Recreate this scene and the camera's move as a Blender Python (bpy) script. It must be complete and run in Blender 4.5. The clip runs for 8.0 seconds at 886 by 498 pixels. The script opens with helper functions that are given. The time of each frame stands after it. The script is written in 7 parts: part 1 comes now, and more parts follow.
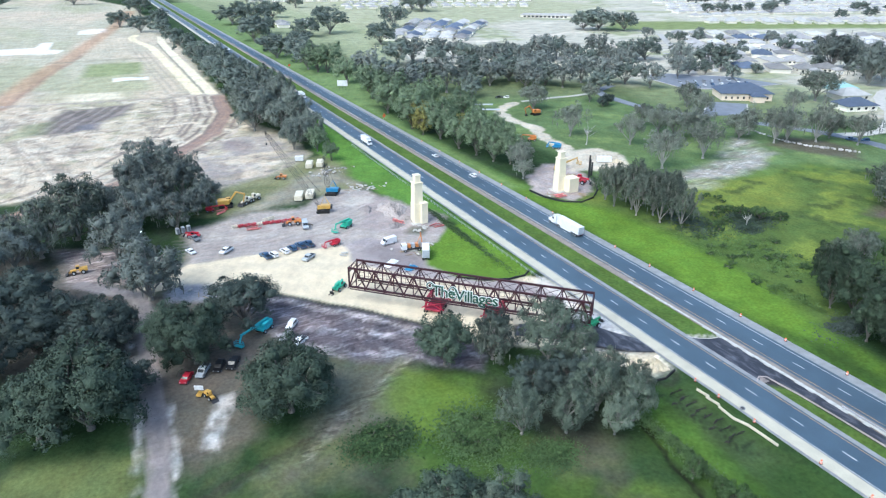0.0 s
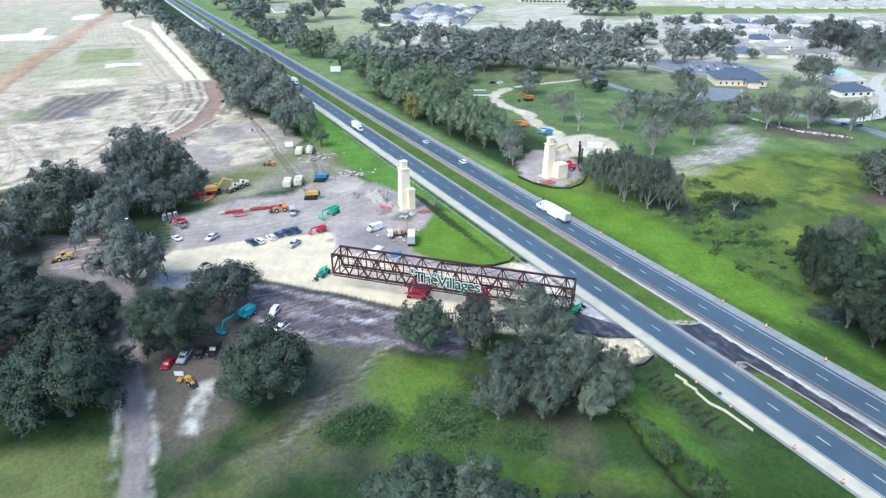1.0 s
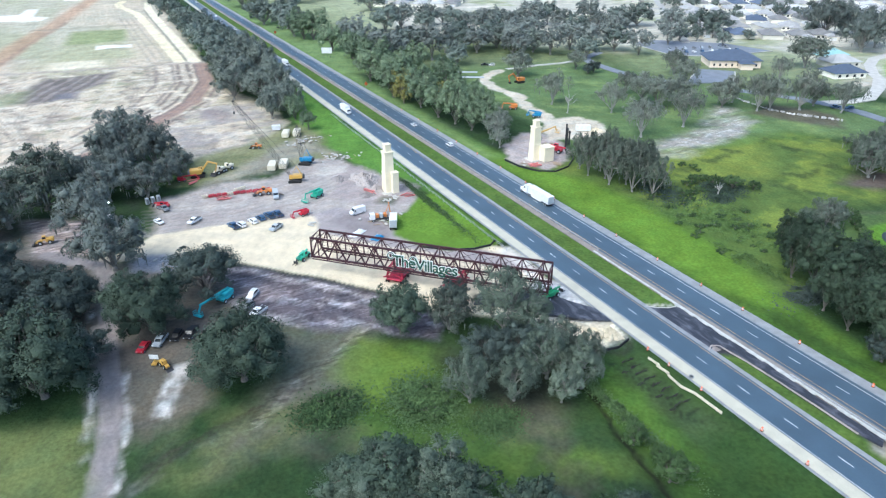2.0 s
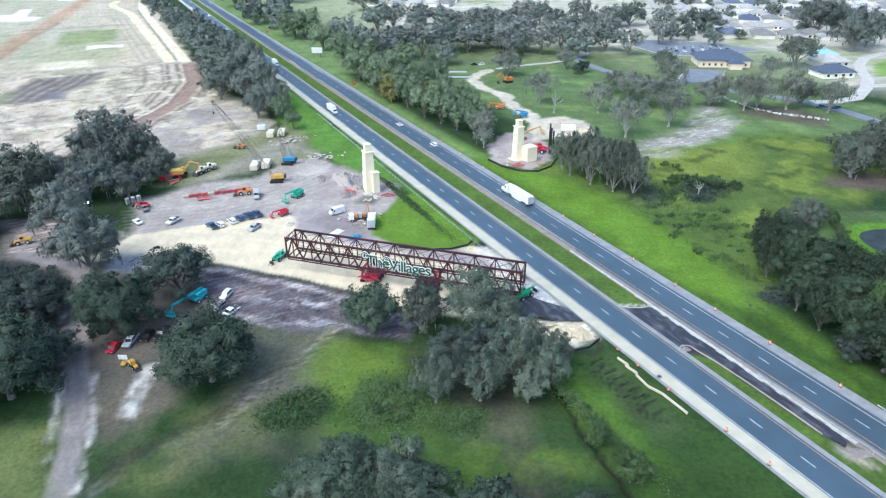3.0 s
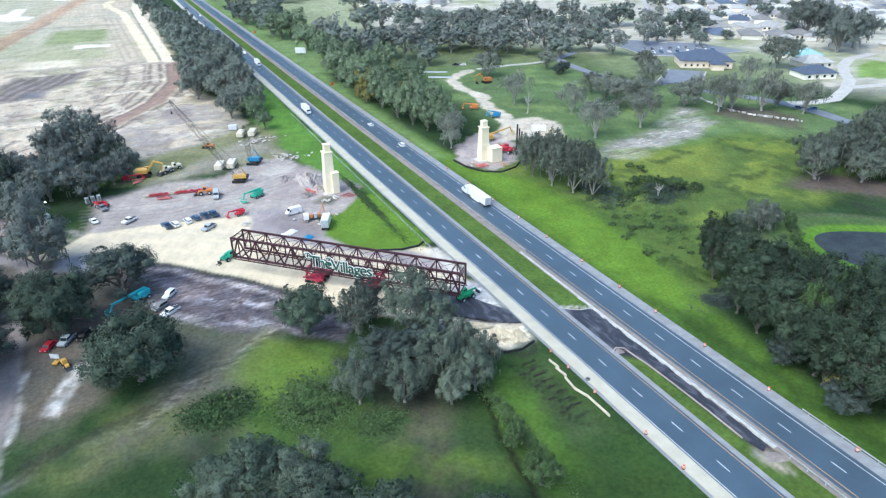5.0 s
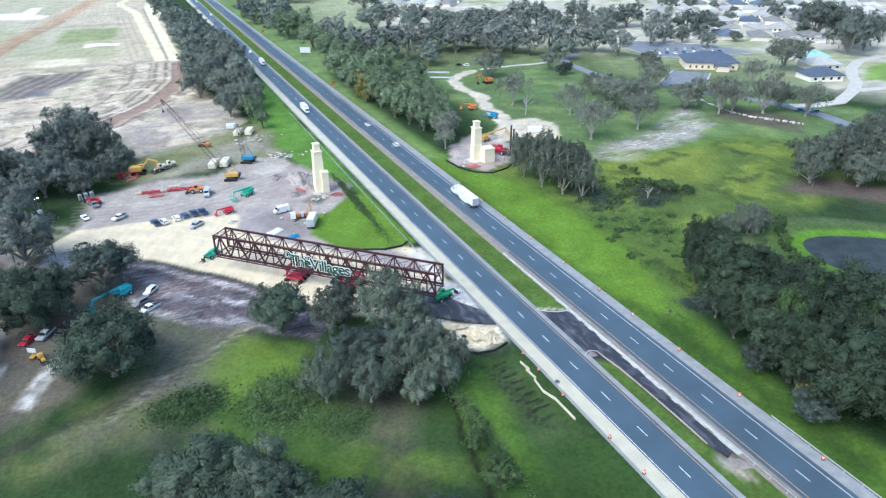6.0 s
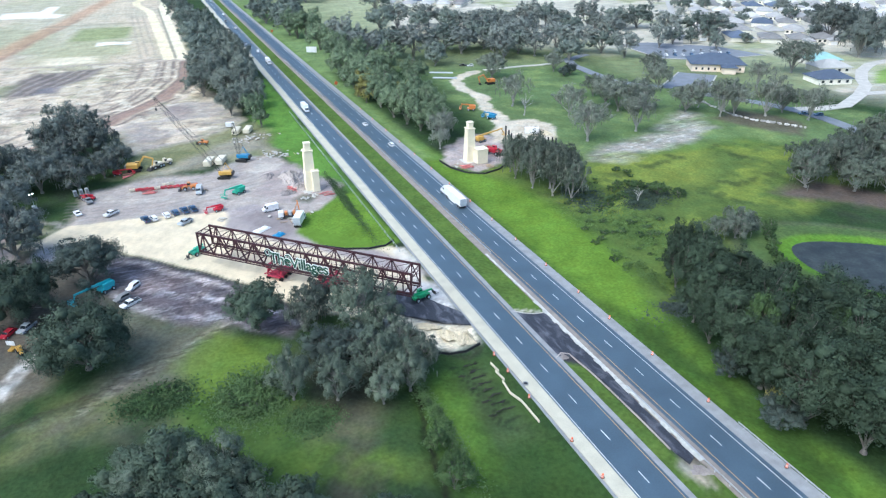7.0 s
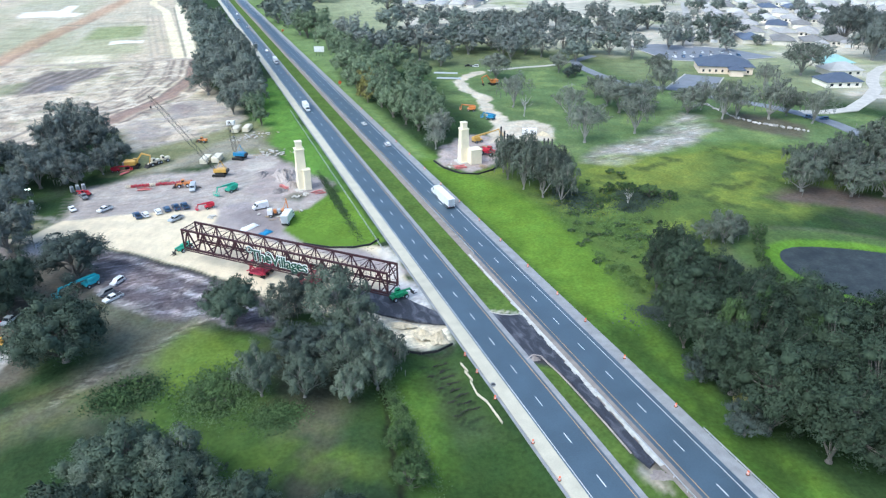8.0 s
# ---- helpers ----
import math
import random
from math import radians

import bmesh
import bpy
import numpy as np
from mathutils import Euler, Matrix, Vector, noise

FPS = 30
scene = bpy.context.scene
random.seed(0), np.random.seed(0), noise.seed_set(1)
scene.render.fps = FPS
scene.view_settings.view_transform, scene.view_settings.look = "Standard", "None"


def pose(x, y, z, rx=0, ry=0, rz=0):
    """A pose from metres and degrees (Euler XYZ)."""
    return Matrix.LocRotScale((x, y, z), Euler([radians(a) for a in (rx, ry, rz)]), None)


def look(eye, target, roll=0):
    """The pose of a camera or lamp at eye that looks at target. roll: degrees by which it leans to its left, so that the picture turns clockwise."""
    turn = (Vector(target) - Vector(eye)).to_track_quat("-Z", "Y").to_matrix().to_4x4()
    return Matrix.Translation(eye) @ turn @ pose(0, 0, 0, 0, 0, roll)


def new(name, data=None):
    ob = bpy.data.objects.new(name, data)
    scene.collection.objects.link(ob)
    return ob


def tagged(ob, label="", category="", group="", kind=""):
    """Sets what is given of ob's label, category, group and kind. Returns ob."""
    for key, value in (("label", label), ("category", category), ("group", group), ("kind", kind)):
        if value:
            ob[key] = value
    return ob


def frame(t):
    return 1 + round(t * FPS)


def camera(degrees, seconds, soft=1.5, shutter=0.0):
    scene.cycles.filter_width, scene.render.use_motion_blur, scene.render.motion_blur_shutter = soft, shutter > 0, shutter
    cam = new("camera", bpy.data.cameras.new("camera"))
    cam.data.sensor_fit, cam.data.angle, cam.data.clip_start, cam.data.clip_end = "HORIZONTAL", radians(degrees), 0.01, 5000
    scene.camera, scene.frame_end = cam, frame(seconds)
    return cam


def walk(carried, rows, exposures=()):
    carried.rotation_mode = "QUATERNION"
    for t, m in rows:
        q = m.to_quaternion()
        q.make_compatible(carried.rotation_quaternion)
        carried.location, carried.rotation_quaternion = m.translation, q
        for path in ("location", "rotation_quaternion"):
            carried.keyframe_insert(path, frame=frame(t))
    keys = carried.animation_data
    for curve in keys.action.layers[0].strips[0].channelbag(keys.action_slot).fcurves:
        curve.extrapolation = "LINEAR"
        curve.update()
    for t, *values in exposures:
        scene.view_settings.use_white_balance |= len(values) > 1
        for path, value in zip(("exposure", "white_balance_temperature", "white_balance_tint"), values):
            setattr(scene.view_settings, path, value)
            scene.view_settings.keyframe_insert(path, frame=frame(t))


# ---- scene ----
cam = camera(68.6, 8.0, soft=1.25)
METRES, EYE, TILT, LEAN, TURN = 69.25, 95.24, -24.5, 0.25, -26.92
ROWS = [
    (0.0, 0.0, 0.0, 0.0, 0.0, 0.0, -0.0),
    (0.5, 0.034, -0.0009, -0.0, 0.02, 0.02, 0.01),
    (1.0, 0.0739, -0.0005, -0.0016, 0.05, -1.18, 0.03),
    (1.5, 0.1183, 0.0006, 0.0, 0.07, -2.62, 0.04),
    (3.0, 0.2747, 0.0026, 0.0026, 0.13, -2.72, 0.09),
    (3.5, 0.333, 0.0036, 0.0031, 0.14, -2.72, 0.11),
    (4.0, 0.3957, 0.0046, 0.0042, 0.13, -2.72, 0.11),
    (4.5, 0.4628, 0.0059, 0.0051, 0.26, -2.72, 0.06),
    (6.0, 0.6825, 0.0111, 0.0088, 2.06, -2.73, -0.74),
    (6.5, 0.7602, 0.0138, 0.0101, 2.83, -2.73, -1.08),
    (7.0, 0.8388, 0.0172, 0.0115, 3.6, -2.73, -1.44),
    (7.5, 0.9184, 0.0215, 0.0131, 4.41, -2.74, -1.81),
    (8.0, 0.9993, 0.0266, 0.0151, 5.26, -2.75, -2.19),
]
walk(cam, [(t, pose(0, 0, EYE, TILT, LEAN, TURN) @ pose(METRES * x, METRES * y, METRES * z, 90 + pitch, roll, yaw)) for t, x, y, z, yaw, pitch, roll in ROWS],
     exposures=[(0.0, 0.94, 5700, 2), (8.0, 0.94, 5700, 2)])

# ---- daylight: a bright, thinly overcast sky ----
SUN_ELEVATION, SUN_AZIMUTH = 52.0, 250.0
world = bpy.data.worlds.new("sky")
scene.world = world
world.use_nodes = True
wn = world.node_tree
wn.nodes.clear()
sky = wn.nodes.new("ShaderNodeTexSky")
sky.sky_type = "NISHITA"
sky.sun_disc = False
sky.sun_elevation = radians(SUN_ELEVATION)
sky.sun_rotation = radians(SUN_AZIMUTH)
sky.air_density, sky.dust_density, sky.ozone_density = 1.0, 3.0, 1.0
bg = wn.nodes.new("ShaderNodeBackground")
bg.inputs["Strength"].default_value = 0.15
wo = wn.nodes.new("ShaderNodeOutputWorld")
wn.links.new(sky.outputs[0], bg.inputs["Color"])
wn.links.new(bg.outputs[0], wo.inputs["Surface"])
sun_data = bpy.data.lights.new("sun", "SUN")
sun_data.energy, sun_data.angle, sun_data.color = 0.9, radians(35), (1.0, 0.96, 0.9)
sun = new("sun", sun_data)
az = radians(SUN_AZIMUTH)
toward = Vector((math.sin(az) * math.cos(radians(SUN_ELEVATION)), math.cos(az) * math.cos(radians(SUN_ELEVATION)), math.sin(radians(SUN_ELEVATION))))
sun.matrix_world = look(toward * 300, (0, 0, 0))


# ---- materials ----
def nodes_of(name):
    m = bpy.data.materials.new(name)
    m.use_nodes = True
    nt = m.node_tree
    return m, nt, nt.nodes["Principled BSDF"]


def value_mix(nt, colour, factor_socket, low, high):
    """Multiply a colour socket by a grey that goes from low to high with the factor."""
    ramp = nt.nodes.new("ShaderNodeMapRange")
    ramp.inputs["From Min"].default_value, ramp.inputs["From Max"].default_value = 0.25, 0.75
    ramp.inputs["To Min"].default_value, ramp.inputs["To Max"].default_value = low, high
    nt.links.new(factor_socket, ramp.inputs["Value"])
    scale = nt.nodes.new("ShaderNodeVectorMath")
    scale.operation = "SCALE"
    nt.links.new(colour, scale.inputs[0])
    nt.links.new(ramp.outputs[0], scale.inputs["Scale"])
    return scale.outputs[0]


def noise_of(nt, where, scale, detail=3.0):
    n = nt.nodes.new("ShaderNodeTexNoise")
    n.inputs["Scale"].default_value, n.inputs["Detail"].default_value = scale, detail
    nt.links.new(where, n.inputs["Vector"])
    return n.outputs["Fac"]


def surface(name, rgb, rough=0.8, metal=0.0, coarse=0.3, fine=4.0, wear=0.15, bump=0.0, each=0.0):
    """A plain procedural surface with two scales of variation, and a shade of its own per object."""
    m, nt, b = nodes_of(name)
    geo = nt.nodes.new("ShaderNodeNewGeometry")
    col = nt.nodes.new("ShaderNodeRGB")
    col.outputs[0].default_value = (*rgb, 1)
    c = value_mix(nt, col.outputs[0], noise_of(nt, geo.outputs["Position"], coarse), 1 - wear, 1 + wear)
    f = noise_of(nt, geo.outputs["Position"], fine)
    c = value_mix(nt, c, f, 1 - 0.6 * wear, 1 + 0.6 * wear)
    if each:
        info = nt.nodes.new("ShaderNodeObjectInfo")
        c = value_mix(nt, c, info.outputs["Random"], 1 - each, 1 + each)
    nt.links.new(c, b.inputs["Base Color"])
    b.inputs["Roughness"].default_value, b.inputs["Metallic"].default_value = rough, metal
    if bump:
        bp = nt.nodes.new("ShaderNodeBump")
        bp.inputs["Strength"].default_value, bp.inputs["Distance"].default_value = bump, 0.1
        nt.links.new(f, bp.inputs["Height"])
        nt.links.new(bp.outputs[0], b.inputs["Normal"])
    return m


def leaves(name, rgb, other, each=0.14):
    """Foliage: a colour of its own for every leaf clump and tree."""
    m, nt, b = nodes_of(name)
    geo = nt.nodes.new("ShaderNodeNewGeometry")
    info = nt.nodes.new("ShaderNodeObjectInfo")
    mixer = nt.nodes.new("ShaderNodeMix")
    mixer.data_type = "RGBA"
    mixer.inputs[6].default_value, mixer.inputs[7].default_value = (*rgb, 1), (*other, 1)
    add = nt.nodes.new("ShaderNodeMath")
    add.operation = "MULTIPLY_ADD"
    add.inputs[1].default_value, add.inputs[2].default_value = 0.3, 0.1
    nt.links.new(geo.outputs["Random Per Island"], add.inputs[0])
    add2 = nt.nodes.new("ShaderNodeMath")
    add2.operation = "MULTIPLY_ADD"
    add2.inputs[1].default_value = 0.4
    nt.links.new(info.outputs["Random"], add2.inputs[0])
    nt.links.new(add.outputs[0], add2.inputs[2])
    nt.links.new(add2.outputs[0], mixer.inputs[0])
    c = value_mix(nt, mixer.outputs[2], noise_of(nt, geo.outputs["Position"], 0.3), 0.74, 1.26)
    c = value_mix(nt, c, noise_of(nt, geo.outputs["Position"], 1.6, 4), 0.82, 1.18)
    c = value_mix(nt, c, info.outputs["Random"], 1 - each, 1 + each)
    nt.links.new(c, b.inputs["Base Color"])
    b.inputs["Roughness"].default_value = 0.75
    b.inputs["Specular IOR Level"].default_value = 0.25
    return m


def dusty(name, rgb, dust, rough=0.7, scale=0.45, start=0.5, stop=0.62):
    """A dark laid surface with ragged pale dust dragged across it."""
    m, nt, b = nodes_of(name)
    geo = nt.nodes.new("ShaderNodeNewGeometry")
    stretch = nt.nodes.new("ShaderNodeMapping")
    stretch.inputs["Scale"].default_value = (1.2, 0.4, 1.0)
    nt.links.new(geo.outputs["Position"], stretch.inputs["Vector"])
    n = nt.nodes.new("ShaderNodeTexNoise")
    n.inputs["Scale"].default_value, n.inputs["Detail"].default_value, n.inputs["Distortion"].default_value = scale, 8.0, 0.8
    nt.links.new(stretch.outputs[0], n.inputs["Vector"])
    edge = nt.nodes.new("ShaderNodeMapRange")
    edge.inputs["From Min"].default_value, edge.inputs["From Max"].default_value = start, stop
    nt.links.new(n.outputs["Fac"], edge.inputs["Value"])
    mixer = nt.nodes.new("ShaderNodeMix")
    mixer.data_type = "RGBA"
    mixer.inputs[6].default_value, mixer.inputs[7].default_value = (*rgb, 1), (*dust, 1)
    nt.links.new(edge.outputs[0], mixer.inputs[0])
    f = noise_of(nt, geo.outputs["Position"], 2.5, 5)
    nt.links.new(value_mix(nt, mixer.outputs[2], f, 0.7, 1.3), b.inputs["Base Color"])
    b.inputs["Roughness"].default_value = rough
    bp = nt.nodes.new("ShaderNodeBump")
    bp.inputs["Strength"].default_value, bp.inputs["Distance"].default_value = 0.4, 0.1
    nt.links.new(f, bp.inputs["Height"])
    nt.links.new(bp.outputs[0], b.inputs["Normal"])
    return m


def paint(name, rgb, rough=0.35):
    return surface(name, rgb, rough=rough, coarse=0.8, fine=9.0, wear=0.1)


M = {
    "asphalt": surface("asphalt", (0.067, 0.103, 0.14), 0.5, coarse=0.12, fine=2.5, wear=0.14, bump=0.2),
    "fresh_asphalt": dusty("fresh_asphalt", (0.03, 0.034, 0.048), (0.115, 0.12, 0.145), start=0.48, stop=0.68),
    "estate_asphalt": surface("estate_asphalt", (0.2, 0.22, 0.255), 0.8, coarse=0.2, fine=2.5, wear=0.15),
    "new_concrete": surface("new_concrete", (0.52, 0.49, 0.39), 0.85, coarse=0.25, fine=3.0, wear=0.12, bump=0.2),
    "brown_gravel": surface("brown_gravel", (0.27, 0.235, 0.21), 0.9, coarse=0.4, fine=6.0, wear=0.2, bump=0.4),
    "concrete": surface("concrete", (0.5, 0.48, 0.44), 0.85, coarse=0.25, fine=3.0, wear=0.16, bump=0.2),
    "gravel": surface("gravel", (0.28, 0.29, 0.3), 0.9, coarse=0.4, fine=6.0, wear=0.2, bump=0.4),
    "white_line": surface("white_line", (0.7, 0.72, 0.73), 0.6, wear=0.12),
    "yellow_line": surface("yellow_line", (0.55, 0.36, 0.17), 0.6, wear=0.15),
    "galvanised": surface("galvanised", (0.55, 0.57, 0.6), 0.45, 0.5, wear=0.1),
    "rust_red": surface("rust_red", (0.052, 0.016, 0.022), 0.6, coarse=0.5, fine=5.0, wear=0.25),
    "stucco": surface("stucco", (0.82, 0.74, 0.56), 0.85, coarse=0.5, fine=6.0, wear=0.06, bump=0.2),
    "crimson": paint("crimson", (0.33, 0.02, 0.05), 0.5),
    "red": paint("red", (0.52, 0.025, 0.05)),
    "orange": paint("orange", (0.6, 0.22, 0.06)),
    "yellow": paint("yellow", (0.62, 0.38, 0.09)),
    "green": paint("green", (0.03, 0.3, 0.12)),
    "teal": paint("teal", (0.06, 0.42, 0.28)),
    "cyan": paint("cyan", (0.06, 0.42, 0.5)),
    "blue": paint("blue", (0.03, 0.22, 0.42)),
    "navy": paint("navy", (0.045, 0.1, 0.19)),
    "white": paint("white", (0.78, 0.79, 0.8)),
    "silver": paint("silver", (0.42, 0.46, 0.5)),
    "black": paint("black", (0.02, 0.02, 0.022)),
    "cream": paint("cream", (0.72, 0.66, 0.52)),
    "grey": paint("grey", (0.22, 0.23, 0.24)),
    "rubber": surface("rubber", (0.02, 0.02, 0.02), 0.9),
    "glass": surface("dark_glass", (0.02, 0.028, 0.035), 0.08),
    "sign_green": paint("sign_green", (0.02, 0.09, 0.06), 0.5),
    "sign_white": paint("sign_white", (0.8, 0.82, 0.8), 0.5),
    "bark": surface("bark", (0.16, 0.145, 0.13), 0.95, coarse=0.6, fine=7.0, wear=0.3, bump=0.5),
    "grey_bark": surface("grey_bark", (0.24, 0.23, 0.21), 0.95, coarse=0.6, fine=7.0, wear=0.25, bump=0.5),
    "limb_bark": surface("limb_bark", (0.32, 0.31, 0.29), 0.95, coarse=0.6, fine=7.0, wear=0.25, bump=0.5),
    "pale_bark": surface("pale_bark", (0.42, 0.41, 0.39), 0.95, coarse=0.6, fine=7.0, wear=0.25, bump=0.5),
    "timber": surface("timber", (0.35, 0.27, 0.18), 0.85, wear=0.25),
    "dark_steel": surface("dark_steel", (0.05, 0.05, 0.055), 0.6, 0.3, wear=0.2),
    "sheeting": surface("sheeting", (0.5, 0.5, 0.47), 0.8, coarse=0.6, fine=5.0, wear=0.25),
    "cloth": surface("cloth", (0.78, 0.78, 0.7), 0.9, wear=0.12),
    "black_cloth": surface("black_cloth", (0.02, 0.022, 0.025), 0.9, wear=0.2),
    "sand": surface("sand", (0.6, 0.53, 0.39), 0.95, coarse=0.7, fine=5.0, wear=0.22, bump=1.0),
    "pale_mud": surface("pale_mud", (0.4, 0.355, 0.33), 0.95, coarse=0.3, fine=3.0, wear=0.2, bump=0.6),
    "mud": surface("mud", (0.28, 0.25, 0.24), 0.95, coarse=0.3, fine=3.0, wear=0.25, bump=0.6),
    "stone": surface("stone", (0.45, 0.44, 0.42), 0.9, wear=0.25, each=0.3),
    "oak_leaf": leaves("oak_leaf", (0.05, 0.079, 0.056), (0.09, 0.122, 0.086)),
    "dark_leaf": leaves("dark_leaf", (0.048, 0.068, 0.06), (0.08, 0.104, 0.09)),
    # oaks behind the yard: mossy grey, brightened further to hold the haze
    "hazed_yard_leaf": leaves("hazed_yard_leaf", (0.11, 0.132, 0.122), (0.16, 0.185, 0.165)),
    "wood_leaf": leaves("wood_leaf", (0.03, 0.052, 0.031), (0.058, 0.084, 0.052)),
    # park oaks: the grey-green already has haze mixed into it
    "hazed_park_leaf": leaves("hazed_park_leaf", (0.14, 0.165, 0.132), (0.21, 0.235, 0.19)),
    "moss_leaf": leaves("moss_leaf", (0.08, 0.102, 0.08), (0.135, 0.16, 0.125)),
    "silver_leaf": leaves("silver_leaf", (0.105, 0.14, 0.105), (0.175, 0.215, 0.16)),
    "fresh_leaf": leaves("fresh_leaf", (0.043, 0.089, 0.034), (0.093, 0.140, 0.051)),
    # trees along the road: leaf colours lifted to include the haze before them
    "hazed_belt_leaf": leaves("hazed_belt_leaf", (0.13, 0.185, 0.115), (0.2, 0.255, 0.15)),
    "hazed_road_leaf": leaves("hazed_road_leaf", (0.15, 0.18, 0.155), (0.22, 0.25, 0.21)),
    "weed_leaf": leaves("weed_leaf", (0.07, 0.125, 0.038), (0.125, 0.195, 0.055)),
    "yellow_leaf": leaves("yellow_leaf", (0.14, 0.16, 0.05), (0.27, 0.24, 0.08)),
    # distant foliage: aerial haze is painted in as paler, greyer leaf colours
    "hazed_oak_leaf": leaves("hazed_oak_leaf", (0.13, 0.165, 0.145), (0.2, 0.235, 0.2)),
    "hazed_moss_leaf": leaves("hazed_moss_leaf", (0.155, 0.18, 0.165), (0.235, 0.26, 0.235)),
    "brush": surface("brush", (0.035, 0.034, 0.028), 0.95, wear=0.3),
    "pale_street": surface("pale_street", (0.42, 0.41, 0.39), 0.85, wear=0.15),
    "pink_steel": surface("pink_steel", (0.5, 0.16, 0.15), 0.7, wear=0.3, each=0.3),
    "rust_brown": surface("rust_brown", (0.2, 0.1, 0.055), 0.85, wear=0.3, each=0.3),
    "moss": surface("hanging_moss", (0.17, 0.18, 0.155), 0.95, wear=0.2),
    "wall_cream": surface("wall_cream", (0.83, 0.79, 0.7), 0.85, wear=0.08, each=0.18),
    "wall_peach": surface("wall_peach", (0.84, 0.7, 0.57), 0.85, wear=0.08),
    "roof_grey": surface("roof_grey", (0.3, 0.295, 0.29), 0.85, coarse=0.3, fine=3.0, wear=0.15, each=0.3),
    "roof_blue": surface("roof_blue", (0.1, 0.13, 0.19), 0.7, coarse=0.3, fine=3.0, wear=0.12, each=0.2),
    "roof_pale": surface("roof_pale", (0.46, 0.455, 0.44), 0.8, wear=0.12, each=0.2),
    "roof_teal": surface("roof_teal", (0.3, 0.5, 0.5), 0.7, wear=0.1),
    "lamp": surface("lamp_lens", (0.8, 0.8, 0.8), 0.2),
    "plastic_orange": surface("plastic_orange", (0.8, 0.17, 0.06), 0.5, wear=0.1),
    "headlamp": surface("headlamp", (0.7, 0.72, 0.74), 0.15),
    "tail_lamp": surface("tail_lamp", (0.35, 0.02, 0.02), 0.2),
    "water": surface("pond_water", (0.03, 0.034, 0.03), 0.45, wear=0.8, coarse=0.25, fine=1.2),
}

lamp_nodes = M["lamp"].node_tree.nodes["Principled BSDF"]
lamp_nodes.inputs["Emission Color"].default_value = (0.95, 1.0, 0.95, 1)
lamp_nodes.inputs["Emission Strength"].default_value = 6.0


# ---- mesh helpers ----
def box(bm, sx, sy, sz, at=(0, 0, 0), rot=(0, 0, 0), taper=1.0, bevel=0.0):
    """A box of that size standing on at, its top drawn in by taper."""
    made = bmesh.ops.create_cube(bm, size=1.0)["verts"]
    for v in made:
        k = taper if v.co.z > 0 else 1.0
        v.co = Vector((v.co.x * sx * k, v.co.y * sy * k, (v.co.z + 0.5) * sz))
    if bevel:
        edges = list({e for v in made for e in v.link_edges})
        made = list({v for f in bmesh.ops.bevel(bm, geom=edges, offset=bevel, segments=1, affect="EDGES")["faces"] for v in f.verts} | {v for v in made if v.is_valid})
    bmesh.ops.transform(bm, matrix=pose(*at, *rot), verts=made)
    return made


def beam(bm, a, b, w, h=None):
    """A straight square member from a to b."""
    a, b = Vector(a), Vector(b)
    d = b - a
    made = bmesh.ops.create_cube(bm, size=1.0)["verts"]
    q = d.to_track_quat("Z", "Y").to_matrix().to_4x4()
    bmesh.ops.transform(bm, matrix=Matrix.Translation((a + b) / 2) @ q @ Matrix.Diagonal((w, h or w, d.length, 1)), verts=made)
    return made


def tube(bm, a, b, r1, r2=None, sides=8, caps=True):
    a, b = Vector(a), Vector(b)
    d = b - a
    made = bmesh.ops.create_cone(bm, cap_ends=caps, segments=sides, radius1=r1, radius2=r1 if r2 is None else r2, depth=d.length)["verts"]
    bmesh.ops.transform(bm, matrix=Matrix.Translation((a + b) / 2) @ d.to_track_quat("Z", "Y").to_matrix().to_4x4(), verts=made)
    return made


def profile(bm, points, width, x0=0.0):
    """A side outline of (y, z) points drawn out across x by width, centred on x0."""
    left = [bm.verts.new((x0 - width / 2, y, z)) for y, z in points]
    right = [bm.verts.new((x0 + width / 2, y, z)) for y, z in points]
    bm.faces.new(left)
    bm.faces.new(reversed(right))
    n = len(points)
    for i in range(n):
        j = (i + 1) % n
        bm.faces.new((left[i], right[i], right[j], left[j]))


def mesh_of(name, bm, material, smooth=False):
    bmesh.ops.recalc_face_normals(bm, faces=bm.faces)
    me = bpy.data.meshes.new(name)
    bm.to_mesh(me)
    bm.free()
    me.materials.append(M[material])
    if smooth:
        me.polygons.foreach_set("use_smooth", [True] * len(me.polygons))
    return me


def part(name, bm, material, parent=None, label="", smooth=False):
    ob = new(name, mesh_of(name, bm, material, smooth) if isinstance(bm, bmesh.types.BMesh) else bm)
    if parent is not None:
        ob.parent = parent
    if label:
        tagged(ob, label)
    return ob


def piece(name, me, parent, m):
    """Another object on a mesh that alike pieces share."""
    ob = new(name, me)
    ob.parent = parent
    ob.matrix_basis = m
    return ob


def thing(name, label, category, m=None, group="", kind=""):
    e = new(name)
    e.empty_display_size = 0.2
    if m is not None:
        e.matrix_basis = m
    return tagged(e, label, category, group, kind)


def B():
    return bmesh.new()


def boxed(sx, sy, sz, at=(0, 0, 0), rot=(0, 0, 0), taper=1.0, bevel=0.0):
    bm = B()
    box(bm, sx, sy, sz, at, rot, taper, bevel)
    return bm


# ---- ground ----
def wobble(x, y, scale, seed):
    """Smooth pseudo-random waves between about -1 and 1."""
    r = np.random.RandomState(seed)
    out = np.zeros_like(x)
    for k in range(5):
        f = scale * 1.9 ** k
        a, p, q = r.uniform(0, 6.28, 3)
        out += np.sin(f * (x * math.cos(a) + y * math.sin(a)) + p + 1.7 * np.sin(f * 0.7 * (y * math.cos(a) - x * math.sin(a)) + q)) / 1.6 ** k
    return out / 2.2


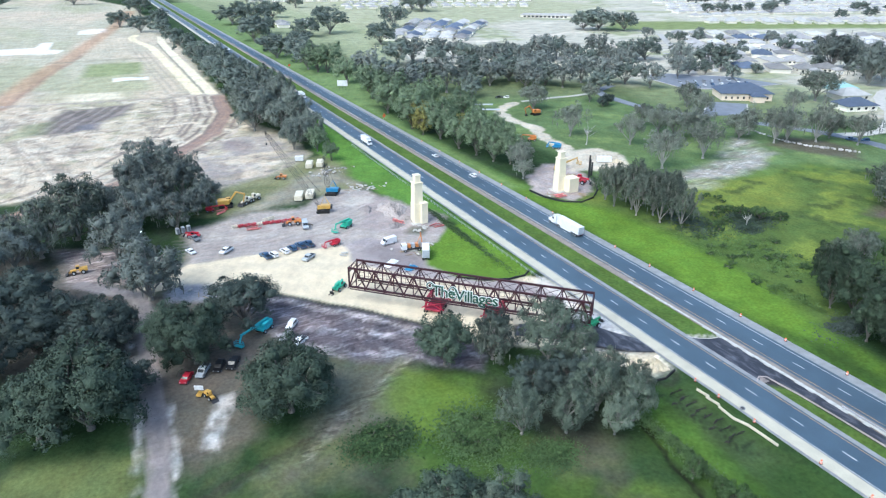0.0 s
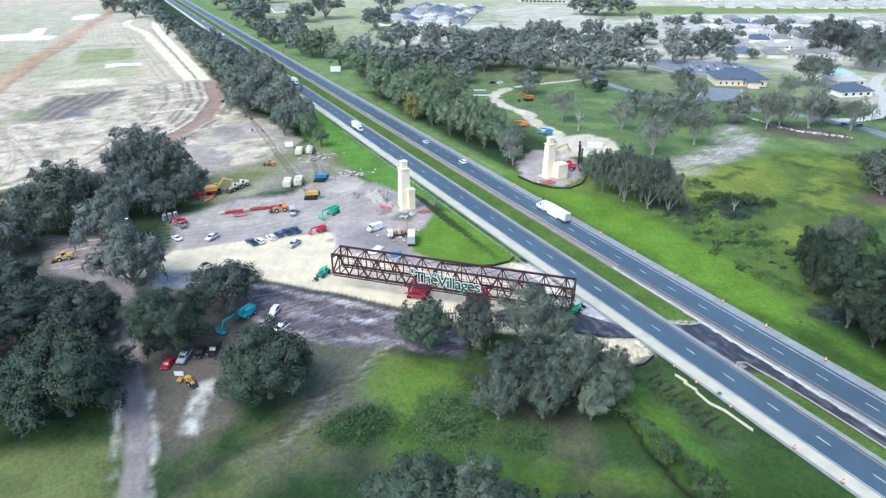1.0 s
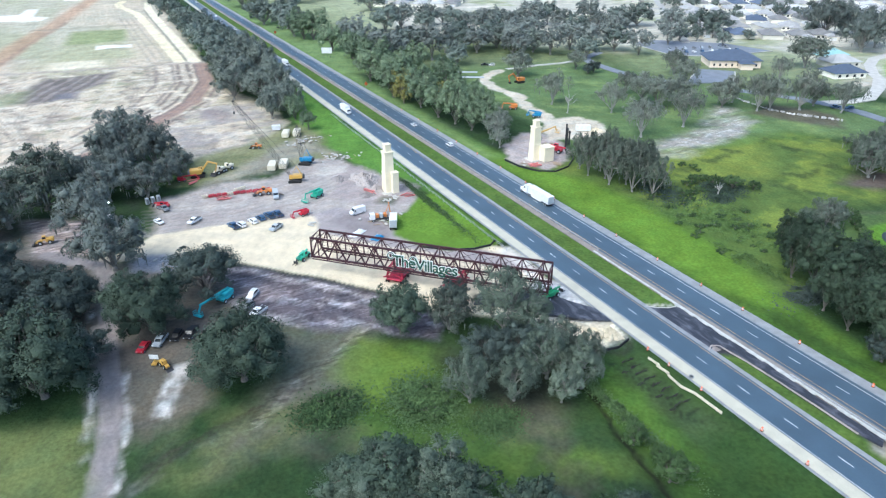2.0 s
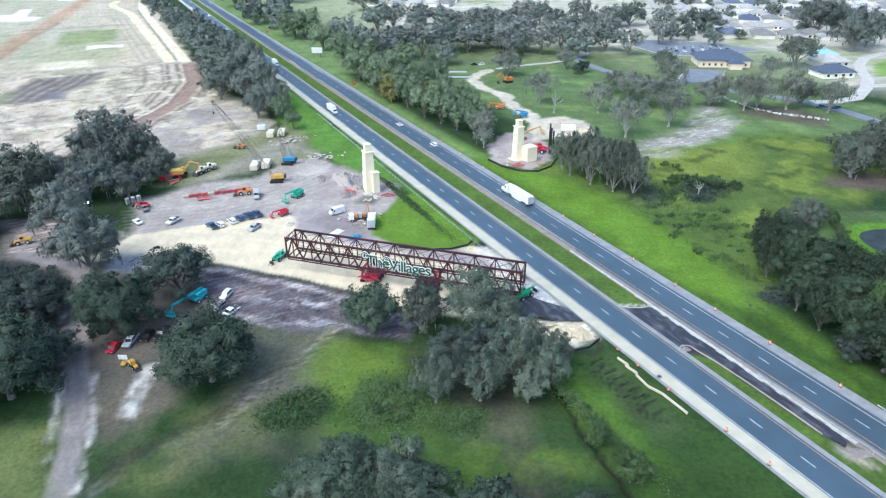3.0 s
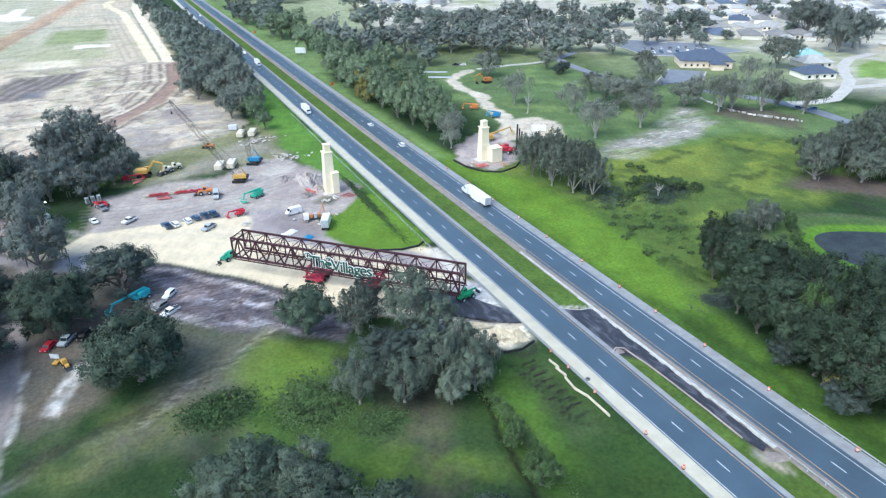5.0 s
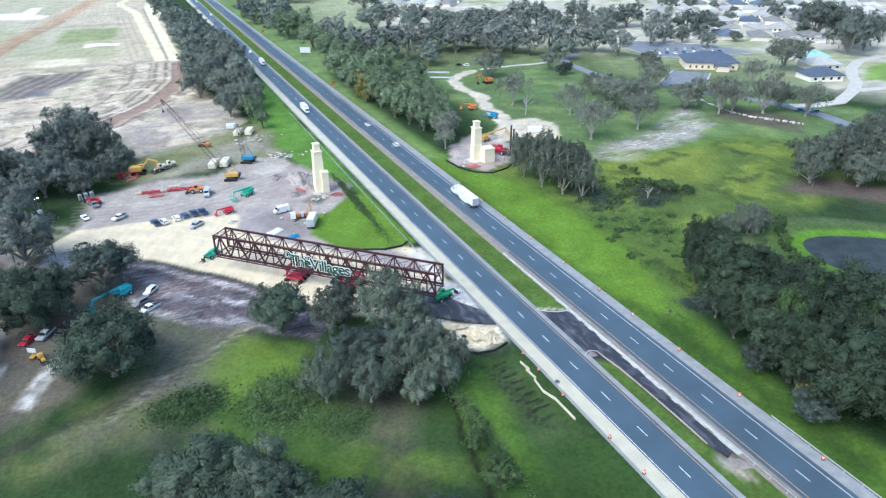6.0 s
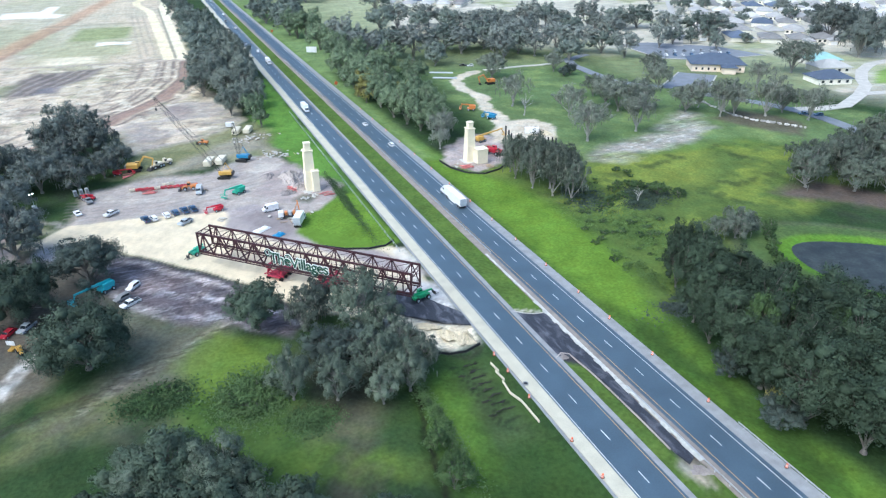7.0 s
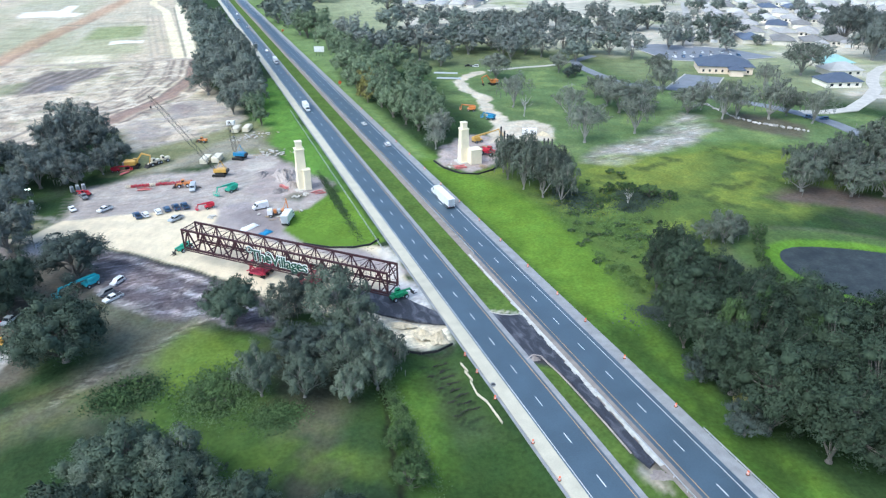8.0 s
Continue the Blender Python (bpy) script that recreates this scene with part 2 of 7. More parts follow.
def inside(x, y, corners, soft):
    """1 within the corners, 0 outside, with a border soft metres wide."""
    c = np.array(corners, float)
    d2 = np.full(x.shape, 1e18)
    odd = np.zeros(x.shape, bool)
    for i in range(len(c)):
        (ax, ay), (bx, by) = c[i], c[(i + 1) % len(c)]
        ex, ey = bx - ax, by - ay
        u = np.clip(((x - ax) * ex + (y - ay) * ey) / (ex * ex + ey * ey), 0, 1)
        d2 = np.minimum(d2, (x - ax - u * ex) ** 2 + (y - ay - u * ey) ** 2)
        if ay != by:
            odd ^= ((ay > y) != (by > y)) & (x < ax + (y - ay) * ex / ey)
    d = np.sqrt(d2) * np.where(odd, 1, -1)
    return np.clip(0.5 + d / soft, 0, 1)


def along(x, y, points, half, soft):
    """1 along a line of points, half metres to either side."""
    c = np.array(points, float)
    d2 = np.full(x.shape, 1e18)
    for (ax, ay), (bx, by) in zip(c[:-1], c[1:]):
        ex, ey = bx - ax, by - ay
        u = np.clip(((x - ax) * ex + (y - ay) * ey) / (ex * ex + ey * ey), 0, 1)
        d2 = np.minimum(d2, (x - ax - u * ex) ** 2 + (y - ay - u * ey) ** 2)
    return np.clip(0.5 + (half - np.sqrt(d2)) / soft, 0, 1)


def ticks(start, stop, step, far_low, far_high, grow_high):
    mid = list(np.arange(start, stop + 0.01, step))
    lo, hi, s = [], [], step
    v = start
    while v > far_low:
        s *= 1.09
        v -= s
        lo.append(v)
    v, s = stop, step
    while v < far_high:
        s *= grow_high
        v += s
        hi.append(v)
    return np.array(lo[::-1] + mid + hi)


GRASS, VERGE, MEADOW, LITTER = (0.031, 0.06, 0.023), (0.12, 0.212, 0.03), (0.045, 0.077, 0.027), (0.036, 0.046, 0.036)
TAN, DIRT, DARK_DIRT, PALE, CLAY = (0.68, 0.59, 0.43), (0.38, 0.34, 0.315), (0.125, 0.112, 0.128), (0.54, 0.465, 0.365), (0.42, 0.27, 0.18)
BLACK, BARE, MULCH, LAWN, SAND_LOT = (0.035, 0.036, 0.042), (0.36, 0.345, 0.32), (0.11, 0.09, 0.08), (0.2, 0.25, 0.1), (0.6, 0.56, 0.49)
HAUL = [(70, 506), (65, 446), (49, 396), (27, 360), (0, 321), (-50, 290)]


def build_ground():
    xs, ys = ticks(-90, 320, 1.0, -3500, 4000, 1.04), ticks(15, 400, 1.0, -1500, 4500, 1.018)
    gx, gy = np.meshgrid(xs, ys)
    x, y = gx.ravel(), gy.ravel()
    wx, wy = x + 2.2 * wobble(x, y, 0.16, 3) + 0.8 * wobble(x, y, 0.7, 4), y + 2.2 * wobble(x, y, 0.16, 5) + 0.8 * wobble(x, y, 0.7, 6)
    col = np.tile(np.array(GRASS), (len(x), 1))

    def lay(mask, rgb, strength=1.0):
        k = (np.clip(mask, 0, 1) * strength)[:, None]
        col[:] = col * (1 - k) + np.array(rgb) * k

    patch = np.clip(0.5 + 0.9 * wobble(x, y, 0.05, 11), 0, 1)
    lay(patch, MEADOW, 0.6)
    lay(np.clip(wobble(x, y, 0.11, 12) * 1.5 - 0.3, 0, 1), LITTER, 0.6)
    # open ground on the far side of the road, paler and yellower in places
    lay(inside(wx, wy, [(165, 90), (180, 150), (165, 210), (220, 205), (300, 190), (320, 130), (230, 120), (200, 100)], 14), (0.108, 0.158, 0.042), 0.8)
    lay(inside(wx, wy, [(204, 162), (216, 196), (279, 195), (243, 156)], 12), (0.19, 0.235, 0.05), 0.75)
    lay(inside(wx, wy, [(160, 90), (176, 148), (168, 205), (205, 160), (200, 110)], 10), (0.11, 0.17, 0.042), 0.55)
    lay(inside(wx, wy, [(225, 200), (320, 180), (330, 215), (300, 235), (240, 232)], 10), VERGE, 0.6)
    park = inside(wx, wy, [(196, 206), (235, 200), (300, 192), (330, 165), (372, 150), (392, 200), (360, 260), (330, 310), (330, 400), (215, 410), (203, 300)], 16)
    lay(park, (0.135, 0.2, 0.085), 0.85)
    lay(park * np.clip(wobble(x, y, 0.09, 14) * 2.0 - 0.3, 0, 1), (0.2, 0.27, 0.1), 0.6)
    lay(park * np.clip(wobble(x, y, 0.13, 15) * 2.0 - 0.7, 0, 1), (0.085, 0.12, 0.065), 0.6)
    lay(inside(wx, wy, [(200, 420), (260, 395), (440, 330), (490, 500), (330, 640), (200, 600)], 30), (0.17, 0.205, 0.105), 0.8)
    field = inside(wx, wy, [(162, 95), (178, 150), (168, 208), (222, 206), (320, 185), (325, 140), (240, 118), (205, 100)], 12)
    lay(field * np.clip(wobble(x, y, 0.1, 24) * 2.0 - 0.2, 0, 1), (0.2, 0.25, 0.05), 0.7)
    lay(field * np.clip(wobble(x, y, 0.16, 25) * 2.4 - 0.9, 0, 1), (0.05, 0.075, 0.03), 0.7)
    meadow = inside(wx, wy, [(30, 60), (30, 105), (52, 128), (64, 118), (84, 84), (84, 40), (40, 40)], 8)
    lay(meadow * np.clip(wobble(x, y, 0.12, 26) * 2.0 - 0.3, 0, 1), (0.115, 0.175, 0.035), 0.6)
    lay(meadow * np.clip(wobble(x, y, 0.14, 27) * 2.0 - 0.6, 0, 1), (0.075, 0.075, 0.055), 0.7)
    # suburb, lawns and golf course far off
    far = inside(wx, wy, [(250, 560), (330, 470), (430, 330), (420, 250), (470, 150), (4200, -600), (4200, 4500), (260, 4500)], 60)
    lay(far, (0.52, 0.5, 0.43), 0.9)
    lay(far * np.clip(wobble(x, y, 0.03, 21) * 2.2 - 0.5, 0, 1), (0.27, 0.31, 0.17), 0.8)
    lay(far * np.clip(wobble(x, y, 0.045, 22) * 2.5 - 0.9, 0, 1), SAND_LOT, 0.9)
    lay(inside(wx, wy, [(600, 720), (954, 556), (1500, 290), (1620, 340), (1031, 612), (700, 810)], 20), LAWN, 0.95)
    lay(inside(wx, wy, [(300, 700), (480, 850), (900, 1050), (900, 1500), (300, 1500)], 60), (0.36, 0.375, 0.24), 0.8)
    # far grass strip, lightened in colour to make up for haze
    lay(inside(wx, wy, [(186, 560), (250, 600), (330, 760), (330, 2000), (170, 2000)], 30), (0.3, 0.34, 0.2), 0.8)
    lay(inside(wx, wy, [(486, 272), (459, 255), (448, 240), (419, 235), (424, 252), (438, 258)], 5), (0.55, 0.5, 0.43), 0.9)
    lay(inside(wx, wy, [(330, 300), (375, 245), (470, 250), (480, 380), (400, 410), (335, 360)], 18), (0.22, 0.265, 0.14), 0.75)
    lay(inside(x, y, [(462, 247), (492, 268), (520, 276), (535, 250), (500, 235), (470, 236)], 3), (0.19, 0.3, 0.075), 0.95)
    # verges of the road and its median
    lay(inside(x, wy, [(149.5, -300), (149.5, 1500), (153, 1500), (155, 280), (160, 212), (171, 192), (175, 160), (174, 122), (163, 88), (159, 58), (158, 40), (161, 30), (160, -300)], 7), VERGE)
    # the verge farther off is painted paler, haze put into its green
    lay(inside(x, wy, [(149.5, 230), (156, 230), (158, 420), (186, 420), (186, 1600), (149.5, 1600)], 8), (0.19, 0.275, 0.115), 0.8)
    # the wood's shade on the verge, painted as two darker greens
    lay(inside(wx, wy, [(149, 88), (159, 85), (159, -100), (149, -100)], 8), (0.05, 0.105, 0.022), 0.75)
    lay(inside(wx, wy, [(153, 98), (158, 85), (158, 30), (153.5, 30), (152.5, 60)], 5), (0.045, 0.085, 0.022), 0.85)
    lay(inside(x, wy, [(126.5, -300), (126.5, 2500), (138, 2500), (138, -300)], 2), (0.085, 0.14, 0.032))
    lay(inside(wx, wy, [(112.5, 205), (108, 203), (96, 196), (112, 160)], 3), VERGE)
    lay(inside(wx, wy, [(98, 246), (109, 212), (113, 200), (114, 420), (98, 420), (92, 330), (93, 280)], 4), (0.12, 0.24, 0.045), 0.9)
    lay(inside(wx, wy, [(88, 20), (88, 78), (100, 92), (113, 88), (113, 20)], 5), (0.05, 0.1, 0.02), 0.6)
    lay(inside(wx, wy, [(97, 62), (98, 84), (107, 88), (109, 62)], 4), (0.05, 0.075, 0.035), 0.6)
    lay(inside(wx, wy, [(38, 95), (52, 125), (62, 118), (72, 100), (62, 70), (45, 75)], 8), VERGE, 0.4)
    # the large earthworks beyond the trees
    site = inside(wx, wy, [(-900, 180), (-120, 260), (-50, 312), (-7, 318), (24, 330), (34, 290), (60, 288), (76, 302), (86, 330), (80, 380), (67, 440), (72, 520), (82, 900), (70, 1500), (-100, 2300), (-2500, 2300)], 8)
    lay(site, PALE)
    lay(site * np.clip(wobble(x * 0.5 + y * 0.25, y, 0.06, 31) * 1.5, 0, 1), (0.44, 0.39, 0.33), 0.7)
    lay(site * np.clip((y - 540) / 80, 0, 1) * np.clip(0.6 + wobble(x, y * 0.5, 0.02, 32), 0, 1), (0.43, 0.42, 0.33), 0.85)
    lay(site * np.clip(wobble(x, y * 0.35, 0.02, 33) * 1.6 - 0.2, 0, 1), (0.34, 0.35, 0.22), 0.6)
    ex, ey = x + 0.5 * wobble(x, y, 0.2, 34), y + 0.8 * wobble(x, y, 0.2, 35)
    # wheel tracks that follow the haul road's bend
    for k, (off, shade, half) in enumerate(((-9, (0.2, 0.17, 0.15), 1.2), (-12, (0.5, 0.44, 0.36), 1.4), (-15.5, (0.23, 0.195, 0.17), 1.3), (-19, (0.28, 0.24, 0.21), 1.0), (-24, (0.48, 0.42, 0.34), 1.6), (-30, (0.25, 0.215, 0.19), 1.1), (8, (0.24, 0.19, 0.17), 1.2), (12, (0.5, 0.44, 0.38), 1.6))):
        lay(site * along(ex, ey, [(a + off, b - 0.25 * off) for a, b in HAUL], half, 1.6), shade, 0.95)
    for k in range(9):
        shade = ((0.36, 0.32, 0.28), (0.7, 0.64, 0.54), (0.42, 0.36, 0.31))[k % 3]
        lay(site * along(ex, ey, [(-190, 318 + 30 * k), (-70, 330 + 24 * k + 9 * math.sin(2 * k)), (-15, 338 + 22 * k), (30 + 2 * k, 352 + 26 * k)], 1.0 + 0.5 * (k % 2), 2.4) * np.clip(0.4 + wobble(x, y, 0.05, 36), 0, 1), shade, 0.6)
    # churned brown patches and winding wheel tracks
    near = site * np.clip((560 - y) / 60, 0, 1)
    lay(near * np.clip(wobble(x, y, 0.13, 64) * 2.2 - 0.5, 0, 1), (0.29, 0.25, 0.21), 0.75)
    lay(near * np.clip(wobble(x, y, 0.3, 65) * 2.4 - 0.8, 0, 1), (0.19, 0.165, 0.15), 0.75)
    lay(near * np.clip(wobble(x, y, 0.19, 66) * 2.2 - 0.5, 0, 1), (0.66, 0.6, 0.49), 0.8)
    lay(near * np.clip(wobble(x, y, 0.1, 67) * 2.4 - 1.2, 0, 1), (0.2, 0.22, 0.13), 0.6)
    for k in range(9):
        a0 = 0.7 * k
        path = [(-70 + 11 * k + 14 * math.sin(a0 + 0.35 * q), 310 + 16 * q + 6 * math.cos(a0 + q)) for q in range(12)]
        for off in (0.0, 2.2):
            lay(near * along(ex, ey, [(a + off, b) for a, b in path], 0.45, 1.0), ((0.24, 0.21, 0.185), (0.66, 0.6, 0.5))[k % 3 == 0], 0.5)
    dug = inside(ex, ey, [(22, 335), (40, 287), (76, 300), (86, 330), (78, 375), (62, 385), (46, 365), (34, 345)], 8)
    lay(dug * np.clip(0.5 + 1.2 * wobble(x * 0.5, y * 1.6, 0.16, 37), 0, 1), (0.33, 0.3, 0.29), 0.8)
    furrow = inside(ex, ey, [(-48, 440), (-31, 500), (14, 506), (4, 470), (-27, 432)], 8)
    lay(furrow, (0.15, 0.132, 0.13), 0.9)
    lay(furrow * np.clip(1.5 * np.sin(0.9 * (x * 0.9 - y * 0.35)) + wobble(x, y, 0.2, 68), 0, 1), (0.36, 0.315, 0.29), 0.5)
    lay(inside(ex, ey, [(-22, 450), (-10, 452), (-12, 438), (-24, 436)], 6), (0.17, 0.17, 0.2), 0.8)
    lay(inside(ex, ey, [(-62, 425), (-40, 440), (-36, 470), (-52, 470)], 10), (0.22, 0.25, 0.14), 0.7)
    lay(inside(ex, ey, [(-20, 640), (28, 640), (33, 715), (-14, 720)], 8), (0.27, 0.31, 0.16), 0.95)
    lay(inside(ex, ey, [(-25, 560), (28, 560), (28, 636), (-20, 636)], 10), (0.38, 0.38, 0.25), 0.8)
    lay(inside(ex, ey, [(-30, 535), (8, 530), (5, 560), (-28, 565)], 8), (0.7, 0.64, 0.5), 0.8)
    lay(inside(ex, ey, [(-90, 590), (-32, 590), (-30, 700), (-90, 770)], 14), (0.36, 0.36, 0.25), 0.8)
    lay(inside(ex, ey, [(-102, 835), (-44, 822), (-38, 842), (-52, 860), (-50, 930), (-62, 930), (-66, 880), (-102, 880)], 5), (0.84, 0.82, 0.78))
    lay(inside(ex, ey, [(-25, 1010), (12, 1020), (12, 1075), (-20, 1065)], 6), (0.84, 0.82, 0.76))
    lay(inside(x, ey, [(4, 610), (30, 606), (31, 622), (4, 626)], 3), (0.84, 0.83, 0.8))
    lay(along(ex, ey, [(-90, 470), (-71, 548), (-55, 655), (-27, 799), (21, 1080), (61, 1400)], 9, 9), CLAY, 0.7)
    lay(along(ex, ey, [(-82, 470), (-64, 548), (-48, 655), (-20, 790)], 2, 4), (0.3, 0.2, 0.16), 0.6)
    lay(along(ex, ey, [(-40, 745), (0, 745), (40, 740)], 5, 6), (0.25, 0.25, 0.2), 0.6)
    lay(along(ex, ey, HAUL, 5.0, 2.5), (0.33, 0.235, 0.195), 0.95)
    for off in (-2.6, -0.6, 2.8):
        lay(along(ex, ey, [(a + off, b - 0.25 * off) for a, b in HAUL], 0.45, 1.0), (0.26, 0.2, 0.18), 0.8)
    lay(inside(ex, ey, [(52, 372), (60, 366), (66, 352), (58, 344), (48, 352)], 5), (0.26, 0.22, 0.22), 0.7)
    lay(along(ex, ey, [(a - 4.5, b) for a, b in HAUL[:4]], 0.7, 1.6), (0.17, 0.15, 0.14), 0.85)
    lay(along(ex, ey, [(a + 1.5, b) for a, b in HAUL], 0.5, 1.2), (0.3, 0.22, 0.18), 0.6)
    lay(along(x, ey, [(44, 971), (36, 935), (37, 907), (47, 850), (51, 822), (58, 525)], 4.3, 1.6), (0.74, 0.67, 0.48))
    lay(along(x, ey, [(70, 930), (66, 880), (65, 800), (68, 518)], 4.3, 1.6), (0.74, 0.68, 0.52))
    lay(along(x, ey, [(60, 860), (62.8, 525)], 0.9, 1.5), (0.24, 0.24, 0.2), 0.9)
    for off in (-8, -14, -19):
        lay(along(x, ey, [(50 + off, 800), (57 + off, 540)], 0.8, 1.8), (0.36, 0.33, 0.28), 0.7)
    lay(along(x, ey, [(-90, 545), (-40, 530), (20, 519), (48, 516), (72, 512)], 3, 4), (0.36, 0.32, 0.29), 0.8)
    # equipment yard
    lay(inside(wx, wy, [(24, 262), (40, 252), (60, 262), (92, 262), (96, 300), (92, 322), (62, 300), (36, 292)], 6), (0.2, 0.21, 0.11), 0.9)
    lay(inside(wx, wy, [(28, 250), (60, 258), (84, 272), (94, 260), (88, 300), (70, 290), (50, 268)], 8), DIRT, 0.55)
    lay(inside(wx, wy, [(-2, 226), (12, 216), (14, 246), (28, 249), (42, 253), (60, 250), (80, 266), (92, 258), (98, 245), (108, 214), (100, 198), (90, 188), (62, 200), (12, 212)], 4), DIRT)
    lay(inside(wx, wy, [(76, 220), (87, 250), (98, 245), (108, 213), (100, 199), (85, 206)], 3), (0.36, 0.31, 0.3), 0.8)
    lay(along(wx, wy, [(20, 236), (45, 226), (70, 222), (80, 238)], 4, 6), (0.46, 0.42, 0.38), 0.6)
    lx, ly = x + 0.5 * wobble(x, y, 0.3, 38), y + 0.5 * wobble(x, y, 0.3, 39)
    lay(inside(lx, ly, [(-20, 205), (4, 206), (12, 215), (37, 212), (62, 206), (74, 199), (84, 188), (92, 174), (103, 163), (112, 153), (113, 118), (100, 115), (76, 126), (66, 145), (54, 160), (33, 182), (14, 197)], 1.1), TAN)
    lay(along(wx, wy, [(-12, 226), (4, 212), (30, 206), (60, 190)], 2.0, 4), (0.55, 0.49, 0.38), 0.4)
    lay(inside(lx, ly, [(65, 206), (74, 209), (84, 196), (88, 187), (90, 174), (98, 164), (107, 152), (112.5, 143), (115, 131), (105, 141), (90, 159), (73, 176), (62, 192)], 1.8), (0.33, 0.295, 0.3), 0.9)
    lay(inside(lx, ly, [(68, 198), (76, 203), (82, 194), (86, 180), (80, 176), (72, 184)], 4), (0.22, 0.195, 0.2), 0.7)
    lay(inside(lx, ly, [(87, 192), (84.2, 177.3), (88, 165), (95.5, 159), (102.5, 156), (108.4, 156), (113.5, 157), (112.5, 205), (105, 204), (95.3, 193)], 1.8), VERGE)
    lay(inside(lx, ly, [(109, 153), (114, 152.6), (114.6, 142), (111.5, 132), (114, 122), (113.5, 108), (110, 114), (109, 126), (108, 134), (110, 142)], 1.2), (0.6, 0.57, 0.52), 0.85)
    dark = inside(lx, ly, [(20, 190), (33, 180.5), (54, 158.5), (66, 143), (76, 124), (70, 116), (57, 128), (44, 133), (29, 150), (22, 168)], 2.2)
    lay(dark, DARK_DIRT)
    lay(dark * np.clip(wobble(x * 0.6 - y * 0.6, (x + y) * 2.2, 0.22, 41) * 1.4 - 0.1, 0, 1), (0.42, 0.4, 0.42), 0.8)
    lay(inside(wx, wy, [(28, 176), (46, 160), (50, 154), (40, 154), (28, 166)], 4), (0.2, 0.17, 0.18), 0.8)
    lay(along(lx, ly, [(33, 180), (54, 158), (66, 143), (78, 123)], 0.8, 1.0), (0.07, 0.065, 0.065), 0.85)
    lay(along(lx, ly, [(31, 178), (52, 156), (64, 141)], 0.6, 1.0), (0.4, 0.37, 0.36), 0.7)
    lay(along(lx, ly, [(29, 176), (50, 154), (62, 139)], 0.4, 0.8), (0.08, 0.075, 0.075), 0.7)
    lay(inside(wx, wy, [(28, 150), (44, 134), (57, 128), (50, 112), (30, 100), (12, 96), (14, 104), (24, 112), (32, 124), (20, 146)], 9), (0.17, 0.16, 0.13), 0.7)
    for off, half in ((0.9, 0.45), (-0.9, 0.45), (0.0, 1.8)):
        line = along(x + 0.3 * wobble(x, y, 0.5, 42), y, [(56, 131 + off), (43, 120.5 + off), (32.6, 116 + off), (27.8, 111 + off), (22, 107 + off), (10, 104.9 + off), (-3, 99.5 + off)], half, 1.2)
        lay(line * np.clip(0.55 + wobble(x, y, 0.25, 43), 0, 1) * (np.where(x < 22, 0.25, 1.0)), (0.42, 0.4, 0.37) if half < 1 else (0.17, 0.15, 0.12), 0.85 if half < 1 else 0.6)
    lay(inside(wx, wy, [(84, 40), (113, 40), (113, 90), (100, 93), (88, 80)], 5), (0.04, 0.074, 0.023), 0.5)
    # the meadow: a bright yellow-green heart, tan blotches, dark ground under the oaks, lush grass by the ditch
    lay(inside(wx, wy, [(40, 114), (52, 129), (60, 119), (65, 106), (60, 96), (52, 98), (45, 106)], 6), (0.12, 0.185, 0.034), 0.8)
    lay(inside(wx, wy, [(44, 98), (62, 96), (70, 84), (66, 74), (50, 76)], 9), (0.058, 0.1, 0.03), 0.6)
    lay(inside(wx, wy, [(65, 88), (75, 92), (83, 83), (76, 76), (66, 80)], 8), (0.12, 0.118, 0.078), 0.7)
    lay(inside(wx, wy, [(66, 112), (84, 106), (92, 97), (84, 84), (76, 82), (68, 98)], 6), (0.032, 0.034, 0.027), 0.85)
    lay(inside(wx, wy, [(91, 74), (93, 86), (99, 88), (102, 76), (97, 56), (89, 52)], 6), (0.11, 0.2, 0.03), 0.55)
    lay(inside(wx, wy, [(101, 60), (102, 86), (111, 88), (112, 60)], 5), (0.07, 0.105, 0.045), 0.6)
    lay(inside(wx, wy, [(8, 116), (20, 113), (31, 109), (32, 100), (22, 94), (8, 94), (0, 102)], 7) * np.clip(0.7 + wobble(x, y, 0.2, 16), 0, 1), (0.13, 0.155, 0.06), 0.7)
    for off in (-0.85, 0.85):
        lay(along(wx, wy, [(36, 116 + off), (27, 112.4 + off), (18, 109 + off), (7.7, 106.2 + off), (-2, 103 + off)], 0.45, 0.9), (0.05, 0.048, 0.038), 0.75)
    # tracks, and ground below the oaks with shade put into its brown
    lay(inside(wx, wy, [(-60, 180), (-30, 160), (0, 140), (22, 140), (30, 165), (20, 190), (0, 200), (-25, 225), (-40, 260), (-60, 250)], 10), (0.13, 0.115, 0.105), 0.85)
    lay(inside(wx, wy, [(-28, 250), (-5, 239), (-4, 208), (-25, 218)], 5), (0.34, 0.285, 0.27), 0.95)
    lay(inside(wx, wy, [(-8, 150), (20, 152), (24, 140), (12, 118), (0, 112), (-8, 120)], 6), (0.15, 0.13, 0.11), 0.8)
    tx, ty = x + 0.35 * wobble(x, y, 0.5, 46), y + 0.35 * wobble(x, y, 0.5, 47)
    lane_mid = [(-20, 215), (-5, 199), (-2.5, 184), (-4, 165), (-5, 150), (-4.8, 134), (-5.4, 122), (-7, 110), (-8.5, 100), (-14, 70)]
    lay(along(tx, ty, lane_mid, 2.5, 1.0), (0.25, 0.225, 0.222))
    for off in (-1.3, 1.4):
        lay(along(tx, ty, [(a + off, b) for a, b in lane_mid], 0.35, 0.8), (0.3, 0.27, 0.255), 0.6)
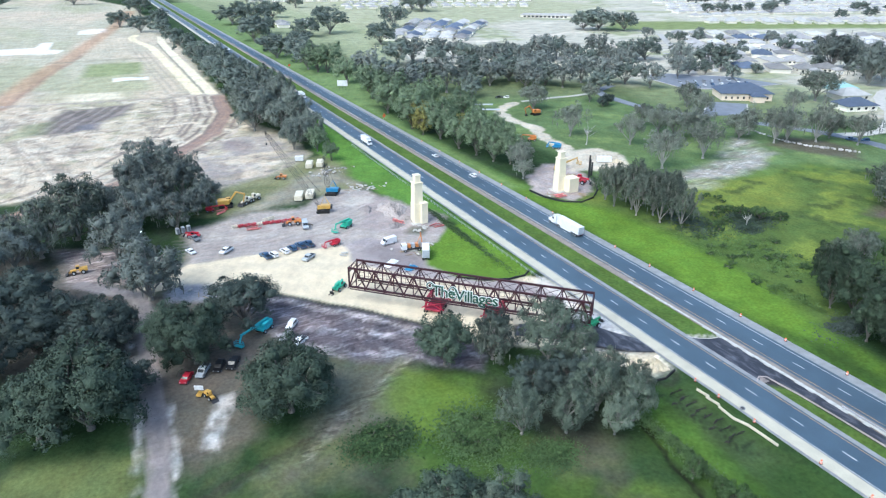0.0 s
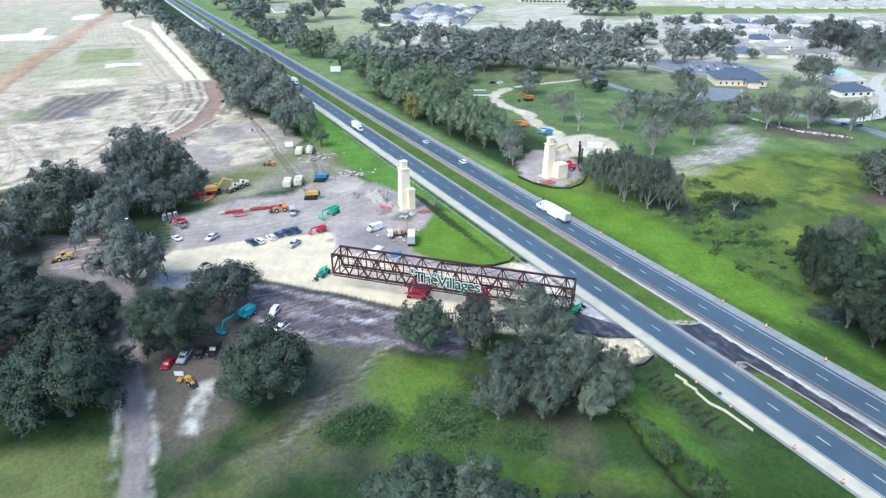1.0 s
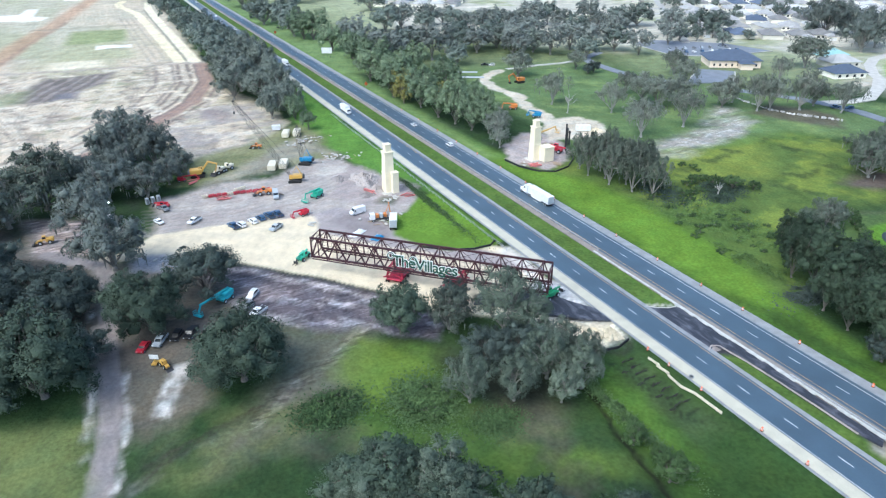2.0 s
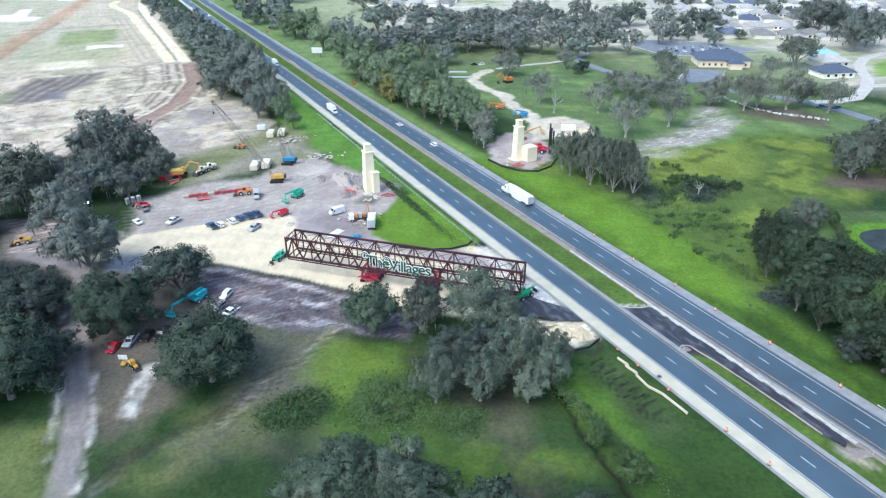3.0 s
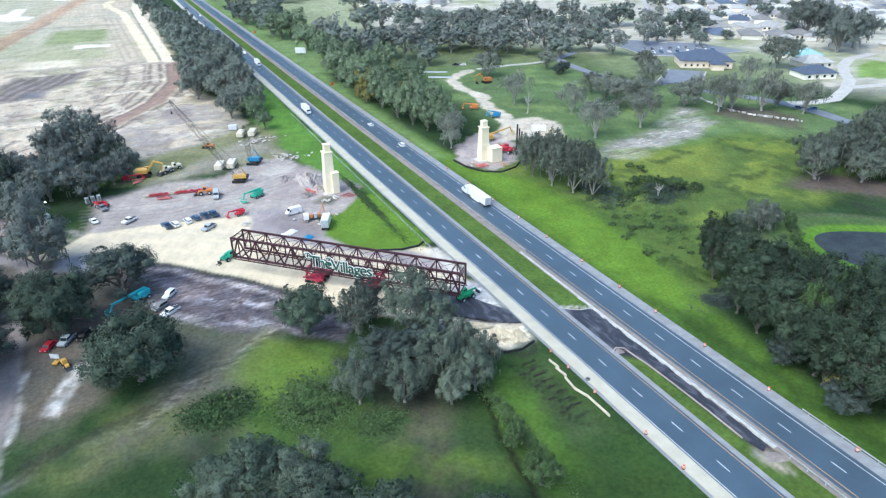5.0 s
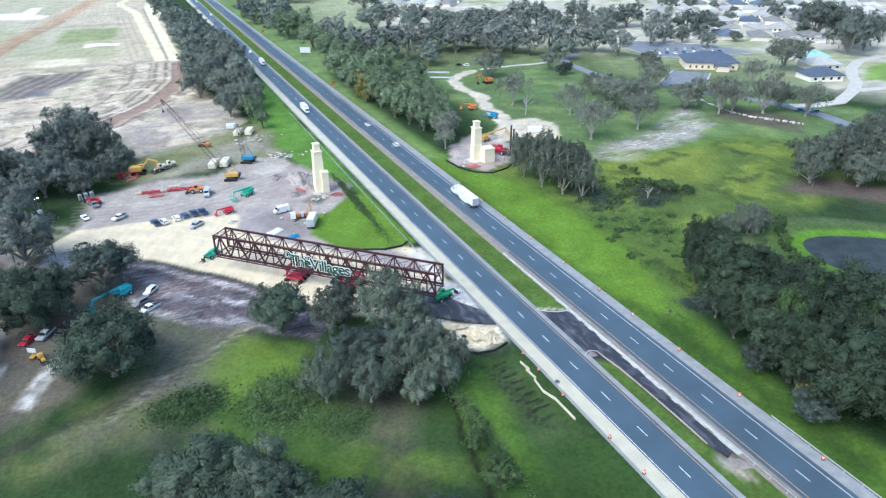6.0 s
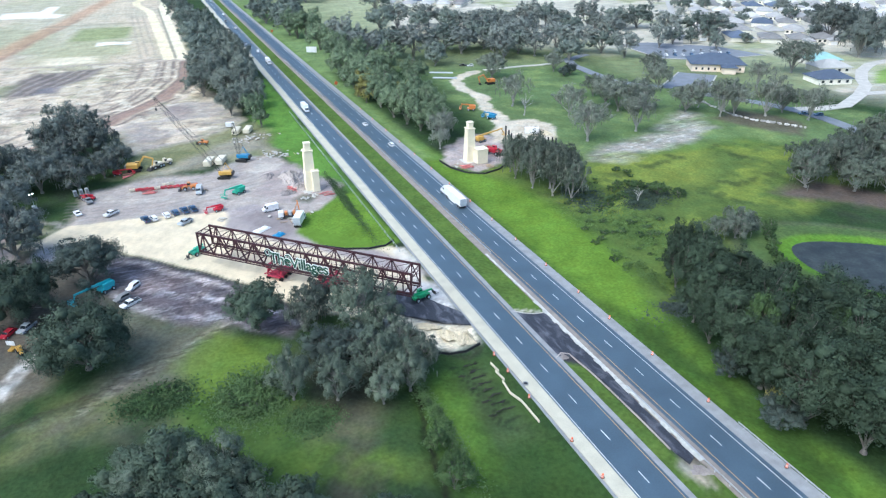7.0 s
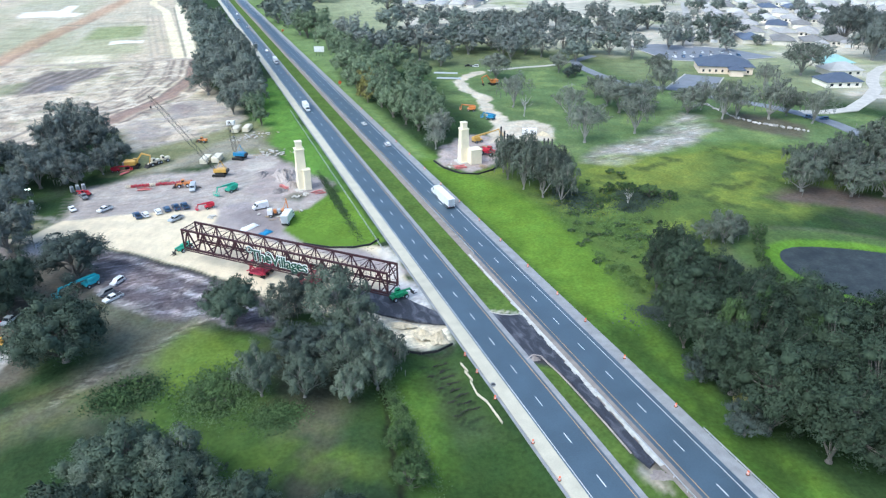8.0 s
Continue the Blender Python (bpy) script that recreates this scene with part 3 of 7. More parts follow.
    lay(along(tx, ty, [(-8, 172), (-8, 150), (-8.4, 135), (-9.6, 122), (-11, 112)], 0.7, 1.4) * np.clip(0.6 + wobble(x, y, 0.5, 48), 0, 1), (0.56, 0.54, 0.52), 0.95)
    lay(along(tx, ty, [(-1.6, 140), (-2, 122), (-3.6, 109), (-6, 99)], 0.5, 1.2) * np.clip(0.5 + wobble(x, y, 0.5, 49), 0, 1), (0.58, 0.56, 0.54), 0.95)
    lay(inside(tx, ty, [(13.5, 136), (8.5, 135.5), (2.6, 120), (5.8, 118)], 2.0) * np.clip(0.75 + 0.6 * wobble(x, y, 0.9, 50), 0, 1), (0.6, 0.58, 0.56), 0.95)
    lay(inside(wx, wy, [(5, 200), (20, 194), (24, 184), (12, 186), (4, 192)], 3), (0.36, 0.36, 0.4), 0.8)
    lay(inside(wx, wy, [(-40, 120), (-30, 132), (-9, 122), (-9.5, 60), (-60, 60)], 6), (0.14, 0.17, 0.065), 0.85)
    lay(inside(tx, ty, [(-21, 100), (-17, 103.5), (-14.5, 102), (-16, 96), (-19, 93)], 2.0) * np.clip(0.7 + 0.7 * wobble(x, y, 0.8, 19), 0, 1), (0.6, 0.57, 0.5), 0.9)
    # foot of the crossing and the dug-out median
    lay(inside(wx, wy, [(92, 120), (100, 128), (106, 132), (113, 128), (115.5, 104), (113, 95), (104, 95), (98, 102)], 3), (0.42, 0.41, 0.4), 0.8)
    nx2, ny2 = x + 0.4 * wobble(x, y, 0.6, 44), y + 0.4 * wobble(x, y, 0.6, 45)
    lay(inside(nx2, ny2, [(88, 132), (99.7, 128), (104, 121), (111, 116), (114.4, 103), (106, 110), (96, 120.5), (86, 127)], 1.6), BLACK, 0.95)
    lay(along(nx2, ny2, [(92, 129), (101, 122.5), (110, 113.5)], 0.7, 1.4), (0.2, 0.2, 0.22), 0.7)
    lay(inside(nx2, ny2, [(84, 126), (95.8, 119.6), (102.5, 110), (114, 102.4), (113.4, 97), (107, 96), (101, 99), (100, 106), (94, 115), (84, 122)], 1.4), (0.72, 0.65, 0.5), 0.95)
    lay(inside(nx2, ny2, [(106, 124), (110, 119), (114.3, 112), (114.3, 126), (109, 131)], 2.0) * np.clip(0.75 + 0.7 * wobble(x, y, 0.8, 18), 0, 1), (0.55, 0.55, 0.56), 0.9)
    for k in range(9):
        lay(along(nx2, ny2, [(102 + 0.2 * k, 89.5 - 2.7 * k), (106, 87.2 - 2.7 * k), (109 + 0.1 * k, 86.6 - 2.7 * k)], 0.3, 0.7), (0.02, 0.026, 0.018), 0.8)
    lay(along(nx2, ny2, [(104, 96), (108, 91), (112, 93)], 0.8, 1.5), (0.035, 0.04, 0.03), 0.8)
    lay(inside(x, y, [(127, 104.5), (135.2, 100), (135.2, 77), (131.5, 77), (127, 81)], 1.2), (0.045, 0.045, 0.055))
    lay(inside(x, y, [(129, 100), (132, 97), (132, 88), (129.5, 90)], 3), (0.13, 0.125, 0.13), 0.7)
    lay(inside(x, y, [(131.4, 84), (135.6, 84), (135.6, 41.5), (132.0, 41.5)], 1.2), (0.05, 0.05, 0.058))
    lay(along(x, y, [(127.2, 105.2), (131, 103.6), (135, 101)], 0.4, 0.8), (0.6, 0.56, 0.5), 0.8)
    lay(inside(wx, wy, [(131, 43), (135, 43), (135, 37), (132, 38)], 2.5), (0.4, 0.36, 0.3))
    lay(along(x + 0.5 * wobble(x, y, 0.5, 17), y, [(92, 96), (91.4, 82.4), (88.5, 70), (86.7, 57.6), (84, 40), (82, 25)], 0.55, 0.8), (0.018, 0.02, 0.014), 0.95)
    # bridge foot, haul road and bare ground on the far side
    lay(inside(wx, wy, [(158, 220), (166, 240), (185, 254), (197, 244), (188, 220), (180, 210), (164, 203)], 3), (0.38, 0.33, 0.32))
    lay(inside(wx, wy, [(190, 238), (200, 258), (209, 268), (228, 264), (230, 248), (220, 230), (205, 232)], 3), (0.55, 0.5, 0.415))
    lay(along(wx, wy, [(200, 250), (212, 272), (214, 295), (222, 314), (221, 340), (226, 365), (249, 382)], 3.9, 1.6), (0.55, 0.5, 0.415))
    bare = inside(wx, wy, [(219, 205), (237, 213), (259, 217), (290, 234), (308, 246), (312, 238), (297, 216), (280, 203), (252, 198), (229, 191), (217, 197)], 8)
    lay(bare * np.clip(0.8 + 0.6 * wobble(x * 0.6 + y * 0.5, y, 0.16, 51), 0, 1), BARE)
    lay(along(wx, wy, [(300, 215), (282, 212), (262, 208)], 2.5, 4), BARE, 0.6)
    lay(inside(wx, wy, [(258, 138), (275, 120), (284, 106), (300, 120), (282, 143)], 6), MULCH)
    lay(inside(wx, wy, [(310, 228), (335, 235), (350, 205), (330, 185), (316, 210)], 6), MULCH, 0.8)
    # pond bank, its bright rim and the duller band round it
    pu, pv = (x - 248) * 0.6 + (y - 74) * -0.8, (x - 248) * 0.8 + (y - 74) * 0.6
    ring = np.sqrt((pu / 33) ** 2 + (pv / 18) ** 2) + 0.02 * wobble(x, y, 0.3, 55)
    lay(np.clip((1.7 - ring) / 0.12, 0, 1), (0.085, 0.11, 0.06), 0.85)
    lay(np.clip((1.55 - ring) / 0.1, 0, 1), (0.085, 0.14, 0.045), 0.8)
    lay(np.clip((1.24 - ring) / 0.06, 0, 1), (0.11, 0.22, 0.03))
    lay(np.clip((1.04 - ring) / 0.05, 0, 1), (0.04, 0.038, 0.036))
    # how much bare, rutted soil shows
    rut = np.clip(0.85 * dark + 0.14 * inside(wx, wy, [(-2, 226), (12, 216), (14, 246), (60, 250), (92, 258), (108, 214), (100, 198), (90, 188), (62, 200), (12, 212)], 4), 0, 1)
    rut = np.maximum(rut, 0.08 * along(tx, ty, lane_mid, 4.5, 2.0))
    rut = np.maximum(rut, 0.8 * inside(wx, wy, [(-28, 250), (-5, 239), (-4, 208), (-25, 218)], 5))
    rut = np.maximum(rut, 0.5 * inside(wx, wy, [(92, 120), (100, 128), (106, 132), (113, 128), (115.5, 104), (113, 95), (104, 95), (98, 102)], 3))
    rut = np.maximum(rut, 0.7 * bare)
    rut = np.maximum(rut, 0.9 * along(wx, wy, [(56, 131), (43, 120.5), (32.6, 116), (27.8, 111), (22, 107)], 2.2, 2.0))
    # a dark patch, ruts and a rubble apron on the yard
    lay(inside(lx, ly, [(88, 206), (93, 211), (98, 206), (93, 201)], 2.5), (0.13, 0.14, 0.1), 0.8)
    lay(inside(lx, ly, [(76, 246), (84, 254), (92, 249), (90, 243), (80, 242)], 3), (0.52, 0.48, 0.43), 0.8)
    for k in range(6):
        lay(along(lx, ly, [(10, 222 + 3.2 * k), (40, 214 + 3.6 * k), (64, 214 + 4 * k + 2 * math.sin(k)), (86, 226 + 3.4 * k)], 0.4, 1.0), (0.27, 0.24, 0.235), 0.6)
    # smooth, rolled ground
    even = np.maximum(inside(lx, ly, [(-20, 205), (4, 206), (12, 215), (37, 212), (62, 206), (74, 199), (84, 188), (92, 174), (103, 163), (112, 153), (113, 118), (100, 115), (76, 126), (66, 145), (54, 160), (33, 182), (14, 197)], 2), 0.2 * site)
    even = np.maximum(even, 0.7 * along(tx, ty, lane_mid, 3.0, 1.5))
    even = np.maximum(even, 0.45 * inside(wx, wy, [(-2, 226), (12, 216), (14, 246), (60, 250), (92, 258), (108, 214), (100, 198), (90, 188), (62, 200), (12, 212)], 4))
    # mottling and height
    col *= (1 + 0.10 * wobble(x, y, 0.5, 61) + 0.08 * wobble(x, y, 1.6, 62))[:, None]
    hump = np.clip(1 - np.abs(x - 131.5) / 24, 0, 1)
    z = -0.12 + 0.25 * wobble(x, y, 0.03, 71) * (1 - hump) + 0.05 * wobble(x, y, 0.4, 72) * (1 - hump)
    z -= 0.9 * along(x, y, [(106, -200), (106, 150)], 4, 8) + 0.5 * along(x, y, [(156, -200), (156, 400)], 3, 6)
    z -= 0.35 * inside(x, y, [(127.6, 103), (134.6, 99.5), (135.0, 42), (132.4, 42), (131.8, 78), (127.6, 82)], 1.5)
    z -= 0.15 * inside(x, y, [(127, -300), (127, 2500), (137, 2500), (137, -300)], 6)
    z += 0.5 * np.clip(site, 0, 1) * wobble(x, y, 0.11, 73) * np.clip((y - 280) / 40, 0, 1)
    z += 0.5 * np.clip(wobble(x, y, 0.25, 75), 0, 1) * dark
    z -= 1.3 * np.clip((1.25 - ring) / 0.35, 0, 1)
    z -= 1.0 * along(x, y, [(92, 96), (91.4, 82.4), (88.5, 70), (86.7, 57.6), (84, 40), (82, 25)], 0.8, 2.4)
    z[(x > 110.5) & (x < 151)] = np.minimum(z[(x > 110.5) & (x < 151)], -0.1)
    nx, ny = len(xs), len(ys)
    i = np.arange((ny - 1) * (nx - 1))
    r, c = i // (nx - 1), i % (nx - 1)
    a = r * nx + c
    faces = np.stack([a, a + 1, a + nx + 1, a + nx], 1)
    me = bpy.data.meshes.new("ground")
    me.from_pydata(np.stack([x, y, z], 1).tolist(), [], faces.tolist())
    at = me.attributes.new("soil", "FLOAT_COLOR", "POINT")
    at.data.foreach_set("color", np.concatenate([np.clip(col, 0.01, 0.85), np.clip(rut, 0, 1)[:, None]], 1).ravel())
    at = me.attributes.new("even", "FLOAT", "POINT")
    at.data.foreach_set("value", np.clip(even, 0, 1))
    m, nt, b = nodes_of("soil_and_grass")
    src = nt.nodes.new("ShaderNodeAttribute")
    src.attribute_name = "soil"
    geo = nt.nodes.new("ShaderNodeNewGeometry")
    drift = nt.nodes.new("ShaderNodeMix")
    drift.data_type = "RGBA"
    drift.inputs[6].default_value, drift.inputs[7].default_value = (0.72, 0.86, 0.95, 1), (1.26, 1.1, 0.95, 1)
    nt.links.new(noise_of(nt, geo.outputs["Position"], 0.2, 6), drift.inputs[0])
    tint = nt.nodes.new("ShaderNodeVectorMath")
    tint.operation = "MULTIPLY"
    nt.links.new(src.outputs["Color"], tint.inputs[0])
    nt.links.new(drift.outputs[2], tint.inputs[1])
    cc = value_mix(nt, tint.outputs[0], noise_of(nt, geo.outputs["Position"], 0.07, 6), 0.78, 1.22)
    f = noise_of(nt, geo.outputs["Position"], 1.1, 6)
    cc = value_mix(nt, cc, f, 0.76, 1.24)
    calm = nt.nodes.new("ShaderNodeAttribute")
    calm.attribute_name = "even"
    hush = nt.nodes.new("ShaderNodeMath")
    hush.operation = "MULTIPLY"
    hush.inputs[1].default_value = 0.8
    nt.links.new(calm.outputs["Fac"], hush.inputs[0])
    smooth_mix = nt.nodes.new("ShaderNodeMix")
    smooth_mix.data_type = "RGBA"
    nt.links.new(hush.outputs[0], smooth_mix.inputs[0])
    nt.links.new(cc, smooth_mix.inputs[6])
    nt.links.new(src.outputs["Color"], smooth_mix.inputs[7])
    cc = smooth_mix.outputs[2]
    # crisp pale and dark streaks where vehicles have churned the soil
    stretch = nt.nodes.new("ShaderNodeMapping")
    stretch.inputs["Rotation"].default_value = (0, 0, radians(35))
    stretch.inputs["Scale"].default_value = (0.35, 1.3, 1.0)
    nt.links.new(geo.outputs["Position"], stretch.inputs["Vector"])
    warp = nt.nodes.new("ShaderNodeTexNoise")
    warp.inputs["Scale"].default_value, warp.inputs["Detail"].default_value, warp.inputs["Distortion"].default_value = 0.38, 8.0, 1.0
    nt.links.new(stretch.outputs[0], warp.inputs["Vector"])
    for low, high, tone in ((0.56, 0.62, (1.7, 1.7, 1.75, 1)), (0.46, 0.4, (0.62, 0.6, 0.62, 1))):
        edge = nt.nodes.new("ShaderNodeMapRange")
        edge.inputs["From Min"].default_value, edge.inputs["From Max"].default_value = low, high
        nt.links.new(warp.outputs["Fac"], edge.inputs["Value"])
        amount = nt.nodes.new("ShaderNodeMath")
        amount.operation = "MULTIPLY"
        nt.links.new(edge.outputs[0], amount.inputs[0])
        nt.links.new(src.outputs["Alpha"], amount.inputs[1])
        scaled = nt.nodes.new("ShaderNodeVectorMath")
        scaled.operation = "MULTIPLY"
        nt.links.new(cc, scaled.inputs[0])
        scaled.inputs[1].default_value = tone[:3]
        blend = nt.nodes.new("ShaderNodeMix")
        blend.data_type = "RGBA"
        nt.links.new(amount.outputs[0], blend.inputs[0])
        nt.links.new(cc, blend.inputs[6])
        nt.links.new(scaled.outputs[0], blend.inputs[7])
        cc = blend.outputs[2]
    nt.links.new(cc, b.inputs["Base Color"])
    b.inputs["Roughness"].default_value = 0.95
    b.inputs["Specular IOR Level"].default_value = 0.1
    bp = nt.nodes.new("ShaderNodeBump")
    bp.inputs["Strength"].default_value, bp.inputs["Distance"].default_value = 0.6, 0.35
    nt.links.new(f, bp.inputs["Height"])
    nt.links.new(bp.outputs[0], b.inputs["Normal"])
    me.materials.append(m)
    me.polygons.foreach_set("use_smooth", [True] * len(me.polygons))
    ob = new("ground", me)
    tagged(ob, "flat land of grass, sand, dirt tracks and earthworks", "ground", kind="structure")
    return ob


build_ground()


# ---- the divided road ----
def strip(name, label, x0, x1, z0, z1, material, y0=-260.0, y1=2600.0, category="road"):
    ob = part(name, boxed(x1 - x0, y1 - y0, z1 - z0, ((x0 + x1) / 2, (y0 + y1) / 2, z0)), material)
    return tagged(ob, label, category, kind="structure")


road_a = strip("road", "blue-grey asphalt carriageway with two lanes", 118.0, 126.6, -0.5, 0.0, "asphalt")
road_b = strip("road", "blue-grey asphalt carriageway with two lanes", 137.2, 146.6, -0.5, 0.0, "asphalt")
strip("pavement", "pale concrete shoulder along the carriageway", 114.8, 118.0, -0.5, 0.02, "new_concrete", category="shoulder")
strip("pavement", "grey gravel edge below the concrete shoulder", 114.1, 114.7, -0.5, -0.03, "gravel", category="shoulder")
strip("pavement", "grey paved shoulder along the carriageway", 146.6, 149.7, -0.5, 0.01, "gravel", category="shoulder")
strip("pavement", "narrow grey inner shoulder beside the median", 126.6, 127.9, -0.5, 0.01, "gravel", category="shoulder")
strip("pavement", "grey inner shoulder beside the median", 135.0, 137.2, -0.5, 0.01, "brown_gravel", category="shoulder")
for road, white_x, dash_x, yellow_x, first in ((road_a, 118.4, 122.2, 126.0, 43.2), (road_b, 145.5, 141.8, 138.2, 45.2)):
    part("edge_line", boxed(0.15, 2800, 0.004, (white_x, 1130, 0.001)), "white_line", road, "solid white edge line")
    part("edge_line", boxed(0.15, 2800, 0.004, (yellow_x, 1130, 0.001)), "yellow_line", road, "solid yellow edge line")
    dash = mesh_of("lane_dash", boxed(0.2, 3.2, 0.004, (0, 0, 0.001)), "white_line")
    for k in range(-8, 110):
        piece("lane_dash", dash, road, pose(dash_x, first + 12.19 * k, 0))


# ---- the steel truss bridge span, on its transporter supports ----
TRUSS = pose(52.5, 165.7, 0, 0, 0, math.degrees(math.atan2(-49.7, 50.1)))
LENGTH, WIDTH, LOW, HIGH = 70.5, 5.8, 5.0, 11.1
NODES = [2.3 + 5.98 * k for k in range(12)]


def build_truss():
    t = thing("truss_bridge", "dark red steel truss bridge span resting on red supports", "bridge", TRUSS)
    for y in (0.0, WIDTH):
        bm = B()
        beam(bm, (-0.2, y, HIGH), (LENGTH + 0.2, y, HIGH), 0.46, 0.55)
        part("top_chord", bm, "rust_red", t)
        bm = B()
        beam(bm, (-0.2, y, LOW), (LENGTH + 0.2, y, LOW), 0.42, 0.55)
        part("bottom_chord", bm, "rust_red", t)
        for x in [0.0] + NODES + [LENGTH]:
            bm = B()
            beam(bm, (x, y, LOW), (x, y, HIGH), 0.26 if x in NODES else 0.4)
            if x in NODES:
                box(bm, 0.9, 0.34, 0.8, (x, y, HIGH - 0.75))
            part("post", bm, "rust_red", t)
        for x in NODES:
            for side in (-1, 1):
                end = min(max(x + side * 2.99, 0.0), LENGTH)
                bm = B()
                beam(bm, (x, y, HIGH), (end, y, LOW), 0.36 if y == 0 else 0.24)
                part("diagonal", bm, "rust_red", t)
    for x in [0.0] + NODES + [LENGTH]:
        bm = B()
        beam(bm, (x, 0, HIGH), (x, WIDTH, HIGH), 0.2)
        part("top_strut", bm, "rust_red", t)
        bm = B()
        beam(bm, (x, 0, LOW - 0.1), (x, WIDTH, LOW - 0.1), 0.2, 0.34)
        part("floor_beam", bm, "rust_red", t)
    for a, b in zip(NODES[:-1], NODES[1:]):
        for p, q in ((0, WIDTH), (WIDTH, 0)):
            bm = B()
            beam(bm, (a, p, HIGH - 0.05), (b, q, HIGH - 0.05), 0.09)
            part("top_brace", bm, "rust_red", t)
    # slender safety rails and stanchions inside the trusses, and knee plates below
    stanchion = mesh_of("stanchion", boxed(0.07, 0.07, 4.2, (0, 0, LOW + 0.2)), "rust_red")
    for y in (WIDTH - 0.35,):
        for z in (1.1, 2.3, 3.4):
            bm = B()
            beam(bm, (0.3, y, LOW + z), (LENGTH - 0.3, y, LOW + z), 0.06)
            part("safety_rail", bm, "rust_red", t)
        for k in range(47):
            piece("stanchion", stanchion, t, pose(0.8 + 1.5 * k, y, 0))
    for y in (0.0, WIDTH):
        for x in NODES:
            for side in (-1, 1):
                bm = B()
                beam(bm, (x + side * 2.99, y, LOW - 0.75), (x + side * 2.2, y, LOW - 0.1), 0.16)
                part("knee_bracket", bm, "rust_red", t)
        bm = B()
        beam(bm, (0, y, LOW - 0.8), (LENGTH, y, LOW - 0.8), 0.22, 0.3)
        part("lower_flange", bm, "rust_red", t)
    for x in (0.0, LENGTH):
        for z in (HIGH - 1.4,):
            bm = B()
            beam(bm, (x, 0, z), (x, WIDTH, z), 0.22)
            beam(bm, (x, 0, z), (x, WIDTH / 2, HIGH), 0.16)
            beam(bm, (x, WIDTH, z), (x, WIDTH / 2, HIGH), 0.16)
            part("portal_brace", bm, "rust_red", t)
    # lettering along the side of the span, dark green on a white outline
    for text, x, z, size in (("The", 26.0, 6.5, 4.8), ("Villages", 32.9, 6.1, 4.8)):
        for depth, grow, mat_name, label in ((0.42, 0.24, "sign_white", "white outline of the lettering"), (0.56, 0.02, "sign_green", "dark green face of the lettering")):
            cu = bpy.data.curves.new("lettering", "FONT")
            cu.body, cu.size, cu.extrude, cu.offset = text, size, 0.08, grow
            cu.space_character = 0.9
            ob = bpy.data.objects.new("lettering", cu)
            me = bpy.data.meshes.new_from_object(ob)
            me.materials.clear()
            me.materials.append(M[mat_name])
            bpy.data.objects.remove(ob)
            letters = new("lettering", me)
            letters.parent = t
            letters.matrix_basis = pose(x, -depth, z, 90, 0, 0)
            tagged(letters, label)
    # curled strokes before the T and the V
    for cx, cz in ((25.6, 9.4), (32.3, 8.9)):
        for depth, wide, mat_name, label in ((0.42, 0.62, "sign_white", "white outline of the lettering"), (0.58, 0.26, "sign_green", "dark green face of the lettering")):
            bm = B()
            loops = []
            for a in np.linspace(-2.6, 2.6, 14):
                k = 0.75 * (1.25 - 0.1 * a)
                loops.append([bm.verts.new((cx - math.cos(a) * (k + o), -depth - d, cz - math.sin(a) * (k + o))) for o, d in ((-wide / 2, 0), (wide / 2, 0), (wide / 2, 0.12), (-wide / 2, 0.12))])
            for p, q in zip(loops[:-1], loops[1:]):
                for i in range(4):
                    bm.faces.new((p[i], p[(i + 1) % 4], q[(i + 1) % 4], q[i]))
            bm.faces.new(loops[0])
            bm.faces.new(loops[-1][::-1])
            part("curl", bm, mat_name, t, label)
    return t


build_truss()


def support_frame(x):
    """A red steel support tower with trestle legs on a wheeled transporter, under the span."""
    t = thing("bridge_support", "red steel trestle support on a wheeled transporter under the bridge", "support", TRUSS @ pose(x, WIDTH / 2 + 0.8, 0), group="supports under the bridge")
    part("transporter_deck", boxed(4.6, 7.4, 0.45, (0, 0, 1.0), bevel=0.06), "crimson", t)
    for sy in (-3.2, -1.1, 1.1, 3.2):
        for sx in (-2.2, 2.2):
            bm = B()
            for off in (-0.35, 0.35):
                tube(bm, (sx + off - 0.15, sy, 0.5), (sx + off + 0.15, sy, 0.5), 0.5, sides=12)
            part("wheel", bm, "rubber", t)
    for sx in (-2.4, 2.4):
        for sy in (-3.2, 3.2):
            bm = B()
            beam(bm, (sx, sy, 1.5), (sx * 0.8, sy * 0.8, 4.4), 0.45)
            part("leg", bm, "crimson", t)
            bm = B()
            beam(bm, (sx, sy, 1.6), (sx * 0.8, sy * 0.1, 4.3), 0.25)
            part("brace", bm, "crimson", t)
        part("header_beam", boxed(0.6, 7.0, 0.4, (sx * 0.8, 0, 4.3)), "crimson", t)
    for sy in (-3.3, 3.3):
        bm = B()
        beam(bm, (-3.4, sy, 1.5), (3.4, sy, 4.2), 0.3)
        beam(bm, (3.4, sy, 1.5), (-3.4, sy, 4.2), 0.3)
        part("cross_brace", bm, "crimson", t)


support_frame(26.0)
support_frame(43.5)


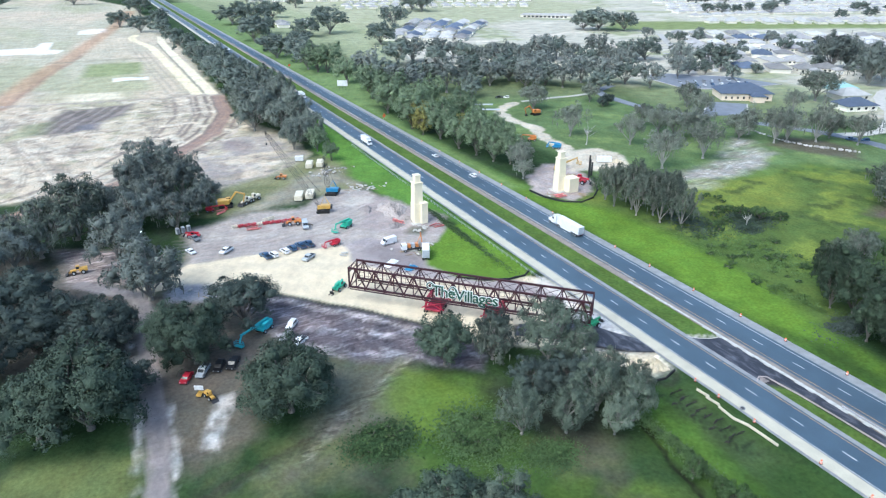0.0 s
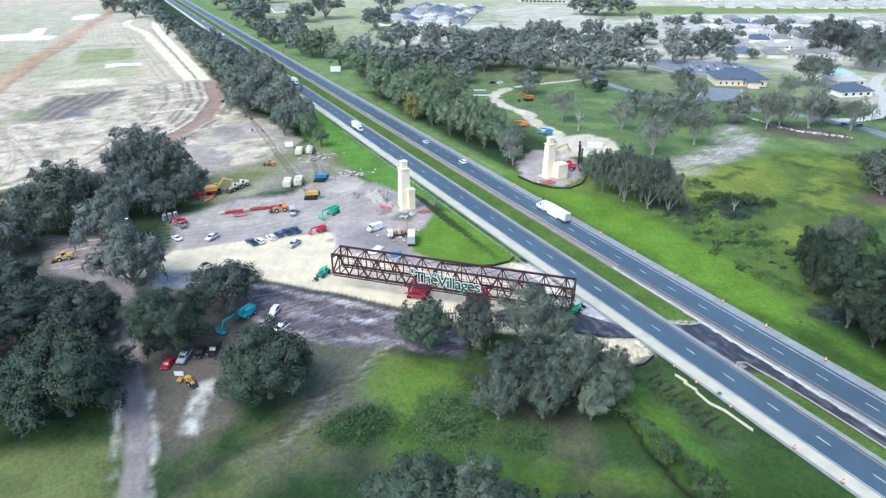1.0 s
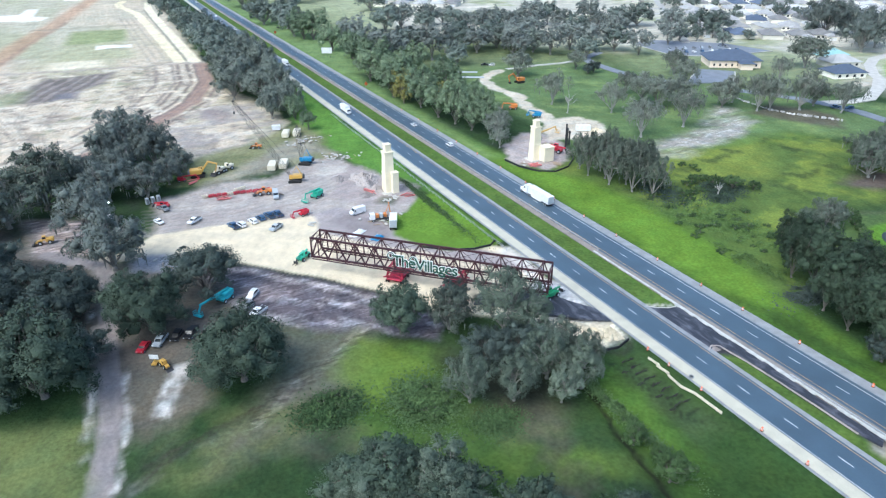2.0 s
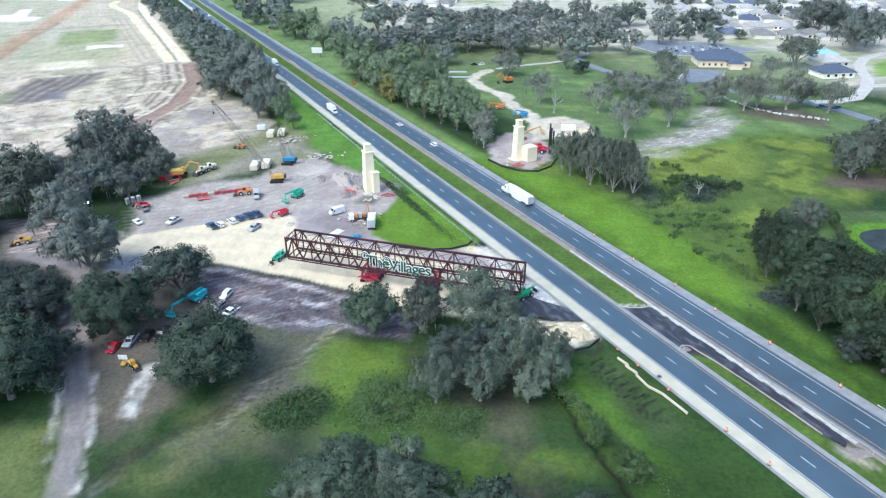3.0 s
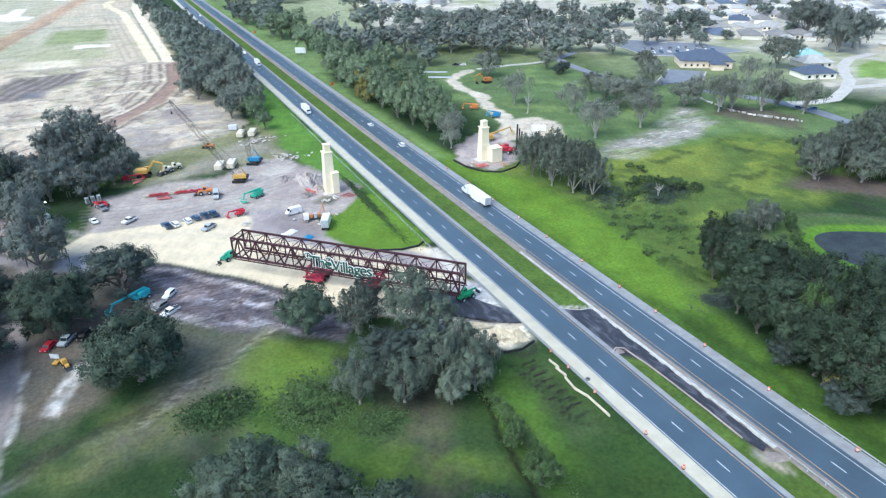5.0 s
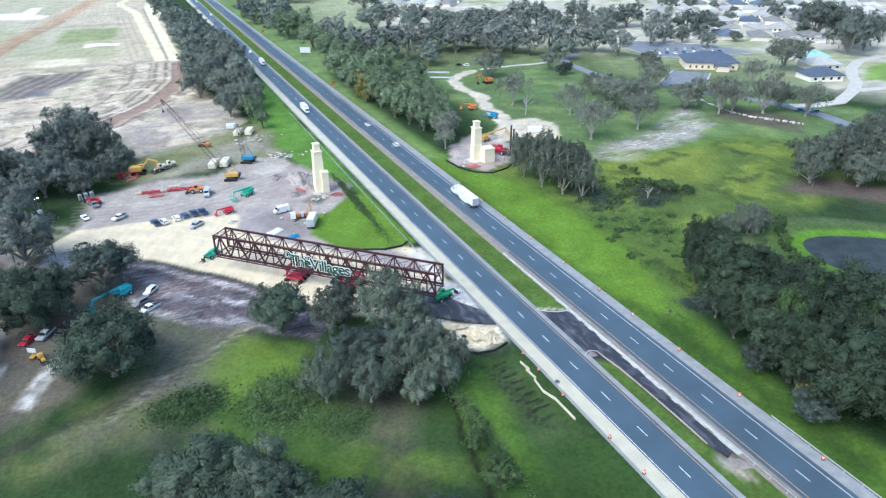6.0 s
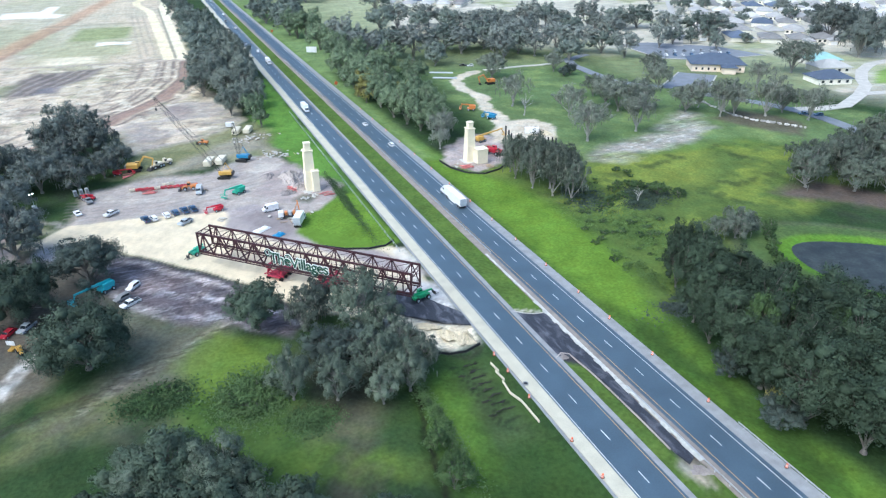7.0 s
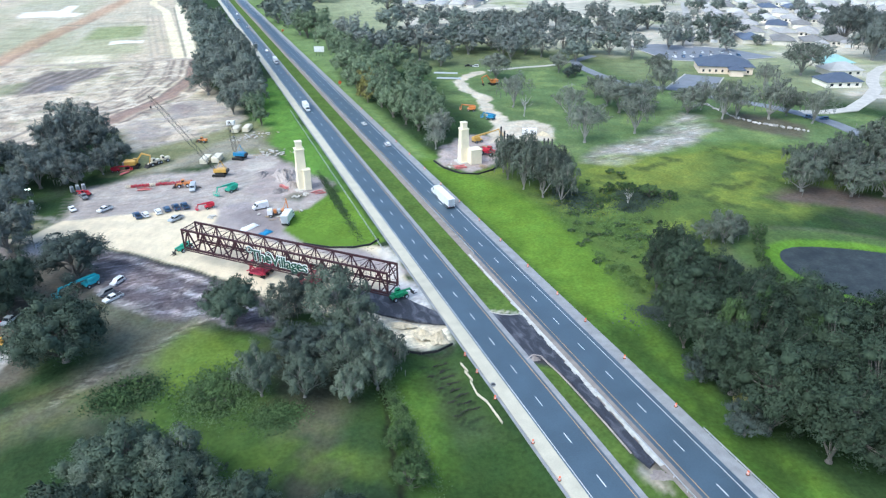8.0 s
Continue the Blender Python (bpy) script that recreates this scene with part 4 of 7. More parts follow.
# ---- stone-coloured bridge towers ----
def bridge_tower(x, y, wing_at, wing, label, rise=1.06):
    t = thing("bridge_tower", label, "tower", pose(x, y, -0.3) @ Matrix.Diagonal((1.1, 1.1, rise, 1)), group="bridge towers")
    part("footing", boxed(6.0, 6.0, 0.5, (0, 0, 0), bevel=0.08), "concrete", t)
    part("plinth", boxed(3.7, 3.7, 7.0, (0, 0, 0.4), taper=0.94, bevel=0.1), "stucco", t)
    part("plinth_cap", boxed(3.6, 3.6, 0.3, (0, 0, 7.35), bevel=0.08), "stucco", t)
    part("shaft", boxed(3.3, 3.3, 7.5, (0, 0, 7.6), taper=0.9, bevel=0.08), "stucco", t)
    for sx, sy in ((0, -1), (1, 0), (0, 1), (-1, 0)):
        part("panel", boxed(1.8 if sx == 0 else 0.16, 1.8 if sy == 0 else 0.16, 5.0, (sx * 1.53, sy * 1.53, 8.6)), "stucco", t)
    part("cornice", boxed(3.3, 3.3, 0.5, (0, 0, 15.1), taper=1.07, bevel=0.06), "stucco", t)
    part("upper_stage", boxed(2.1, 2.1, 2.4, (0, 0, 15.6), bevel=0.06), "stucco", t)
    part("crown_moulding", boxed(2.35, 2.35, 0.4, (0, 0, 17.9), taper=1.05, bevel=0.05), "stucco", t)
    wx, wy = wing_at
    w = part("wing_block", boxed(*wing, (wx, wy, 0.3), bevel=0.1), "stucco", t)
    part("coping", boxed(wing[0] + 0.3, wing[1] + 0.3, 0.3, (wx, wy, 0.3 + wing[2]), bevel=0.05), "stucco", w)
    return t


bridge_tower(97.2, 214.4, (1.5, -2.0), (2.4, 2.5, 7.6), "tall cream stepped bridge tower beside the yard")
bridge_tower(168.0, 219.0, (3.2, -3.2), (4.6, 4.4, 6.4), "tall cream stepped bridge tower on a mud pad", 0.97)


# ---- trees ----
def tube_mesh(verts, faces, path, radii, sides=6):
    base = len(verts)
    for k, p in enumerate(path):
        d = (path[min(k + 1, len(path) - 1)] - path[max(k - 1, 0)]).normalized()
        u = d.orthogonal().normalized()
        v = d.cross(u)
        for s in range(sides):
            a = 2 * math.pi * s / sides
            verts.append(p + (u * math.cos(a) + v * math.sin(a)) * radii[k])
    for k in range(len(path) - 1):
        for s in range(sides):
            a, b = base + k * sides + s, base + k * sides + (s + 1) % sides
            faces.append((a, b, b + sides, a + sides))


def lobe_shape(level):
    bm = bmesh.new()
    bmesh.ops.create_icosphere(bm, subdivisions=level, radius=1.0)
    bm.verts.ensure_lookup_table()
    v = np.array([tuple(q.co) for q in bm.verts])
    f = [tuple(q.index for q in face.verts) for face in bm.faces]
    bm.free()
    return v, f


LOBES = {1: lobe_shape(1), 2: lobe_shape(2)}


def tree_meshes(seed, lobes, clumps, per, leaf, height, base, bark, leaf_material, ragged=0.2, core=0.6, moss=0, slim=1.0, plume=0.9):
    """A tree of crown radius 10: a trunk with limbs that reach the lobes, and lobes of leafy clumps."""
    rng = np.random.RandomState(seed)
    tops = []
    rise = (height - base) * 0.5
    golden = math.pi * (3 - math.sqrt(5))
    for n in range(lobes):
        up = 0.97 - 1.55 * (n + 0.5) / lobes + rng.uniform(-0.12, 0.12)
        turn = n * golden + seed + rng.uniform(-0.4, 0.4)
        out = math.sqrt(max(0.0, 1 - min(1.0, up * up)))
        k = rng.uniform(0.5, 0.74) + rng.uniform(-ragged, ragged) * 0.6
        R = rng.uniform(2.3, 4.0) * (1 - 0.5 * ragged)
        c = np.array([math.cos(turn) * out * 10 * k * slim, math.sin(turn) * out * 10 * k * slim, base + rise * 1.02 + up * rise * k * 1.05])
        tops.append((c, R))
    # small sprays that break the outline
    for n in range(lobes * 2 // 3):
        c, R = tops[rng.randint(lobes)]
        d = c - np.array([0, 0, base + rise * 0.7]) + rng.normal(size=3) * 2.2
        d /= np.linalg.norm(d) + 1e-6
        tops.append((c + d * R * rng.uniform(0.75, 1.15) * np.array([1, 1, 0.9]), R * rng.uniform(0.3, 0.5)))
    verts, faces = [], []
    fork = Vector((rng.uniform(-0.4, 0.4), rng.uniform(-0.4, 0.4), max(1.2, base * 0.4)))
    tube_mesh(verts, faces, [Vector((0, 0, -0.4)), Vector((0, 0, 0.6)), fork * 0.6, fork], [0.85, 0.6, 0.48, 0.4], 8)
    limbs = []
    for n, (c, R) in enumerate(tops):
        end = Vector(c) + Vector((rng.uniform(-1, 1), rng.uniform(-1, 1), R * 0.5))
        if n < lobes and (n % 4 == 1 or len(limbs) < 3):
            mid = fork.lerp(end, 0.5) + Vector((rng.uniform(-1.2, 1.2), rng.uniform(-1.2, 1.2), rng.uniform(-1.0, 0.6)))
            limbs.append(fork.lerp(mid, 0.9))
            tube_mesh(verts, faces, [fork * 0.95, fork.lerp(mid, 0.6), mid, end], [0.3, 0.22, 0.15, 0.05], 5)
    for n, (c, R) in enumerate(tops):
        end = Vector(c) + Vector((rng.uniform(-1, 1), rng.uniform(-1, 1), R * 0.6))
        start = min(limbs, key=lambda q: (q - end).length)
        bend = start.lerp(end, 0.5) + Vector((rng.uniform(-0.8, 0.8), rng.uniform(-0.8, 0.8), rng.uniform(-0.6, 0.6)))
        tube_mesh(verts, faces, [start, bend, end], [0.15, 0.1, 0.04], 4)
        if n >= lobes:
            continue
        twig = bend + Vector((rng.normal(), rng.normal(), rng.uniform(0.2, 1.0))).normalized() * R
        tube_mesh(verts, faces, [bend, bend.lerp(twig, 0.5) + Vector((0, 0, 0.3)), twig], [0.08, 0.06, 0.03], 4)
    trunk = bpy.data.meshes.new("trunk")
    trunk.from_pydata([tuple(v) for v in verts], [], faces)
    trunk.materials.append(M[bark])
    points, normals, lf, count = [], [], [], 0
    LOBE_V, LOBE_F = LOBES[2 if per > 30 else 1]
    for n, (c, R) in enumerate(tops):
        clump_count = clumps if n < lobes else max(3, clumps // 3)
        outward = c - np.array([0, 0, base + rise * 0.6])
        outward = outward / (np.linalg.norm(outward) + 1e-6)
        if core and n < lobes:
            bumpy = 1 + 0.25 * np.sin(LOBE_V @ rng.normal(size=3) * 3 + rng.uniform(0, 6)) * np.sin(LOBE_V @ rng.normal(size=3) * 4) + rng.uniform(-0.16, 0.16, len(LOBE_V))
            stretch = np.array([rng.uniform(0.85, 1.15), rng.uniform(0.85, 1.15), rng.uniform(0.75, 0.95)])
            points.append(c + LOBE_V * (core * R * bumpy)[:, None] * stretch)
            normals.append(LOBE_V)
            lf += [tuple(count + q for q in f) for f in LOBE_F]
            count += len(LOBE_V)
        d = rng.normal(size=(clump_count, 3)) + outward * 0.55 + np.array([0, 0, 0.35])
        d /= np.linalg.norm(d, axis=1)[:, None]
        where = c + d * (R * rng.uniform(0.55, 1.08, clump_count))[:, None] * np.array([1, 1, plume])
        span = rng.uniform(0.55, 1.2, clump_count) * R / 3.2
        puff = rng.normal(size=(clump_count, per, 3))
        p = (where[:, None, :] + puff * (span * 0.66)[:, None, None] * np.array([1, 1, 0.85 * plume])).reshape(-1, 3)
        shape = (np.repeat(d, per, axis=0) * 0.75 + puff.reshape(-1, 3) * 0.28 + outward * 0.3 + np.array([0, 0, 0.15]))
        shape /= np.linalg.norm(shape, axis=1)[:, None]
        total = clump_count * per
        nrm = shape + rng.normal(size=(total, 3)) * 0.6
        nrm /= np.linalg.norm(nrm, axis=1)[:, None]
        u = np.cross(nrm, rng.normal(size=(total, 3)))
        u /= np.linalg.norm(u, axis=1)[:, None]
        v = np.cross(nrm, u)
        size = (leaf * rng.uniform(0.5, 1.4, total))[:, None]
        tri = np.stack([p - u * size, p + u * size - v * size * 0.5, p + v * size * 1.2], 1)
        points.append(tri.reshape(-1, 3))
        normals.append(np.repeat(shape * 0.85 + nrm * 0.22, 3, axis=0))
        lf += [(count + 3 * q, count + 3 * q + 1, count + 3 * q + 2) for q in range(total)]
        count += 3 * total
    crown = bpy.data.meshes.new("crown")
    crown.from_pydata(np.concatenate(points).tolist(), [], lf)
    crown.materials.append(M[leaf_material])
    crown.polygons.foreach_set("use_smooth", [True] * len(crown.polygons))
    soft = np.concatenate(normals)
    soft /= np.linalg.norm(soft, axis=1)[:, None]
    crown.normals_split_custom_set_from_vertices(soft.tolist())
    hang = None
    if moss:
        mv, mf = [], []
        for _ in range(moss):
            c, r = tops[rng.randint(lobes)]
            x, y, z = c + rng.normal(size=3) * r * 0.6
            a, w, l = rng.uniform(0, 3.14), rng.uniform(0.1, 0.28), rng.uniform(1.2, 3.6)
            dx, dy = math.cos(a) * w, math.sin(a) * w
            s = len(mv)
            z = max(z, l + 0.8)
            mv += [(x - dx, y - dy, z), (x + dx, y + dy, z), (x + dx * 0.7, y + dy * 0.7, z - l * 0.6), (x, y, z - l), (x - dx * 0.8, y - dy * 0.8, z - l * 0.5)]
            mf.append((s, s + 1, s + 2, s + 3, s + 4))
        hang = bpy.data.meshes.new("hanging_moss")
        hang.from_pydata(mv, [], mf)
        hang.materials.append(M["moss"])
    return trunk, crown, hang


KINDS = {
    "big": ("oak_tree", "broad old live oak with many leafy lobes", [tree_meshes(s, 44, 24, 26, 0.17, 14.5, 0.8, "bark", "oak_leaf", ragged=0.3, core=0.55) for s in (41, 42)]),
    "big_dark": ("oak_tree", "broad live oak hung with grey moss, leaves lightened for haze", [tree_meshes(s, 44, 18, 20, 0.2, 17.0, 0.8, "grey_bark", "hazed_yard_leaf", ragged=0.5, core=0.45, moss=140) for s in (43, 44)]),
    "yard": ("oak_tree", "grey-green live oak with an uneven crown, leaves lightened for haze", [tree_meshes(s, 34, 18, 22, 0.2, 16.0, 1.2, "grey_bark", "hazed_yard_leaf", ragged=0.45, core=0.48, moss=90) for s in (45, 46, 47)]),
    "oak": ("oak_tree", "dark green live oak with a broad lumpy crown", [tree_meshes(s, 34, 20, 26, 0.2, 15.5, 0.8, "bark", "oak_leaf", ragged=0.3, core=0.55) for s in (1, 2, 3, 4)]),
    "dark": ("oak_tree", "very dark green live oak with a dense crown", [tree_meshes(s, 34, 18, 24, 0.2, 15.5, 0.8, "bark", "dark_leaf", ragged=0.3, core=0.55) for s in (5, 6, 7)]),
    "wood": ("oak_tree", "tall grey-green oak in a dense wood", [tree_meshes(s, 36, 19, 24, 0.2, 21.0, 0.5, "bark", "wood_leaf", ragged=0.36, core=0.52, plume=1.2) for s in (61, 62, 63)]),
    "mossy": ("oak_tree", "grey-green oak hung with grey moss", [tree_meshes(s, 30, 18, 22, 0.2, 17.0, 0.6, "grey_bark", "moss_leaf", ragged=0.4, core=0.42, moss=200) for s in (8, 9, 10)]),
    "grove": ("oak_tree", "slender mossy oak with pale trunks in a close grove", [tree_meshes(s, 26, 17, 20, 0.24, 23.0, 1.2, "grey_bark", "moss_leaf", ragged=0.5, core=0.34, moss=160, plume=1.3) for s in (64, 65)]),
    "park": ("oak_tree", "open mossy grey oak with pale limbs, haze in its leaf colour", [tree_meshes(s, 34, 15, 18, 0.22, 16.5, 4.0, "grey_bark", "hazed_park_leaf", ragged=0.45, core=0.28, moss=140) for s in (51, 52, 53)]),
    "silver": ("oak_tree", "silvery green oak with a feathery crown", [tree_meshes(s, 30, 22, 28, 0.18, 18.5, 0.6, "grey_bark", "silver_leaf", ragged=0.4, core=0.42, plume=1.3) for s in (11, 12)]),
    "bare": ("oak_tree", "half-bare grey oak with pale limbs", [tree_meshes(s, 30, 11, 18, 0.21, 18.5, 5.0, "limb_bark", "hazed_park_leaf", core=0.18, ragged=0.5, moss=150) for s in (13, 14, 15)]),
    "snag": ("dead_tree", "dead bare tree with pale crooked limbs", [tree_meshes(s, 12, 2, 3, 0.18, 19.0, 5.6, "pale_bark", "hazed_park_leaf", core=0.0, ragged=0.6, slim=0.8) for s in (71,)]),
    "roadside": ("oak_tree", "mossy grey-green oak beside the road, leaves lightened for haze", [tree_meshes(s, 30, 16, 20, 0.24, 18.0, 0.6, "grey_bark", "hazed_road_leaf", ragged=0.4, core=0.45, moss=80, plume=1.1) for s in (66, 67, 68)]),
    "belt": ("broadleaf_tree", "green roadside tree with an uneven crown, leaves lightened for haze", [tree_meshes(s, 28, 16, 20, 0.24, 20.0, 0.6, "bark", "hazed_belt_leaf", core=0.5, ragged=0.4, plume=1.25) for s in (19, 20)]),
    "fresh": ("broadleaf_tree", "fresh green broadleaf tree with an uneven crown", [tree_meshes(s, 26, 16, 20, 0.24, 19.0, 0.6, "bark", "fresh_leaf", core=0.55, ragged=0.35, plume=1.2) for s in (16, 17)]),
    "yellow": ("broadleaf_tree", "yellow-green tree turning in autumn", [tree_meshes(s, 26, 16, 20, 0.24, 19.0, 0.6, "bark", "yellow_leaf", core=0.55, ragged=0.35, plume=1.2) for s in (18,)]),
    "far_oak": ("oak_tree", "distant oak in loose woodland, haze put into its grey-green", [tree_meshes(s, 26, 9, 13, 0.4, 15.5, 0.9, "grey_bark", "hazed_oak_leaf", core=0.5, ragged=0.38) for s in (21, 22, 23)]),
    "hazed_far_moss": ("oak_tree", "distant mossy oak, haze put into its pale grey foliage", [tree_meshes(s, 26, 9, 12, 0.38, 16.5, 2.2, "grey_bark", "hazed_moss_leaf", core=0.4, ragged=0.42) for s in (24, 25, 26)]),
    "shrub": ("shrub", "low dark green shrub in the grass", [tree_meshes(s, 9, 8, 18, 0.5, 9.0, 0.4, "bark", "fresh_leaf", core=0.6) for s in (31, 32)]),
}
grow = random.Random(7)


def plant(kind, x, y, r, tall=1.0, group=""):
    name, label, variants = KINDS[kind]
    trunk, crown, hang = grow.choice(variants)
    s = r / 9.2
    tall *= min(1.0, (8.5 / r) ** 0.35)
    t = thing(name, label, "tree" if kind != "shrub" else "shrub", pose(x, y, -0.15, 0, 0, grow.uniform(0, 360)) @ Matrix.Diagonal((s, s, s * tall * grow.uniform(0.92, 1.08), 1)), group)
    part("trunk", trunk, None, t)
    part("crown", crown, None, t)
    if hang:
        tagged(part("hanging_moss", hang, None, t), kind="stuff")
    return t


def grove(kind, spots, group, tall=1.0):
    for x, y, r in spots:
        plant(kind, x, y, r, tall, group)


grove("big_dark", [(9, 299, 12), (19, 282, 10)], "oaks behind the yard", 1.2)
grove("yard", [(2, 288, 9), (-6, 262, 8)], "oaks behind the yard", 1.15)
grove("yard", [(27, 272, 6.8), (13, 252, 8.5), (0, 254, 9.5), (-13, 272, 10), (6, 272, 9), (22, 262, 6)], "oaks behind the yard")
grove("mossy", [(-21, 256, 14), (-32, 244, 12)], "oaks behind the yard")
grove("yard", [(-39, 238, 11), (-48, 225, 10), (-55, 250, 12)], "oaks behind the yard")
grove("yard", [(-7.7, 228.6, 9.5), (-1.1, 194.6, 11.5)], "oaks by the yard")
grove("dark", [(21.4, 167.4, 9.8)], "oaks by the yard")
grove("big", [(6.4, 152.6, 9.2), (1.8, 161.6, 6.8), (23, 123, 10.8)], "oaks by the track", 1.1)
grove("dark", [(-34, 202, 9.5), (-23, 182, 10), (-13, 174, 8.5), (-31, 178, 10), (-16.3, 165, 8), (-10, 147, 6.6), (-45, 195, 10), (-42, 165, 9)], "oaks beside the track", 0.85)
grove("big", [(-18, 137, 12.5), (-28, 138, 9)], "oaks beside the track", 1.15)
grove("oak", [(62.8, 123.4, 7.2)], "oaks in front of the bridge", 1.12)
grove("mossy", [(74.8, 120, 6.0)], "oaks in front of the bridge", 1.05)
grove("dark", [(79, 126, 3.8)], "oaks in front of the bridge", 1.5)
grove("silver", [(86.5, 112.4, 8.4), (92, 108, 5.2)], "oaks in front of the bridge", 1.02)
grove("dark", [(76.3, 102.7, 6.2), (83, 101, 6.0)], "oaks in front of the bridge", 0.9)
grove("silver", [(65.6, 92.3, 5.0), (74.6, 88.4, 4.8)], "oaks in front of the bridge", 1.3)
grove("silver", [(85.5, 91.5, 6.0), (90.5, 85, 5.0), (83.5, 83, 4.0)], "oaks in front of the bridge", 1.15)
grove("mossy", [(95.5, 90.5, 4.8), (92.5, 97, 5)], "oaks in front of the bridge", 1.1)
grove("oak", [(39.7, 76.5, 7.4), (33, 78.5, 5.6)], "oaks in the meadow")
grove("silver", [(48, 70, 6.4)], "oaks in the meadow")
grove("oak", [(46.8, 66.6, 8.5)], "oaks in the meadow", 0.85)
grove("silver", [(35, 74, 5.5), (52, 62, 4.5)], "oaks in the meadow", 0.85)
grove("oak", [(58, 56, 7.0), (30, 62, 8), (48, 50, 8), (72, 48, 6)], "oaks in the meadow")
grove("fresh", [(88.2, 55.3, 3.6), (88.7, 65.8, 2.5), (90, 60, 2.0)], "bushes in the meadow")
grove("roadside", [(80, 408, 14), (86, 377, 11), (82, 338, 8), (76, 427, 11)], "trees along the road")
grove("roadside", [(72, 390, 11), (89, 352, 8), (83, 442, 12)], "trees along the road")
grove("roadside", [(97, 352, 6.5), (95, 372, 8.5), (97, 393, 9), (96, 414, 10), (98, 436, 10), (97, 459, 10), (97, 483, 10)], "trees along the road", 1.35)
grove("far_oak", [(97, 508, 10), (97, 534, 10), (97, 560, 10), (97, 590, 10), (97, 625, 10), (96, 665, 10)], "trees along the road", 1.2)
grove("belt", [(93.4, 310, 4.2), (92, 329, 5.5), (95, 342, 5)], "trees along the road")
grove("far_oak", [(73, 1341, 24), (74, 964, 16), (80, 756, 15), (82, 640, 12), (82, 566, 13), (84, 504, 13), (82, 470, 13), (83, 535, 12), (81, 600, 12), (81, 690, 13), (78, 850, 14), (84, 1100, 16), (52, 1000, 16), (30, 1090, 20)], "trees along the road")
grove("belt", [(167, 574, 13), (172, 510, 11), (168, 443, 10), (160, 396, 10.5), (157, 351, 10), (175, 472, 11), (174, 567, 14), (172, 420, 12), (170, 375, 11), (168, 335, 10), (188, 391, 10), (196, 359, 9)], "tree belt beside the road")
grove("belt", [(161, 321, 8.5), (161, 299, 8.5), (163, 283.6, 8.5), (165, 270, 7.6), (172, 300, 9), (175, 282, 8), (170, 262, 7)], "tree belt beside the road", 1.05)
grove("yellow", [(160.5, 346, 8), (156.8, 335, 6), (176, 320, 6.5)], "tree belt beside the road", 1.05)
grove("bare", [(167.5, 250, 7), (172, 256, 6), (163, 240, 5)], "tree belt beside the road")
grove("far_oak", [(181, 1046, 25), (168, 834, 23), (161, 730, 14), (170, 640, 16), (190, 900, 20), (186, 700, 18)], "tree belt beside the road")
grove("grove", [(178, 200, 5), (176, 192, 6), (180, 186, 6.5), (177, 180, 6), (183, 177, 6.5), (180, 170, 6.2), (187, 182, 6), (186, 170, 6), (184, 163, 5.5), (190, 175, 5.5), (189, 189, 5), (184, 194, 5)], "mossy grove", 1.35)
grove("bare", [(230.9, 221.7, 10.5), (246.6, 262, 8.2), (261.1, 224.6, 9.8), (228.6, 291.7, 8.8), (317.7, 227.7, 8.8), (325, 225.1, 9.2), (339.8, 218.5, 9.6), (354.2, 204.3, 8.6), (385.8, 268, 7.2), (320.2, 246.6, 7)], "oaks on the park land", 1.1)
grove("snag", [(225.8, 273.2, 6.1), (204.5, 150.5, 3.2)], "dead trees on the park land")
grove("park", [(298.7, 361.9, 6.7), (276.1, 259.3, 10), (278.9, 274.6, 8.8), (289, 257.8, 8.8), (329.7, 291.5, 8.1), (307.5, 242.4, 9), (353.7, 220.3, 7.5), (438.6, 289.6, 14), (282.6, 292.2, 6.8), (251.1, 361.7, 10), (346, 318, 8.5)], "oaks on the park land")
grove("dark", [(302.5, 347.5, 4.6), (296, 345, 3.6)], "oaks on the park land")
grove("yard", [(573.1, 371.8, 18), (526.6, 307.4, 16.5), (553.9, 314, 13.5), (560, 330, 12), (590, 365, 14)], "oaks among the houses", 1.35)
grove("mossy", [(275, 138, 8.5), (285, 147, 8), (296, 136, 9), (303, 147, 8.5), (299, 122, 8), (318, 132, 9), (313, 152, 8), (327, 146, 9), (340, 157, 9), (330, 122, 8), (345, 140, 9), (288, 127, 7.5)], "oaks by the pond")
grove("mossy", [(216, 114.7, 5.5), (211, 118, 4.2), (222, 116, 4.2)], "oaks by the pond")
grove("fresh", [(217, 155, 3.6), (212, 160, 2.8), (223, 150, 2.6), (207, 166, 2.4)], "bushes in the open field", 0.8)
grove("wood", [(187, 103, 7), (179, 92, 7.5), (172, 79, 8), (166, 66, 7.5), (184, 84, 8), (163, 54, 8), (175, 67, 8.5), (187, 72, 8), (172, 55, 8.5), (183, 58, 8.5), (194, 62, 8), (162, 42, 8.5), (172, 42, 9), (182, 46, 9), (193, 48, 9), (166, 31, 9), (177, 32, 9.5), (190, 36, 9), (176, 20, 9), (194, 24, 9), (203, 50, 8), (204, 36, 8)], "dense wood beside the road")
grove("wood", [(168, 81, 5.2), (165, 72, 5), (163.5, 62, 4.8), (161.5, 51, 5.2), (184, 105, 5), (176, 97, 5)], "dense wood beside the road", 1.3)
grove("dark", [(156.5, 43, 4.5), (195, 93, 5), (160, 60, 4.5)], "dense wood beside the road")
grove("fresh", [(167.4, 60.5, 4.4), (176, 62.5, 3.8), (180, 52, 3.6)], "dense wood beside the road", 2.5)
grove("yellow", [(160, 47, 2.6)], "dense wood beside the road", 1.2)
grove("far_oak", [(603, 725, 26), (625, 700, 20), (1100, 610, 30), (590, 740, 20)], "trees among the houses")


